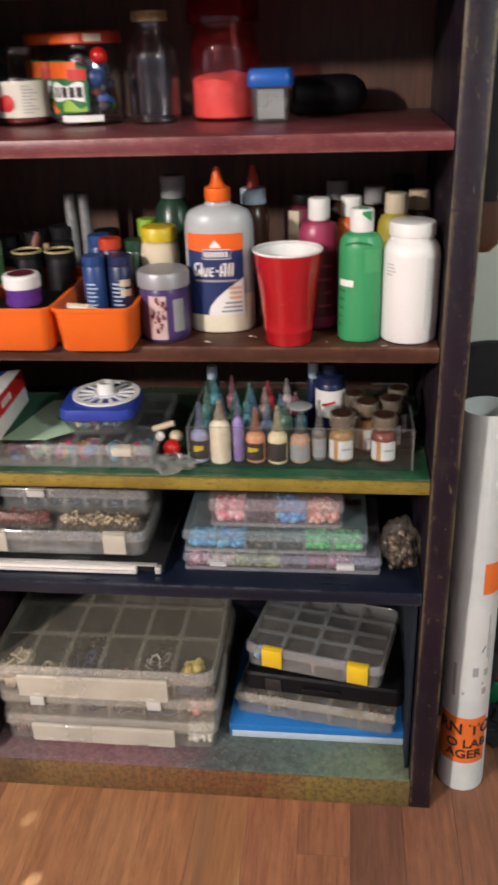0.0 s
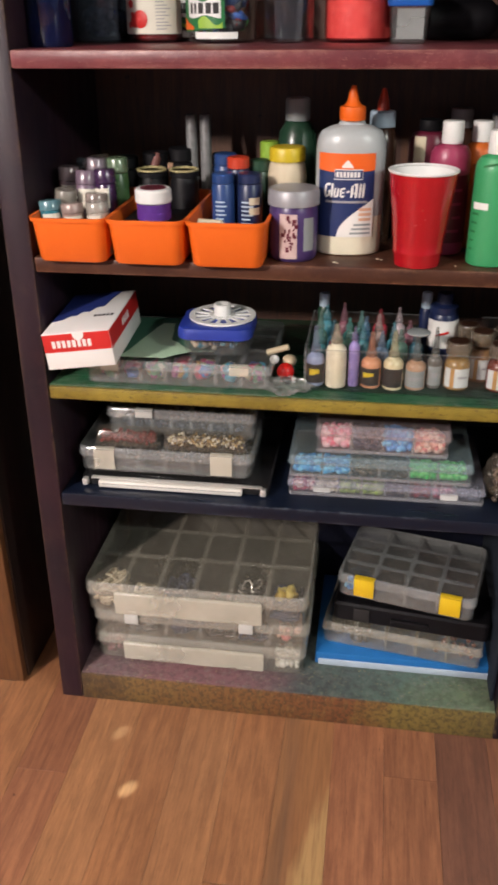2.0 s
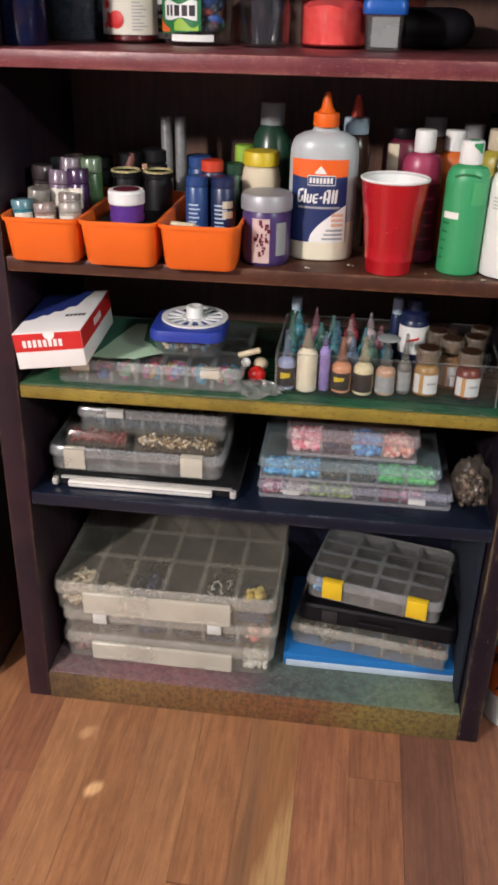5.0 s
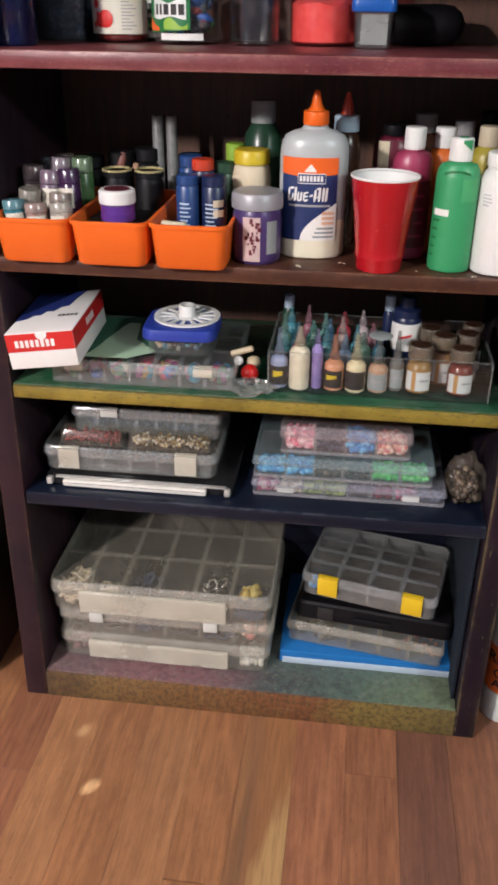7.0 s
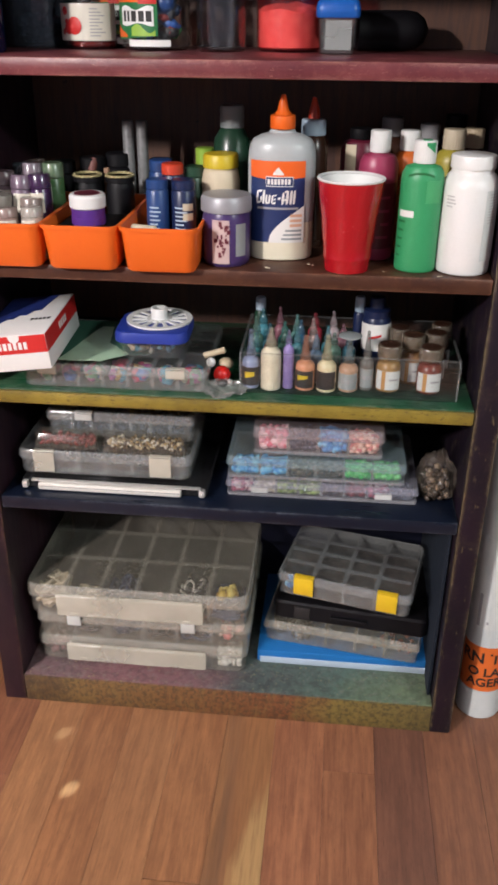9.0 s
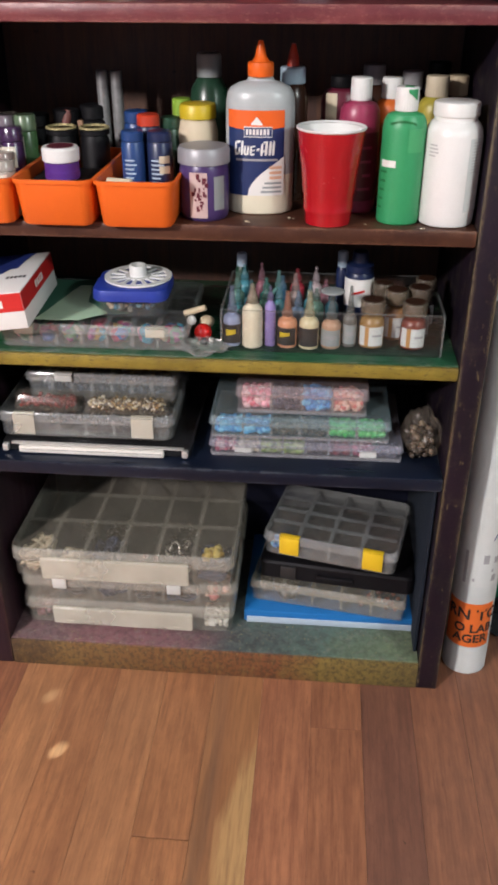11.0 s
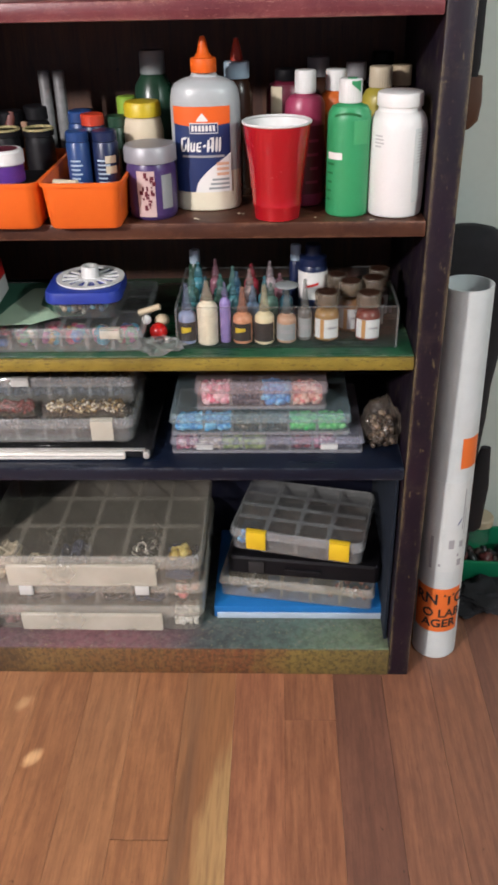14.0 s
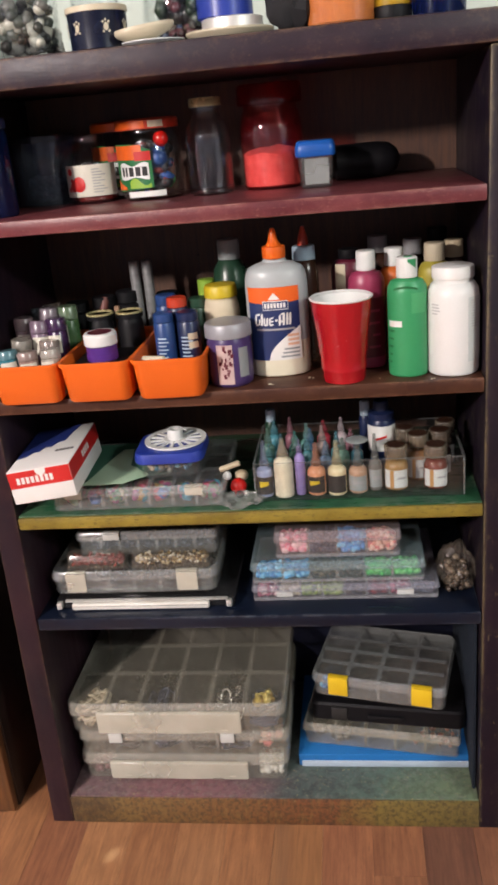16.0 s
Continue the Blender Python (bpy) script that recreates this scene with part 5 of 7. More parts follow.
    squeeze_bottle(at(0.200, 0.262, Z), "dark paint bottle with a grey cap at the back", "brown_bot", "grey_print", 0.182, 0.026, 0.9, 0.017, 0.028)
    # white bottle
    b = empty_at("medicine_bottle", at(0.3015, 0.0475, Z), "plain white plastic bottle with screw cap", "bottle")
    part("body", lathe(bmesh.new(), [(0.0335, 0), (0.0368, 0.002), (0.0382, 0.007), (0.0382, 0.118), (0.0372, 0.126), (0.033, 0.134), (0.0290, 0.1375), (0.0285, 0.1425)], seg=48), M["white"], b)
    part("cap", ribbed(0.0308, 0.1428, 0.161, 44, 0.0004), M["white"], b, "flat white screw cap")
    part("label", wrap(bmesh.new(), 0.0384, 28, 82, 0.022, 0.118), M["tube_label"], b)
    bm = bmesh.new()
    for k in range(11):
        wrap(bm, 0.0390, 36, 60 + (k * 11) % 18, 0.074 + k * 0.0038, 0.0755 + k * 0.0038, n=5, t=0.0002)
    part("small_print", bm, M["pale_print"], b)
    bm = bmesh.new()
    for k in range(4):
        wrap(bm, 0.0384, -58, -42 + (k * 7) % 9, 0.094 + k * 0.0045, 0.0960 + k * 0.0045, n=4, t=0.0002)
    part("small_print", bm, M["pale_print"], b)
    # crumbs on the shelf
    bm = bmesh.new()
    for x, y, r in ((0.022, 0.02, 0.0022), (0.026, 0.018, 0.0014), (0.082, 0.045, 0.002), (0.088, 0.043, 0.0014), (0.266, 0.006, 0.0016), (0.27, 0.008, 0.0012), (0.19, 0.022, 0.0012)):
        ball(bm, (x, y, Z + r * 0.6), r, 1, (1.4, 1, 0.6))
    solo("paint_crumbs", bm, M["cream"], Matrix(), "dried pale paint crumbs on the brown shelf", "crumbs", kind="stuff")


brown_shelf()


# ---- yellow shelf ----
def dropper(h, r, mat, tipm, full=0.47):
    """A small paint bottle: round shoulder, collar, a clear nozzle that narrows, and a nub on its end."""
    b = empty_at("dropper_bottle", at(0, 0, 0), "small dropper bottle of craft paint", "paint bottle", "dropper bottles in the tray")
    s = h * full
    part("body", lathe(bmesh.new(), [(r * 0.88, 0), (r, 0.0016), (r, s * 0.94), (r * 0.97, s), (r * 0.86, s + h * 0.035), (r * 0.66, s + h * 0.06), (r * 0.52, s + h * 0.075), (r * 0.5, s + h * 0.10)], seg=22), mat, b)
    part("collar", lathe(bmesh.new(), [(r * 0.56, s + h * 0.103), (r * 0.6, s + h * 0.107), (r * 0.6, s + h * 0.145), (r * 0.5, s + h * 0.16)], seg=18), tipm, b)
    part("nozzle", lathe(bmesh.new(), [(r * 0.56, s + h * 0.162), (r * 0.52, s + h * 0.19), (r * 0.42, s + h * 0.23), (r * 0.28, h * 0.9), (r * 0.24, h * 0.93)], seg=16), tipm, b)
    part("nub", lathe(bmesh.new(), [(r * 0.19, h * 0.932), (r * 0.26, h * 0.945), (r * 0.24, h * 0.985), (r * 0.12, h)], seg=12), tipm, b)
    return b


def yellow_shelf():
    Z = YELLOW
    # clear organizer of beads
    w, d, h = 0.294, 0.215, 0.041
    cx, cy = -0.215, 0.012 + d / 2
    organizer(at(cx, cy, Z, 0.6), w, d, h, 7, 3, "flat clear organizer box of beads on the green shelf", "organizer_cool", 0.011, 0.006, ((-0.105, 0.03, 0.014, "organizer_milky"), (0.098, 0.03, 0.014, "organizer_milky")))
    for i in range(7):
        x0 = -w / 2 + 0.01 + i * (w - 0.02) / 7
        heap("bead_pile", at(cx, cy, Z + 0.0026, 0.6), (x0 + 0.003, x0 + (w - 0.02) / 7 - 0.003, -d / 2 + 0.014, -d / 2 + 0.07, 0, 0.028), 13, 0.0125, M["bead_mix"], "mixed coloured beads in a compartment", rng)
    # plastic film under and beside it
    solo("plastic_film", crumple(bmesh.new(), (0.036, 0.024, 0.008), 3.1, 4, 0.6), M["film_thin"], at(-0.048, 0.026, Z), "crumpled clear plastic film on the shelf edge", "film")
    # loose green paper
    for nm, pts, mat, z, lb in (
        ("paper_sheet", [(-0.335, 0.045), (-0.165, 0.06), (-0.175, 0.215), (-0.345, 0.205)], "paper_dark", 0.0418, "dark green paper sheet on the organizer box"),
        ("paper_sheet", [(-0.305, 0.022), (-0.235, 0.017), (-0.198, 0.055), (-0.24, 0.1), (-0.252, 0.178), (-0.27, 0.178)], "paper_green", 0.0436, "torn light green paper with a wavy edge")):
        bm = bmesh.new()
        n = len(pts)
        fine = []
        for i in range(n):
            a, b2 = Vector(pts[i]), Vector(pts[(i + 1) % n])
            for k in range(6):
                p = a.lerp(b2, k / 6)
                q = 0.003 * noise.noise(Vector((p.x * 60, p.y * 60, 0)))
                fine.append((p.x + q, p.y + q))
        lo = [bm.verts.new((x, y, Z + z + 0.002 + 0.002 * noise.noise(Vector((x * 18, y * 18, 2))))) for x, y in fine]
        hi = [bm.verts.new(v.co + Vector((0, 0, 0.0006))) for v in lo]
        k = len(lo)
        bm.faces.new(lo[::-1])
        bm.faces.new(hi)
        for i in range(k):
            bm.faces.new((lo[i], lo[(i + 1) % k], hi[(i + 1) % k], hi[i]))
        bmesh.ops.triangulate(bm, faces=bm.faces[:])
        solo(nm, bm, M[mat], Matrix(), lb, "paper", smooth=False)
    # carton with a red stripe, tilted on the organizer
    b = empty_at("carton", pose(-0.349, 0.051, 0.7105, 0, -6.4, 3.5), "small red, white and blue cardboard carton", "carton")
    w, d, h = 0.103, 0.19, 0.056
    part("box", slab(bmesh.new(), -w / 2, w / 2, -d / 2, d / 2, 0, h, 0.001), M["white_matte"], b, "white cardboard box")
    e = 0.0006
    bm = slab(bmesh.new(), -w / 2 + 0.0005, w / 2 - 0.0005, -d / 2 - e, -d / 2 + 0.001, 0.027, h - 0.0015)
    part("front_stripe", bm, M["box_red"], b, "red printed band", smooth=False)
    part("side_stripe", slab(bmesh.new(), w / 2 - 0.001, w / 2 + e, -d / 2 + 0.0006, d / 2 - 0.0006, 0.027, h - 0.0015), M["box_red"], b, smooth=False)
    bm = bmesh.new()
    ring = [(-w / 2 + 0.001, d / 2 - 0.001), (-w / 2 + 0.001, -d / 2 + 0.055), (-0.035, -d / 2 + 0.062), (-0.027, -d / 2 + 0.078), (-0.018, -d / 2 + 0.076), (-0.012, -d / 2 + 0.094), (0.0, -d / 2 + 0.092), (0.006, -d / 2 + 0.112), (0.018, -d / 2 + 0.114), (0.022, d / 2 - 0.04), (0.03, d / 2 - 0.001)]
    loop_faces(bm, [[(x, y, h + 0.0001) for x, y in reversed(ring)], [(x, y, h + e) for x, y in reversed(ring)]])
    part("top_print", bm, M["box_blue"], b, "dark blue stepped print", smooth=False)
    bm = bmesh.new()
    for k in range(8):
        x = -0.038 + k * 0.0078
        slab(bm, x, x + 0.0052, -d / 2 - e - 0.0004, -d / 2 - e + 0.0001, 0.0335, 0.0445)
    part("lettering_bar", bm, M["white_matte"], b, smooth=False)
    bm = bmesh.new()
    for k in range(5):
        slab(bm, 0.012 + k * 0.0065, 0.0165 + k * 0.0065, -d / 2 + 0.066, -d / 2 + 0.075, h + 0.0001, h + 0.0005)
    part("small_print", bm, M["ink"], b, smooth=False)
    bm = bmesh.new()
    for k in range(4):
        slab(bm, w / 2 + 0.0004, w / 2 + 0.001, -0.02 + k * 0.012, -0.012 + k * 0.012, 0.035, 0.046)
    part("small_print", bm, M["white_matte"], b, smooth=False)
    bm = lathe(bmesh.new(), [(0.0085, 0), (0.0085, 0.0012)], seg=20)
    bmesh.ops.transform(bm, matrix=Matrix.Translation((0.004, -d / 2 - 0.0003, h - 0.0035)) @ Matrix.Rotation(radians(90), 4, "X"), verts=bm.verts[:])
    for v in bm.verts:
        v.co.z = min(v.co.z, h + 0.0006)
    part("thumb_tab", bm, M["white_matte"], b, smooth=False)
    # blue-lidded box with a reel
    b = empty_at("plastic_container", at(-0.160, 0.086, Z + 0.0455, 2), "clear plastic container with a blue lid on papers", "container")
    part("body", loft(bmesh.new(), [(0.094, 0.088, 0, 0.016), (0.098, 0.092, 0.003, 0.018), (0.106, 0.099, 0.032, 0.02), (0.102, 0.095, 0.032, 0.019), (0.094, 0.088, 0.003, 0.017)], 6), M["organizer_cool"], b)
    part("lid", loft(bmesh.new(), [(0.112, 0.105, 0.0265, 0.02), (0.116, 0.109, 0.028, 0.022), (0.116, 0.109, 0.038, 0.022), (0.112, 0.105, 0.044, 0.02), (0.104, 0.097, 0.0455, 0.018)], 6), M["blue_lid"], b, "dark blue snap lid")
    heap("bead_pile", at(-0.160, 0.086, Z + 0.0455), (-0.04, 0.04, -0.038, 0.03, 0.0035, 0.022), 60, 0.007, motley("teal_beads", ["3a8098", "5a9ab0", "2a5a78", "8a8a80", "c8b8a0"]), "teal and grey beads in the blue-lidded container", rng)
    b = empty_at("ribbon_reel", at(-0.154, 0.094, Z + 0.0925, 8), "white plastic reel with spoke slots on a blue lid", "reel")
    R = 0.0525
    for z0 in (0.0,):
        bm = bmesh.new()
        n = 14
        seg = n * 6
        for ra, rb, only in ((0.044, R, None), (0.012, 0.020, None), (0.0202, 0.0438, 2)):
            for i in range(seg):
                if only is not None and (i % 6) >= only:
                    continue
                a0, a1 = 2 * math.pi * i / seg, 2 * math.pi * (i + 1) / seg
                pts = [(ra, a0), (rb, a0), (rb, a1), (ra, a1)]
                lo = [bm.verts.new((r * math.cos(a), r * math.sin(a), z0)) for r, a in pts]
                hi = [bm.verts.new((r * math.cos(a), r * math.sin(a), z0 + 0.0028)) for r, a in pts]
                bm.faces.new(lo[::-1])
                bm.faces.new(hi)
                for k in range(4):
                    bm.faces.new((lo[k], lo[(k + 1) % 4], hi[(k + 1) % 4], hi[k]))
        bmesh.ops.remove_doubles(bm, verts=bm.verts[:], dist=0.0003)
        part("flange", bm, M["white"], b, "slotted white disc", smooth=False)
    part("hub", lathe(bmesh.new(), hollow([(0.0135, 0.0), (0.0135, 0.0185), (0.0125, 0.0198)], 0.003, 0.001), seg=28), M["white"], b)
    solo("reel_washer", lathe(bmesh.new(), [(0.03, 0), (0.03, 0.001)], seg=28), M["blue_lid"], at(-0.154, 0.094, Z + 0.0912), "thin blue disc under the white reel", "washer")
    # key charm of beads
    b = empty_at("bead_charm", at(-0.056, 0.072, Z), "charm of red, white and wooden beads with clasp", "charm")
    for nm, c, r, mat, sq in (("red_bead", (0.006, -0.006, 0.0145), 0.0142, "red_plastic", (1, 1, 1)), ("wooden_bead", (0.010, 0.012, 0.026), 0.012, "tan_cap", (1, 1, 0.8)), ("white_bead", (-0.012, -0.004, 0.033), 0.0075, "white", (1, 1, 1)), ("dark_bead", (0.010, -0.022, 0.006), 0.0062, "black", (1.2, 1, 1)), ("silver_bead", (0.02, -0.018, 0.0055), 0.0055, "silver", (1, 1, 1))):
        bm = bmesh.new()
        ball(bm, c, r, 3, sq)
        part(nm, bm, M[mat], b)
    bm = lathe(bmesh.new(), [(0.0045, -0.018), (0.005, -0.016), (0.005, 0.016), (0.0045, 0.018)], seg=14)
    bmesh.ops.transform(bm, matrix=Matrix.Translation((-0.008, 0.008, 0.045)) @ Matrix.Rotation(radians(72), 4, "Y"), verts=bm.verts[:])
    part("wooden_peg", bm, M["tan_cap"], b)
    # clear tray of paints
    b = empty_at("acrylic_tray", at(0.150, 0.122, Z), "clear acrylic tray holding small paint bottles", "tray")
    part("floor_plate", slab(bmesh.new(), -0.168, 0.168, -0.092, 0.092, 0, 0.003, 0.001), M["acrylic"], b)
    for x0, x1, y0, y1 in ((-0.168, 0.168, -0.092, -0.0895), (-0.168, 0.168, 0.0895, 0.092), (-0.168, -0.1655, -0.0893, 0.0893), (0.1655, 0.168, -0.0893, 0.0893)):
        part("wall_plate", slab(bmesh.new(), x0, x1, y0, y1, 0.0032, 0.066, 0.0006), M["acrylic"], b)
    # pale strips laid on the rim and corners imitate the edges' gleam
    for x0, x1, y0, y1 in ((-0.168, 0.168, -0.0925, -0.0888), (-0.168, 0.168, 0.0888, 0.0925), (-0.1685, -0.1648, -0.0885, 0.0885), (0.1648, 0.1685, -0.0885, 0.0885)):
        part("polished_edge", slab(bmesh.new(), x0, x1, y0, y1, 0.0662, 0.0670), M["edge_gleam"], b, smooth=False)
    for x in (-0.1668, 0.1668):
        part("corner_edge", slab(bmesh.new(), x - 0.0014, x + 0.0014, -0.0937, -0.0922, 0.002, 0.0655, 0.0004), M["edge_gleam"], b)
    F = Z + 0.0034

    def col(name, c, sc=60):
        return plain(name, c, 0.27, scale=sc)

    def clear_tip(name, c):
        return cloudy(name, tuple(0.85 * q + 0.03 for q in lin(c)), 0.36, 0.15, (0.88, 0.9, 0.9))

    front = [(-0.002, 0.052, 0.095, 0.0138, "8f9ab8", "7a84a0", 1), (0.0295, 0.048, 0.10, 0.0158, "ddd4ba", "bdb196", 0), (0.0565, 0.052, 0.096, 0.0085, "8f7fb8", "8676a6", 0), (0.0830, 0.053, 0.088, 0.0150, "d0926e", "c08264", 1), (0.1165, 0.050, 0.092, 0.0150, "ddd0a8", "c8bc94", 2), (0.1505, 0.055, 0.082, 0.0150, "b8947a", "6a665e", 3), (0.1785, 0.062, 0.096, 0.0110, "6a6864", "76746e", 3)]
    for x, y, h, r, c, k, lab in front:
        o = dropper(h, r, col("paint_" + c, c), clear_tip("tip_" + k, k), 0.6 if c == "ddd4ba" else 0.66 if c == "8f7fb8" else 0.46)
        o.matrix_world = at(x, y, F, rng.uniform(-12, 12))
        if lab:
            part("label", wrap(bmesh.new(), r + 0.0003, -80, 60, h * 0.06, h * 0.38, n=10), M["ink"] if lab < 3 else M["grey_cap"], o)
            if lab == 1:
                part("label_mark", wrap(bmesh.new(), r + 0.001, -38, 22, h * 0.2, h * 0.3, n=8, low=lambda f: 0.018 + 0.004 * f), M["yellow_lid"], o)
            if lab == 3:
                part("small_print", wrap(bmesh.new(), r + 0.001, -40, 40, h * 0.2, h * 0.27, n=6), M["grey_print"], o)
    # flat cap on one dropper
    solo("spreader_cap", lathe(bmesh.new(), [(0.004, 0), (0.004, 0.003), (0.0175, 0.006), (0.018, 0.0075), (0.016, 0.0085), (0.006, 0.009)], seg=28), M["grey_cap"], at(0.1505, 0.055, F + 0.0822), "flat clear grey disc cap on a bottle tip", "cap")
    back = ["4f9096", "b83a4a", "9f6a78", "c0aaa4", "4f9f96", "6a8f80", "57909a", "a6545c", "c4b2b6", "7ab0aa", "5aa0b0", "4a7a9c", "46788a", "8096b0", "547a6a"]
    i = 0
    for row, (y, xs) in enumerate(((0.086, (0.004, 0.026, 0.048, 0.068, 0.098, 0.126, 0.150)), (0.118, (0.000, 0.022, 0.046, 0.072, 0.092, 0.116, 0.14)), (0.155, (0.008, 0.036, 0.064, 0.094, 0.124)))):
        for x in xs:
            c = back[(i * 7 + row) % len(back)]
            o = dropper(0.078 + 0.012 * ((i * 5) % 4) / 3 + 0.004 * row, 0.0105 + 0.0015 * ((i * 7) % 3) / 2, col("paint_" + c, tuple(q * 0.72 for q in lin(c))), clear_tip("tip_" + c, c), 0.58 + 0.08 * ((i * 3) % 4) / 3)
            o.matrix_world = at(x, y, F, rng.uniform(-20, 20))
            i += 1
    for x, y, r, h, c, k in ((0.2125, 0.062, 0.0205, 0.076, "a5804c", "7c6448"), (0.2755, 0.062, 0.0205, 0.074, "7c3a2e", "6a4a40"), (0.2500, 0.098, 0.020, 0.080, "a07a54", "86704e"), (0.2870, 0.112, 0.020, 0.080, "5c342a", "4f3a34"), (0.232, 0.14, 0.018, 0.076, "5a3a30", "4a3a30"), (0.3, 0.155, 0.018, 0.08, "3a2c28", "30282a")):
        b = turned("paint_jar", at(x, y, F), "small glass jar of brown craft paint with white label", "paint jar", [
            ("jar", [(r * 0.9, 0), (r, 0.003), (r, h * 0.58), (r * 0.9, h * 0.66), (r * 0.72, h * 0.70), (r * 0.72, h * 0.74)], "glass"),
            ("lid", [(r * 0.76, h * 0.745), (r * 0.92, h * 0.75), (r * 0.92, h - 0.0012), (r * 0.88, h)], "jar_lid")], "paint jars in the tray")
        part("paint", lathe(bmesh.new(), [(r * 0.84, 0.002), (r * 0.92, 0.004), (r * 0.92, h * 0.52), (r * 0.8, h * 0.62), (r * 0.6, h * 0.66)], seg=24), col("jar_" + c, c), b)
        part("lid_top", lathe(bmesh.new(), [(r * 0.7, h * 0.76), (r * 0.7, h * 0.96)], seg=24), col("lid_" + k, tuple(q * 0.6 for q in lin(k))), b)
        part("lid_disc", lathe(bmesh.new(), [(r * 0.74, h + 0.0002), (r * 0.74, h + 0.0008)], seg=24), M["brown_bot"], b, "dark disc on the lid")
        part("label", wrap(bmesh.new(), r + 0.0004, -58, 52, h * 0.10, h * 0.50, n=10), M["tube_label"], b)
        part("label_stripe", wrap(bmesh.new(), r + 0.001, -30, -14, h * 0.10, h * 0.50, n=4), M["tan_stripe"], b)
        part("small_print", wrap(bmesh.new(), r + 0.001, 2, 40, h * 0.30, h * 0.34, n=4), M["grey_print"], b)
    # taller bottle with a blue lid, behind
    b = turned("paint_bottle", at(0.1935, 0.158, F), "white-labelled bottle with a navy lid in the tray", "paint bottle", [
        ("body", [(0.022, 0), (0.0235, 0.003), (0.0235, 0.082), (0.021, 0.088)], "navy_bot"),
        ("lid", [(0.0215, 0.0885), (0.0225, 0.089), (0.022, 0.1), (0.0135, 0.104), (0.0125, 0.118), (0.011, 0.12)], "navy_bot")])
    part("label", wrap(bmesh.new(), 0.0238, -75, 75, 0.035, 0.08), M["white_matte"], b)
    part("label_mark", wrap(bmesh.new(), 0.0244, -30, 20, 0.054, 0.06, top=lambda f: 0.058 + 0.006 * f, low=lambda f: 0.054 + 0.006 * f), M["box_red"], b)
    turned("paint_bottle", at(0.166, 0.17, F), "small bottle with a pale blue cap in the tray", "paint bottle", [
        ("body", [(0.009, 0), (0.01, 0.002), (0.01, 0.085), (0.008, 0.09)], "navy_bot"),
        ("cap", [(0.0075, 0.0905), (0.0085, 0.091), (0.0085, 0.114), (0.007, 0.116)], "blue_cap")])
    turned("paint_bottle", at(0.002, 0.172, F), "small bottle with a pale teal cap in the tray", "paint bottle", [
        ("body", [(0.0095, 0), (0.0105, 0.002), (0.0105, 0.08), (0.008, 0.086)], "forest"),
        ("cap", [(0.0075, 0.0865), (0.0085, 0.087), (0.0085, 0.106), (0.007, 0.108)], "blue_cap")])


yellow_shelf()


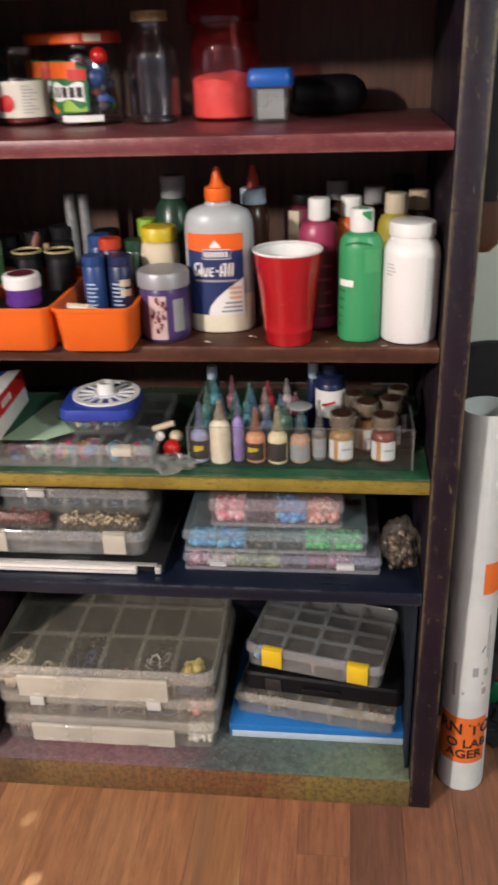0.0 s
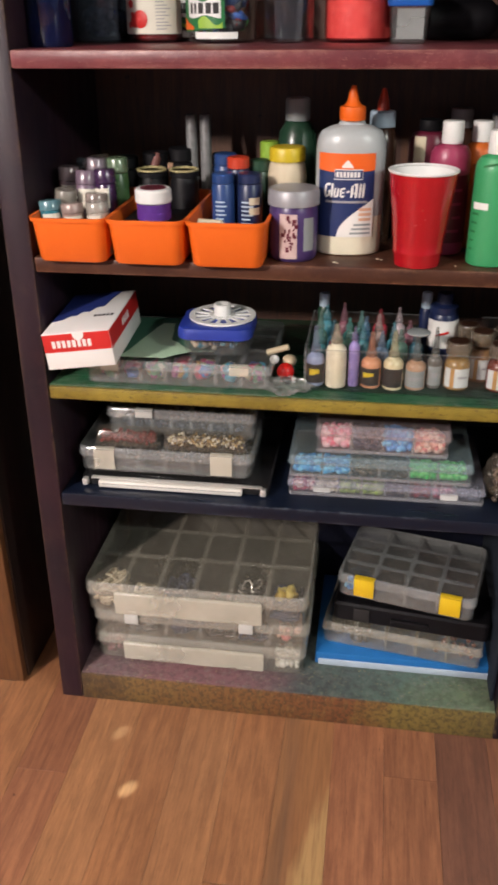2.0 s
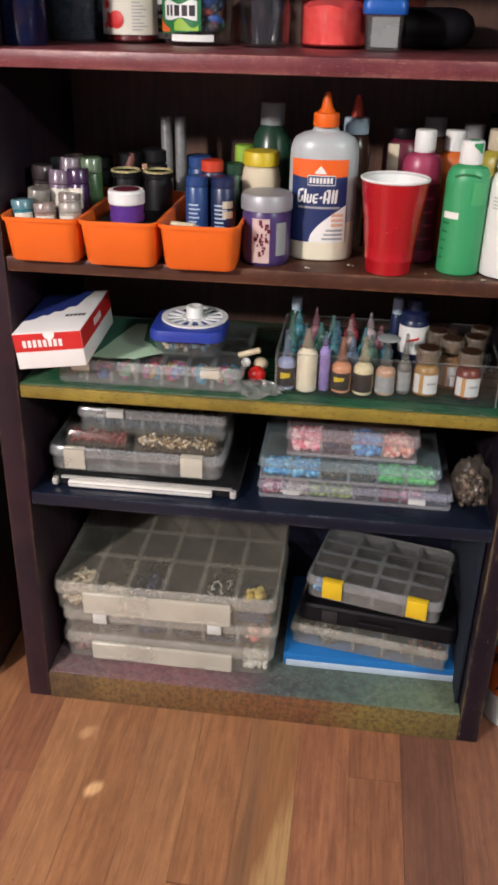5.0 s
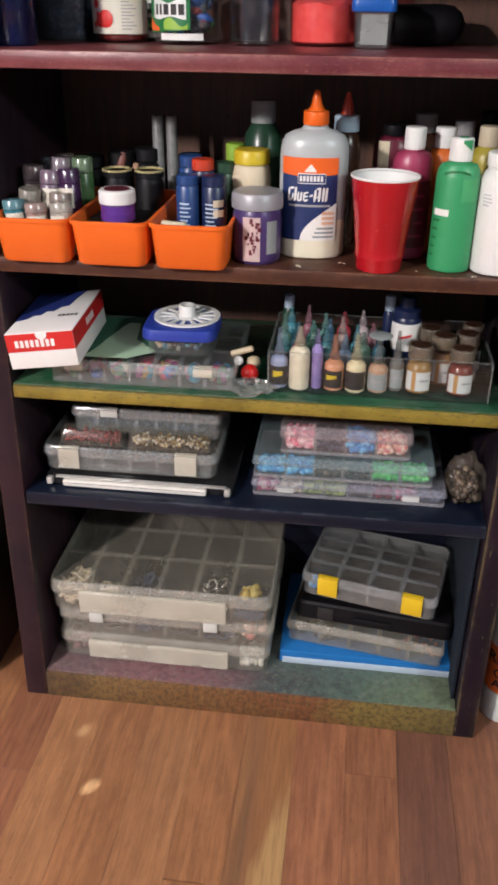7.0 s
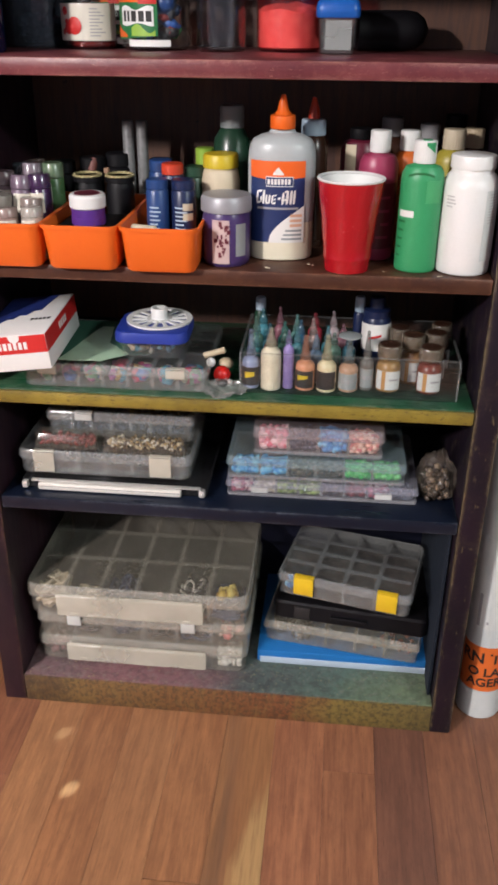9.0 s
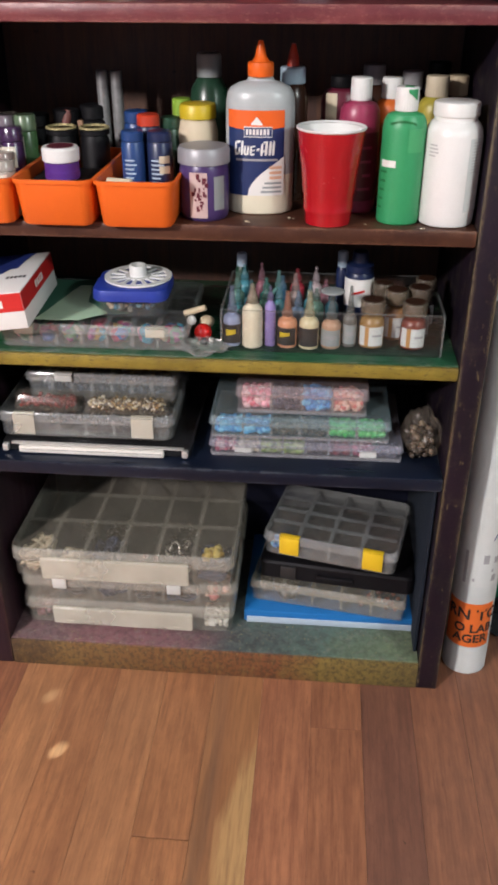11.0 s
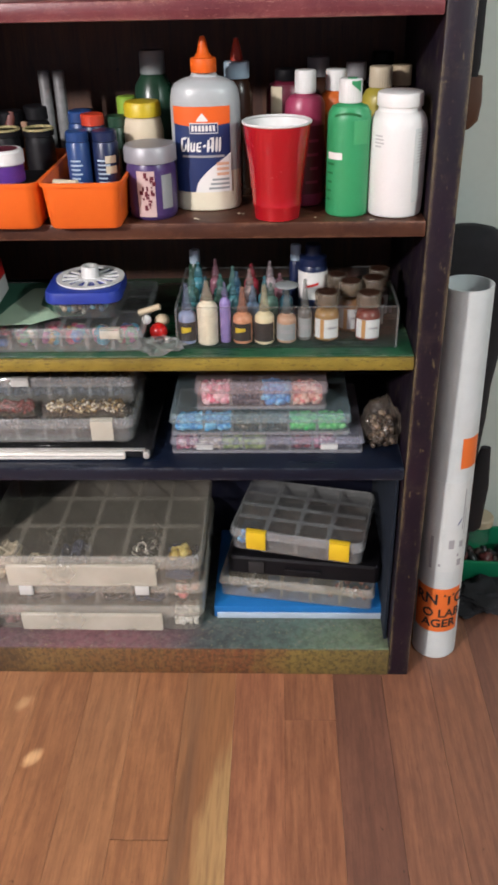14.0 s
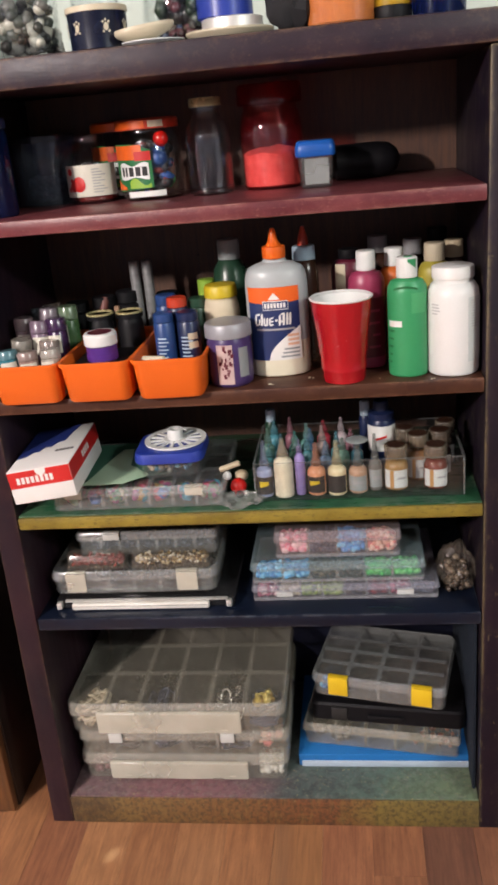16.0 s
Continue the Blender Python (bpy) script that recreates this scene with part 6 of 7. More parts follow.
# ---- navy shelf ----
def navy_shelf():
    Z = NAVY
    # flat case with a chrome rail
    b = empty_at("flat_case", at(-0.233, 0.030, Z), "flat smoky plastic case with a silver rail", "case")
    part("case", loft(bmesh.new(), [(0.318, 0.26, 0, 0.006), (0.322, 0.264, 0.002, 0.006), (0.322, 0.264, 0.016, 0.006), (0.318, 0.26, 0.018, 0.006)], cy=0.137), M["smoke"], b)
    part("rail", slab(bmesh.new(), -0.130, 0.117, -0.006, 0.0045, 0.0025, 0.0150, 0.003), M["rail_metal"], b, "bright silver front rail")
    # thin darker strip along the rail, slightly proud of its front
    part("rail_groove", slab(bmesh.new(), -0.128, 0.115, -0.0064, -0.0055, 0.0098, 0.0106), M["dim_metal"], b, smooth=False)
    part("rail_lip", slab(bmesh.new(), -0.142, 0.150, -0.003, 0.006, 0.0175, 0.0195, 0.0008), M["silver"], b)
    for x in (-0.153, 0.152):
        part("clip", slab(bmesh.new(), x - 0.005, x + 0.005, -0.005, 0.006, 0.004, 0.0165, 0.002), M["silver"], b)
    # latched box
    organizer(at(-0.252, 0.142, Z + 0.0205, 0.4), 0.300, 0.195, 0.047, 6, 2, "clear latched organizer box on a flat case", "organizer_cool", 0.013, 0.016, ((-0.102, 0.036, 0.036, "organizer_milky"), (0.098, 0.037, 0.036, "organizer_milky")))
    heap("findings_pile", at(-0.252, 0.142, Z + 0.0232, 0.4), (-0.135, 0.135, -0.06, 0.08, 0, 0.014), 150, 0.006, M["bead_dark"], "dark craft findings inside the latched box", rng, "findings")
    T = Z + 0.0205 + 0.047 + 0.0004
    for x0, x1, mat, lb, nm in ((-0.372, -0.262, "bead_red", "clear packet of dark red beads", "bead_packet"), (-0.254, -0.112, "bead_gold", "clear packet of gold and pearl beads", "bead_packet")):
        heap("bead_pile", at((x0 + x1) / 2, 0.072, T), (-(x1 - x0) / 2 + 0.006, (x1 - x0) / 2 - 0.006, -0.012, 0.014, 0.001, 0.021), 330, 0.0033, M[mat], "small beads in a clear packet", rng)
        bm = loft(bmesh.new(), [((x1 - x0), 0.036, 0, 0.006), ((x1 - x0) * 1.0, 0.038, 0.012, 0.01), ((x1 - x0) * 0.97, 0.026, 0.024, 0.008)])
        bmesh.ops.subdivide_edges(bm, edges=bm.edges[:], cuts=2, use_grid_fill=True)
        for v in bm.verts:
            v.co += 0.0022 * Vector((noise.noise(v.co * 70), noise.noise(v.co * 70 + Vector((9, 0, 0))), max(0, noise.noise(v.co * 50 + Vector((0, 9, 0))))))
            v.co.z = max(v.co.z, 0)
        solo(nm, bm, M["film"], at((x0 + x1) / 2, 0.072, T), lb, "packet")
    # upper box
    organizer(at(-0.232, 0.168, T + 0.0005), 0.258, 0.145, 0.050, 7, 2, "clear organizer box stacked under the yellow shelf", "organizer_cool", 0.012, 0.008, ((-0.062, 0.03, 0.012, "latch_pale"),))
    heap("findings_pile", at(-0.232, 0.168, T + 0.0033), (-0.115, 0.115, -0.06, 0.06, 0, 0.02), 120, 0.007, M["bead_navy"], "dark findings inside the upper box", rng, "findings")
    # right stack
    def stacked(z, cx, w, d, h, y0, cols, label, lid, latches=(), n=None, mat="organizer_lilac", heapz=0.021):
        cy = y0 + d / 2
        organizer(at(cx, cy, z, 0.3), w, d, h, n or len(cols), 2, label, mat, lid, 0.006, latches, group="stacked bead boxes")
        for i, c in enumerate(cols):
            x0 = -w / 2 + 0.009 + i * (w - 0.018) / len(cols)
            if c:
                heap("bead_pile", at(cx, cy, z + 0.0027, 0.3), (x0 - 0.001, x0 + (w - 0.018) / len(cols) + 0.001, -d / 2 + 0.007, -d / 2 + 0.042, 0, heapz), 230, 0.0068, M[c], "beads of one colour in a compartment", rng)

    stacked(Z, 0.118, 0.322, 0.205, 0.031, 0.047, ["bead_wine", "bead_pale", "bead_lime", "bead_lime", "bead_dark", "bead_red", "bead_wine", "bead_navy"], "clear bead organizer box at the bottom of a stack", 0.009, mat="organizer_lilac")
    stacked(Z + 0.0315, 0.107, 0.299, 0.20, 0.040, 0.053, ["bead_blue", "bead_blue", "bead_dark", "bead_dark", "bead_green", "bead_green"], "clear bead organizer box in the middle of a stack", 0.012, mat="organizer_aqua", heapz=0.027)
    stacked(Z + 0.072, 0.109, 0.217, 0.15, 0.050, 0.068, ["bead_pink", "bead_navy", "bead_blue", "bead_salmon"], "small clear organizer box with pink and blue beads", 0.016, mat="organizer_rose", heapz=0.04)
    for x, z, c in ((0.014, Z + 0.006, "white_matte"), (0.222, Z + 0.006, "white_matte")):
        solo("paper_slip", slab(bmesh.new(), -0.014, 0.014, -0.0004, 0.0004, 0, 0.012), M[c], at(x, 0.0525, z), "small white paper slip inside the bead box", "paper", smooth=False)
    # bag of odds and ends
    heap("shell_pieces", at(0.310, 0.085, Z), (-0.02, 0.022, -0.03, 0.026, 0.002, 0.055), 70, 0.0068, motley("shell_bits", ["5c4e3e", "7a6a58", "3a3028", "94846e", "4a3e34"]), "brown and grey shells in a plastic bag", rng, "shells")
    solo("plastic_bag", crumple(bmesh.new(), (0.03, 0.038, 0.044), 8.2, 4, 0.34), M["film"], at(0.312, 0.088, Z), "crumpled clear plastic bag of shells", "bag")


navy_shelf()


# ---- bottom shelf ----
def bottom_shelf():
    Z = BASE
    w, d = 0.408, 0.290
    cx = -0.208
    organizer(at(cx + 0.000, 0.046 + d / 2, Z, -0.3), w, d, 0.062, 6, 3, "large clear organizer box at the bottom of a stack", "organizer", 0.02, 0.02, bar=(-0.142, 0.128, 0.012, 0.052), group="large stacked organizer boxes")
    organizer(at(cx + 0.005, 0.042 + d / 2, Z + 0.0625, 0.2), w, d, 0.058, 6, 3, "large clear organizer box in the middle of a stack", "organizer", 0.018, 0.016, ((-0.128, 0.026, 0.022, "latch_pale"), (0.088, 0.026, 0.022, "latch_pale")), group="large stacked organizer boxes")
    organizer(at(cx, 0.030 + d / 2, Z + 0.125, 0), w + 0.006, d, 0.066, 6, 3, "large clear organizer box on top of a stack", "organizer", 0.022, 0.02, bar=(-0.147, 0.126, 0.008, 0.056), group="large stacked organizer boxes")
    base = (cx, 0.030 + d / 2, Z + 0.1278)
    cell = (w - 0.01) / 6
    top_y = -d / 2 + 0.014
    for i, n, r, c, zz, lb in ((0, 30, 0.0034, "cord_cream", 0.050, "tangle of cream cords in a box compartment"), (1, 18, 0.0034, "cord_cream", 0.018, "low coil of cream cords in a box compartment"), (2, 40, 0.0036, "cord_navy", 0.046, "coiled navy cord in a box compartment"), (4, 36, 0.0034, "cord_dark", 0.042, "dark cords in a box compartment"), (4, 8, 0.0022, "cord_silver", 0.052, "silver chains over dark cords"), (5, 36, 0.0036, "cord_navy", 0.032, "navy cords under yellow charms")):
        x0 = -w / 2 + 0.005 + i * cell
        tangle(at(*base), (x0 + 0.008, x0 + cell - 0.008, top_y, top_y + 0.066, 0.001, zz), n, r, M[c], lb, rng)
    x0 = -w / 2 + 0.005 + 5 * cell
    heap("yellow_charms", at(*base), (x0 + 0.012, x0 + cell - 0.016, top_y + 0.012, top_y + 0.05, 0.032, 0.054), 11, 0.009, M["bead_yellow"], "shiny yellow charms lying on navy cords", rng, "charms")
    for i, j, n, r, c, zz in ((3, 0, 8, 0.006, "bead_dusky", 0.01), (1, 1, 10, 0.007, "bead_dark", 0.012), (2, 1, 12, 0.008, "bead_dark", 0.014), (4, 1, 12, 0.007, "bead_dark", 0.014)):
        x0 = -w / 2 + 0.005 + i * cell
        y0 = -d / 2 + 0.014 + j * 0.091
        heap("findings_pile", at(*base), (x0 + 0.007, x0 + cell - 0.007, y0, y0 + 0.076, 0, zz), n, r, M[c], "jewellery findings in a box compartment", rng, "findings")
    middle = at(cx + 0.005, 0.042 + d / 2, Z + 0.0653)
    for i, n, c in ((1, 12, "cord_dark"), (2, 26, "cord_navy"), (4, 18, "cord_navy"), (3, 8, "cord_dark")):
        x0 = -w / 2 + 0.008 + i * cell
        tangle(middle, (x0 + 0.006, x0 + cell - 0.006, -d / 2 + 0.014, -d / 2 + 0.08, 0.001, 0.028), n, 0.0034, M[c], "dark cords in a compartment of the middle box", rng)
    heap("findings_pile", middle, (-w / 2 + 0.008 + 5 * cell + 0.006, w / 2 - 0.014, -d / 2 + 0.014, -d / 2 + 0.08, 0.001, 0.038), 34, 0.0075, M["bead_salmon"], "peach and pink beads in a corner of the middle box", rng, "findings")
    lowest = at(cx, 0.046 + d / 2, Z + 0.0028)
    heap("findings_pile", lowest, (0.142, 0.192, -d / 2 + 0.010, -d / 2 + 0.07, 0, 0.022), 90, 0.0068, M["bead_pearl"], "white pearls in a box corner", rng, "pearls")
    heap("findings_pile", lowest, (-0.196, -0.15, -d / 2 + 0.012, -d / 2 + 0.09, 0, 0.036), 150, 0.006, M["bead_dusky"], "dusky pink beads in a box corner", rng, "findings")
    # blue case
    b = empty_at("flat_case", at(0.178, 0.086, Z, 0), "flat bright blue case with pale edge", "case")
    part("shell", slab(bmesh.new(), -0.166, 0.163, 0.0, 0.25, 0.0012, 0.029, 0.003), M["blue_case"], b)
    part("edge", slab(bmesh.new(), -0.160, 0.163, -0.0025, 0.002, 0.001, 0.0145, 0.001), M["case_edge"], b, "pale blue edge strip")
    # skewed clear box
    organizer(at(0.184, 0.190, Z + 0.0305, -8.5), 0.298, 0.20, 0.050, 5, 2, "clear organizer box lying askew on a blue case", "organizer", 0.013, 0.006, ((0.075, 0.036, 0.012, "divider"),))
    heap("findings_pile", at(0.184, 0.190, Z + 0.0335, -8.5), (-0.140, -0.06, -0.094, 0.0, 0, 0.034), 80, 0.009, M["bead_dark"], "dark metal findings in the askew box", rng, "findings")
    heap("findings_pile", at(0.184, 0.190, Z + 0.0335, -8.5), (0.06, 0.138, -0.09, 0.0, 0, 0.01), 14, 0.006, M["bead_dusky"], "dusky beads in the askew box", rng, "findings")
    # black case
    b = empty_at("tool_case", at(0.196, 0.205, Z + 0.081, -7), "black plastic tool case with a handle slot", "case")
    part("shell", loft(bmesh.new(), [(0.282, 0.19, 0, 0.01), (0.29, 0.198, 0.004, 0.012), (0.29, 0.198, 0.036, 0.012), (0.282, 0.19, 0.04, 0.01)]), M["black"], b)
    part("handle", slab(bmesh.new(), -0.035, 0.035, -0.106, -0.0995, 0.014, 0.024, 0.002), M["black"], b)
    part("latch", slab(bmesh.new(), -0.105, -0.075, -0.103, -0.0985, 0.008, 0.034, 0.001), M["ink"], b)
    # yellow latched box
    organizer(at(0.1865, 0.166, Z + 0.1515, -12.5), 0.250, 0.178, 0.050, 4, 4, "clear organizer box with two yellow latches", "organizer_cool", 0.014, 0.014, ((-0.073, 0.037, 0.037, "yellow"), (0.082, 0.037, 0.037, "yellow")))
    heap("findings_pile", at(0.1865, 0.166, Z + 0.1545, -12.5), (-0.115, -0.07, -0.08, -0.04, 0, 0.018), 20, 0.006, M["bead_blue"], "blue beads in a box corner", rng, "findings")
    # blue board on edge
    solo("blue_board", slab(bmesh.new(), 0.334, 0.3395, 0.03, 0.335, BASE, 0.43, 0.001), plain("teal_blue_board", (0.003, 0.010, 0.022), 0.8), Matrix(), "thin dark blue board standing against the side", "board")


bottom_shelf()


# ---- on top of the bookcase ----
def top_things():
    Z = TOP_Z
    turned("glass_jar", at(-0.288, 0.075, Z), "clear glass jar of pale stones", "jar", [
        ("glass", hollow([(0.04, 0), (0.044, 0.005), (0.045, 0.09), (0.036, 0.1)], 0.0022), "glass")])
    heap("pale_stones", at(-0.288, 0.075, Z), (-0.039, 0.039, -0.039, 0.039, 0.004, 0.085), 120, 0.0105, M["bead_stone"], "pale stones and shells in a glass jar", rng, "stones")
    b = turned("mug", at(-0.187, 0.075, Z), "dark navy mug with small cream turtle shapes", "mug", [
        ("body", hollow([(0.037, 0), (0.041, 0.004), (0.042, 0.056), (0.0425, 0.058)], 0.003), "navy_dark"),
        ("rim", [(0.0426, 0.0505), (0.0436, 0.051), (0.0436, 0.058), (0.0426, 0.0585)], "cream")])
    for a in (-28, 30, -75, 76):
        bm = bmesh.new()
        for dx, dz, rx, rz in ((0, 0, 0.0042, 0.006), (-0.004, 0.006, 0.002, 0.002), (0.004, 0.006, 0.002, 0.002), (-0.004, -0.006, 0.002, 0.002), (0.004, -0.006, 0.002, 0.002), (0, 0.0085, 0.0015, 0.002)):
            ball(bm, (dx, 0, dz), 1.0, 1, (rx, 0.0007, rz))
        bmesh.ops.transform(bm, matrix=Matrix.Rotation(radians(a), 4, "Z") @ Matrix.Translation((0, -0.0422, 0.03)), verts=bm.verts[:])
        part("turtle_print", bm, M["cream"], b)
    turned("drinking_glass", at(-0.187, 0.075, Z + 0.0035), "plain clear drinking glass standing in the mug", "glass", [("glass", hollow([(0.03, 0), (0.032, 0.004), (0.036, 0.12)], 0.002), "glass")])
    # round jar of coloured pieces
    turned("glass_bowl", at(-0.075, 0.135, Z), "round glass bowl of coloured pieces", "bowl", [
        ("glass", hollow([(0.03, 0), (0.045, 0.008), (0.058, 0.04), (0.055, 0.075), (0.04, 0.1)], 0.002), "glass")])
    heap("coloured_pieces", at(-0.075, 0.135, Z), (-0.036, 0.036, -0.036, 0.036, 0.006, 0.08), 90, 0.011, motley("bowl_pieces", ["5a1f28", "1f3a26", "283a5a", "5a1828", "6a5a50", "1a1a20"]), "red, green and blue pieces in the bowl", rng, "pieces")
    bm = bmesh.new()
    bmesh.ops.create_uvsphere(bm, u_segments=24, v_segments=14, radius=1.0)
    for v in bm.verts:
        x, y, z = v.co
        v.co = Vector((x * 0.042, y * 0.026, (0.018 + 0.005 * x + 0.016 * z if z < 0.2 else 0.021 + 0.005 * x - 0.012 * (z - 0.2))))
    lowest = min(v.co.z for v in bm.verts)
    for v in bm.verts:
        v.co.z -= lowest
    solo("sea_shell", bm, M["cream"], at(-0.115, 0.045, Z + 0.0066, 12), "smooth cream sea shell lying open", "shell")
    solo("saucer", lathe(bmesh.new(), [(0.03, 0), (0.036, 0.001), (0.044, 0.005), (0.044, 0.0064), (0.02, 0.0064)], seg=36), M["white"], at(-0.105, 0.052, Z), "small white saucer under the shell", "saucer")
    # blue cup on a plate
    solo("plate", lathe(bmesh.new(), [(0.048, 0), (0.056, 0.002), (0.062, 0.009), (0.062, 0.0115), (0.055, 0.0105), (0.02, 0.0095)], seg=44), M["cream"], at(0.0, 0.075, Z), "round cream plate under a blue cup", "plate")
    solo("coaster", lathe(bmesh.new(), [(0.041, 0), (0.043, 0.001), (0.043, 0.014), (0.04, 0.0155)], seg=40), M["silver"], at(0.004, 0.078, Z + 0.0118), "silver metal coaster on a cream plate", "coaster")
    b = turned("ceramic_cup", at(-0.008, 0.105, Z + 0.0275), "cobalt blue cup with a white mark", "cup", [("body", hollow([(0.036, 0), (0.038, 0.003), (0.043, 0.09)], 0.003), "blue_lid")])
    part("round_mark", lathe(bmesh.new(), [(0.01, 0), (0.01, 0.001)], seg=20), M["white"], b).matrix_local = Matrix.Translation((-0.004, -0.0395, 0.045)) @ Matrix.Rotation(radians(90), 4, "X")
    # dark pouch, orange jar, yellow tin, dark glass
    solo("black_pouch", crumple(bmesh.new(), (0.034, 0.03, 0.05), 4.4, 3, 0.3), M["black_soft"], at(0.088, 0.085, Z), "soft black cloth pouch beside an orange jar", "pouch")
    turned("glass_jar", at(0.154, 0.085, Z), "glass jar of orange grains", "jar", [("glass", hollow([(0.046, 0), (0.050, 0.004), (0.051, 0.11)], 0.0022), "glass")])
    bm = lathe(bmesh.new(), [(0.044, 0.003)] + [(0.0475, 0.006 + 0.006 * k) for k in range(16)] + [(0.02, 0.1)], seg=60)
    for v in bm.verts:
        k = 1 + 0.028 * noise.noise(v.co * 260)
        v.co.x, v.co.y = v.co.x * min(k, 1.005), v.co.y * min(k, 1.005)
    solo("orange_grains", bm, plain("orange_grains", (0.90, 0.30, 0.06), 0.6, c2=(0.62, 0.12, 0.015), scale=150, bump=0.8), at(0.154, 0.085, Z), "bright orange grains filling a glass jar", "grains", kind="stuff")
    turned("spice_tin", at(0.224, 0.085, Z), "small yellow tin with a black base", "tin", [("base", [(0.026, 0), (0.027, 0.002), (0.027, 0.02), (0.0268, 0.0205)], "black"), ("body", [(0.0266, 0.021), (0.0268, 0.022), (0.0268, 0.09), (0.025, 0.092)], "amber")])
    turned("drinking_glass", at(0.287, 0.08, Z), "dark blue ribbed drinking glass", "glass", [("body", hollow([(0.034, 0), (0.036, 0.004), (0.039, 0.1)], 0.003, 0.006), "glass_blue")])


top_things()


# ---- beside the bookcase ----
def beside():
    # mailing tube
    r, L = 0.0402, 0.740
    lean = at(0.4415, 0.0845, 0.0, 0, -0.6, -0.9)
    b = empty_at("mailing_tube", lean, "long white cardboard mailing tube standing on end", "mailing tube")
    part("tube", lathe(bmesh.new(), [(r * 0.98, 0), (r, 0.001), (r, L), (r - 0.0025, L), (r - 0.0025, 0.01)], seg=56), M["tube_card"], b, "scuffed white tube wall")
    part("end_collar", wrap(bmesh.new(), r + 0.0002, -175, 175, 0.002, 0.062, n=40, t=0.0004), M["tube_label"], b)
    st = part("sticker", wrap(bmesh.new(), r + 0.0004, -80, 52, 0.068, 0.170, n=28), M["orange_sticker"], b, "orange printed sticker")
    for text, z, size, a in (("RN TO", 0.134, 0.0335, -2), ("O LAB", 0.104, 0.0265, 2), ("AGER", 0.080, 0.0265, -4)):
        bm = letters(text, size)
        for v in bm.verts:
            ang = v.co.x / (r + 0.001) + radians(a)
            rad = r + 0.0012 + v.co.z
            v.co = Vector((rad * math.sin(ang), -rad * math.cos(ang), z + v.co.y))
        part("lettering", bm, M["ink"], st, smooth=False)
    part("sticker", wrap(bmesh.new(), r + 0.0004, 12, 62, 0.428, 0.486, n=12), M["orange_sticker"], b, "small orange sticker")
    lab = part("address_label", wrap(bmesh.new(), r + 0.0003, -55, 58, 0.21, 0.40, n=22), M["tube_label"], b, "white shipping label with printed blocks")
    bm = bmesh.new()
    for a0, a1, z0, z1 in ((34, 37, 0.30, 0.385), (41, 43, 0.29, 0.345), (2, 16, 0.262, 0.281), (26, 31, 0.243, 0.249), (-44, -36, 0.215, 0.285), (-20, -14, 0.222, 0.228), (28, 40, 0.222, 0.236), (30, 42, 0.262, 0.276)):
        wrap(bm, r + 0.001, a0, a1, z0, z1, n=3, t=0.0002)
    part("print_bar", bm, M["grey_print"], lab)
    bm = wrap(bmesh.new(), r + 0.001, 20, 30, 0.312, 0.326, n=4, t=0.0002, top=lambda f: 0.314 + 0.012 * f, low=lambda f: 0.310 + 0.012 * f)
    part("pen_mark", bm, M["box_blue"], lab)
    # soft black case leaning at the wall
    bm = bmesh.new()
    rows = [(0.130, 0.10, 0.0, 0.03), (0.150, 0.12, 0.10, 0.035), (0.160, 0.12, 0.22, 0.04), (0.140, 0.11, 0.34, 0.04), (0.150, 0.11, 0.48, 0.045), (0.190, 0.11, 0.62, 0.05), (0.195, 0.10, 0.70, 0.05), (0.165, 0.08, 0.745, 0.04), (0.10, 0.05, 0.768, 0.025), (0.04, 0.02, 0.775, 0.01)]
    loop_faces(bm, [rr_ring(w, d, z, q, 0.01 * (z / 0.7), 0, 6) for w, d, z, q in rows])
    bmesh.ops.subdivide_edges(bm, edges=bm.edges[:], cuts=1, use_grid_fill=True)
    for v in bm.verts:
        v.co += 0.006 * Vector((noise.noise(v.co * 12), noise.noise(v.co * 12 + Vector((5, 0, 0))), 0))
    b = empty_at("soft_case", at(0.452, 0.285, 0.0, 0), "black soft instrument case standing at the wall", "case")
    part("bag", bm, M["black_soft"], b, "black padded cloth")
    bm = lathe(bmesh.new(), [(0.012, 0), (0.016, 0.01), (0.014, 0.11), (0.006, 0.2)], seg=14, sx=1.6)
    part("strap", bm, M["black_soft"], b).matrix_local = pose(0.066, -0.05, 0.17, 4, 3, 0)
    # green tray with things
    b = empty_at("floor_tray", at(0.592, 0.325, 0.0, -4), "green plastic tray on the floor beside a case", "tray")
    part("tray", loft(bmesh.new(), [(0.17, 0.11, 0, 0.015), (0.175, 0.115, 0.004, 0.016), (0.19, 0.128, 0.055, 0.018), (0.196, 0.134, 0.057, 0.02), (0.196, 0.134, 0.063, 0.02), (0.184, 0.122, 0.063, 0.016), (0.17, 0.11, 0.005, 0.014)], 5), plain("green_tray", (0.012, 0.25, 0.11), 0.4), b)
    heap("tray_clutter", at(0.592, 0.325, 0.0, -4), (-0.07, 0.07, -0.04, 0.04, 0.006, 0.06), 40, 0.013, motley("tray_bits", ["20242a", "3a2a28", "14181c", "5a2020"]), "dark clutter in the green tray", rng, "clutter")
    turned("small_jar", at(0.572, 0.345, 0.064), "round jar with a grey-brown metal lid in the tray", "jar", [("glass", hollow([(0.024, 0), (0.026, 0.003), (0.026, 0.042)], 0.002), "glass"), ("lid", [(0.026, 0.0425), (0.029, 0.043), (0.029, 0.058), (0.026, 0.061)], "tan_cap")])
    solo("dark_cloth", crumple(bmesh.new(), (0.075, 0.05, 0.017), 6.3, 4, 0.5), M["black_soft"], at(0.555, 0.212, 0.0), "crumpled dark cloth on the floorboards", "cloth")
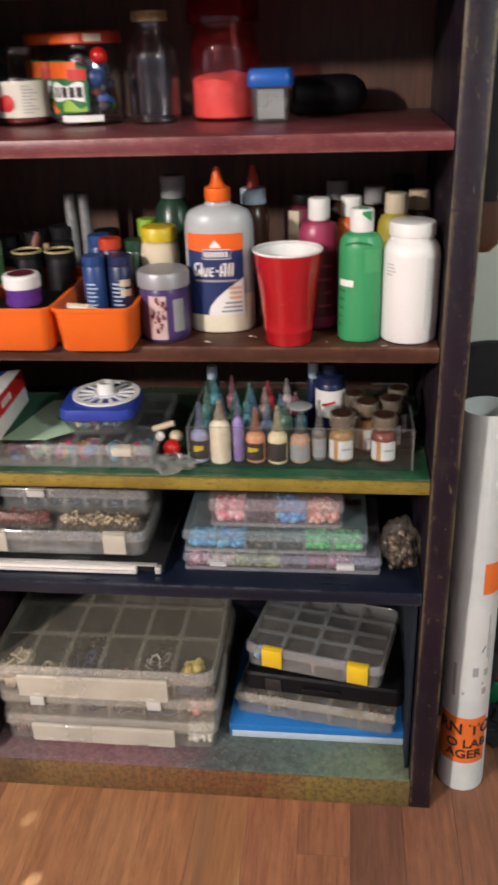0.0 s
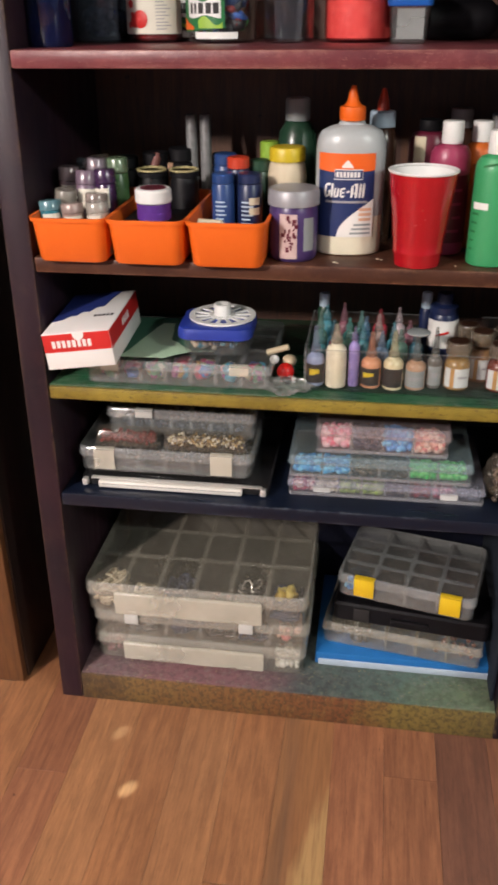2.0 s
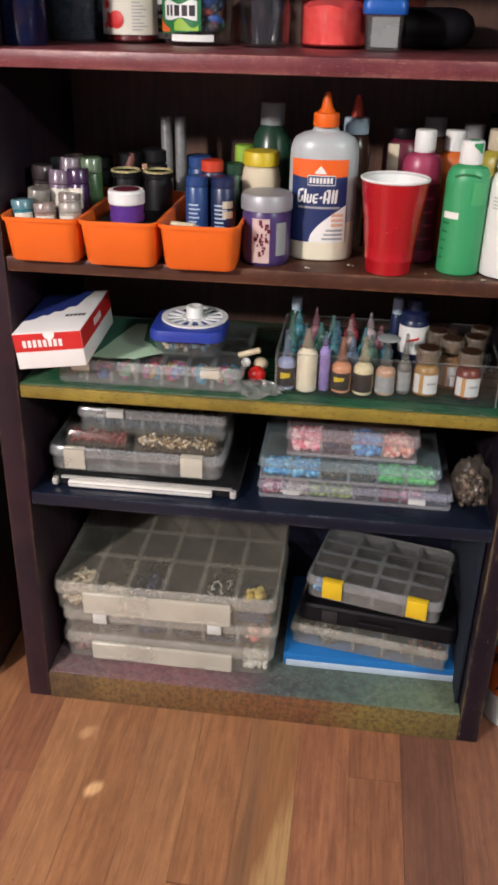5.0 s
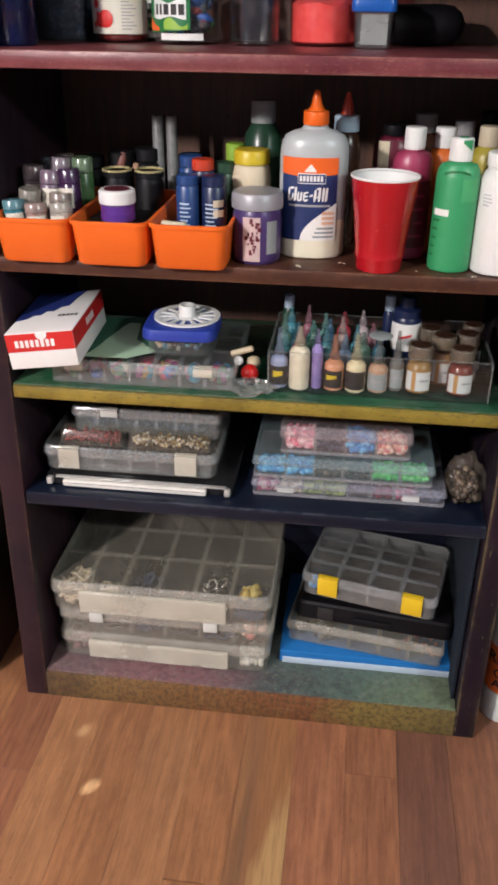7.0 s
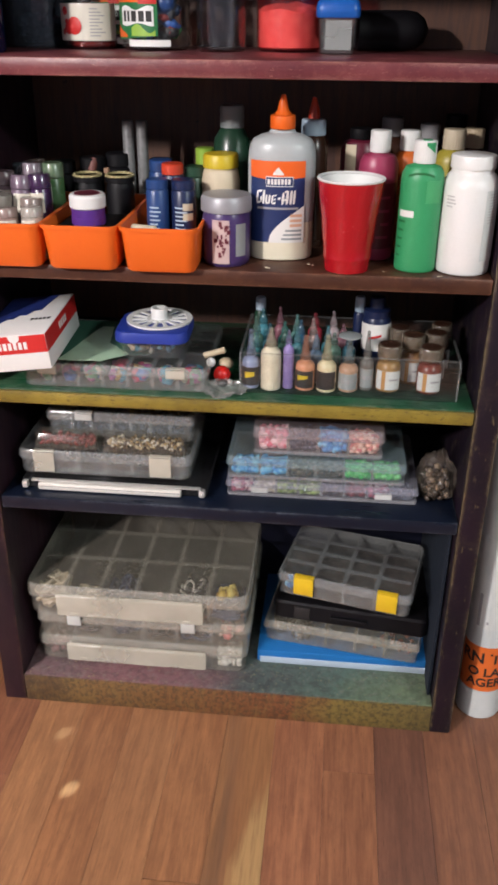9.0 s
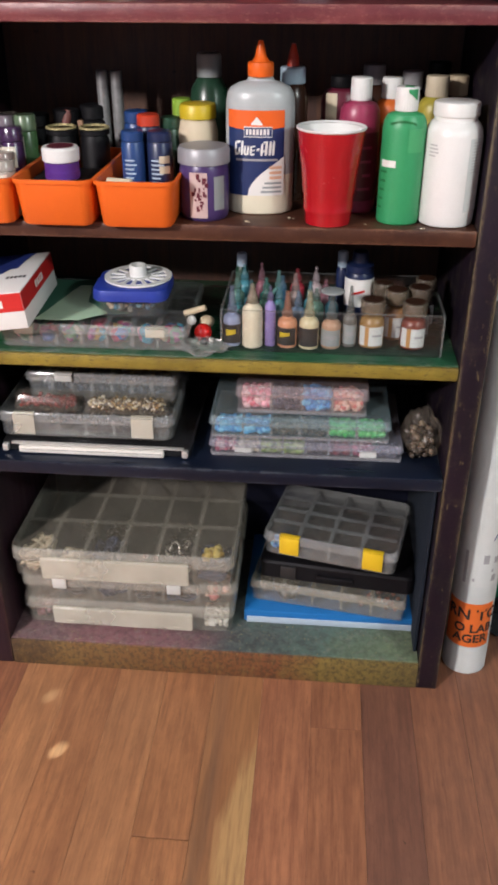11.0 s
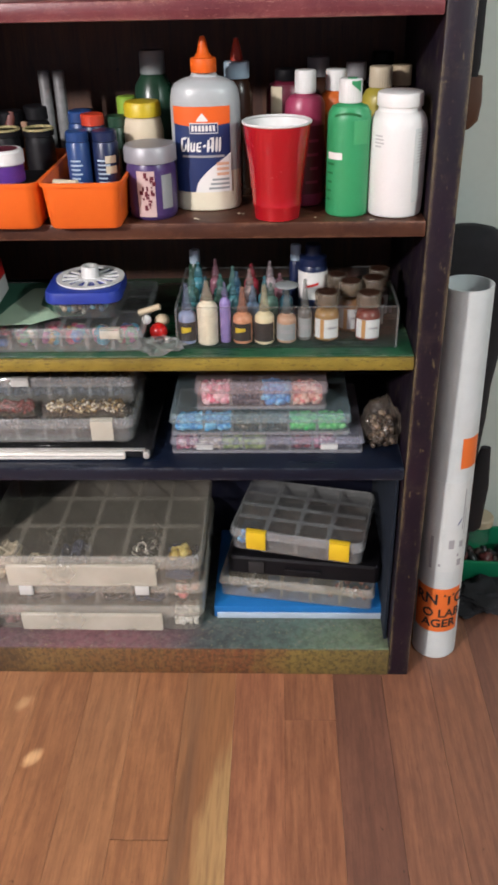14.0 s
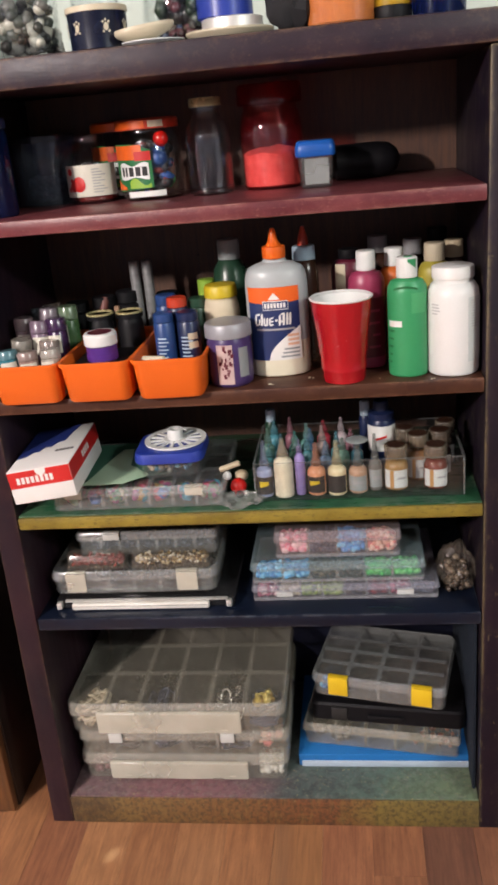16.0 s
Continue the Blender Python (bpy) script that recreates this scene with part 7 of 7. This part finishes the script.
    # strap hung from the side
    b = empty_at("hanging_sheath", at(0.415, 0.21, 0.945), "dark hanging sheath with a brown leather end", "sheath")
    part("sheath", loft(bmesh.new(), [(0.05, 0.03, 0.07, 0.012), (0.056, 0.034, 0.09, 0.014), (0.05, 0.034, 0.37, 0.014), (0.04, 0.028, 0.375, 0.012)], cx=-0.006), M["black_soft"], b)
    bm = loft(bmesh.new(), [(0.03, 0.02, 0.0, 0.009), (0.054, 0.03, 0.012, 0.013), (0.06, 0.034, 0.04, 0.015), (0.054, 0.034, 0.075, 0.014)], 5)
    part("leather_end", bm, plain("brown_leather", (0.09, 0.038, 0.018), 0.6), b, "worn brown leather end")
    part("hook", slab(bmesh.new(), -0.031, 0.0, -0.003, 0.003, 0.355, 0.362, 0.001), M["silver"], b)
    # the cabinet next to the bookcase
    b = empty_at("side_cabinet", at(-0.775, 0.02, 0.0), "brown wooden cabinet standing beside the bookcase", "cabinet")
    # the carcass is near black to stand for the shaded gap
    part("carcass", slab(bmesh.new(), -0.225, 0.222, 0.021, 0.36, 0.0, 1.7, 0.003), M["gap_shade_wood"], b, "carcass coloured dark for the shade in the gap")
    part("door", slab(bmesh.new(), -0.222, 0.219, 0.0, 0.0205, 0.004, 1.68, 0.003), M["cab_wood"], b, "reddish brown wooden front")
    part("plinth", slab(bmesh.new(), -0.2, 0.2, 0.004, 0.0202, 0.0, 0.0035), M["gap_shade_wood"], b)


beside()


# ---- the floor, board by board ----
def floor():
    f = solo("floor", slab(bmesh.new(), -4.05, 3.05, -5.55, WALL_Y + 0.05, -0.03, -0.0035), M["joint"], Matrix(), "old varnished hardwood strip floor in mixed reddish browns", "floor", kind="structure", smooth=False)
    W, X0 = 0.0912, 0.148
    meshes = {}

    def board(x0, y0, y1, mat):
        length = round(y1 - y0, 2)
        key = (length, mat)
        if key not in meshes:
            bm = bmesh.new()
            g = 0.00022
            ring = lambda k, z: [(k, k, z), (W - k, k, z), (W - k, length - k, z), (k, length - k, z)]
            loop_faces(bm, [ring(g, -0.0034), ring(g, -0.00015), ring(g + 0.00015, 0.0)])
            meshes[key] = meshed("board", bm, M[mat], smooth=False)
        ob = new("board", meshes[key])
        ob.location = (x0, y0, 0)
        ob.parent = f

    known = {-6: "wood_red", -5: "wood_tan", -4: "wood_orange", -3: "wood_tan", -2: "wood_orange", -1: "wood_sap", 0: "wood_red", 1: "wood_red", 2: "wood_dark", 3: "wood_deep", 4: "wood_deep", 5: "wood_dark"}
    # column k starts at X0 + (k - 1) * W
    cuts = {-2: -0.348, -6: -0.18, 1: -0.11}
    r = random.Random(3)
    for k in range(-26, 26):
        x0 = X0 + (k - 1) * W
        if x0 < -2.36 or x0 > 2.3:
            continue
        cut = cuts.get(k, r.choice((-0.9, -0.62, -1.1, 0.2)) if -7 < k < 7 else r.uniform(-1.0, 0.2))
        ys = [cut]
        while ys[0] > -3.2:
            ys.insert(0, round(ys[0] - r.choice((0.8, 1.1, 1.4)), 2))
        ys[0] = max(ys[0], -3.2)
        ys.append(WALL_Y + 0.04)
        for y0, y1 in zip(ys, ys[1:]):
            if y1 - y0 < 0.02:
                continue
            mat = known.get(k) if y1 > -0.6 and k in known else r.choice(("wood_red", "wood_orange", "wood_tan", "wood_dark", "wood_orange", "wood_red"))
            board(x0, y0, y1, mat)

    # the boards of the rest of the room, past the near ones
    vs, fs, slots = [], [], []
    kinds = ("wood_red", "wood_orange", "wood_tan", "wood_dark")
    for k in range(-46, 33):
        xa, xb = max(-4.0, X0 + (k - 1) * W + 0.0002), min(3.0, X0 + k * W - 0.0002)
        if xb - xa < 0.01:
            continue
        near = -2.36 <= X0 + (k - 1) * W <= 2.3 and -26 <= k < 26
        y = -5.5
        end = -3.2 if near else WALL_Y
        while y < end - 0.02:
            y1 = min(end, y + r.choice((0.8, 1.1, 1.4, 1.7)))
            n = len(vs)
            vs += [(xa, y + 0.0002, -0.0034), (xb, y + 0.0002, -0.0034), (xb, y1 - 0.0002, -0.0034), (xa, y1 - 0.0002, -0.0034), (xa, y + 0.0002, 0), (xb, y + 0.0002, 0), (xb, y1 - 0.0002, 0), (xa, y1 - 0.0002, 0)]
            fs += [tuple(n + i for i in q) for q in ((4, 5, 6, 7), (0, 1, 5, 4), (1, 2, 6, 5), (2, 3, 7, 6), (3, 0, 4, 7))]
            slots += [r.randrange(4)] * 5
            y = y1
    me = bpy.data.meshes.new("board_field")
    me.from_pydata(vs, [], fs)
    for q in kinds:
        me.materials.append(M[q])
    me.polygons.foreach_set("material_index", slots)
    field = new("board_field", me)
    field.parent = f
    tagged(field, kind="stuff")


floor()
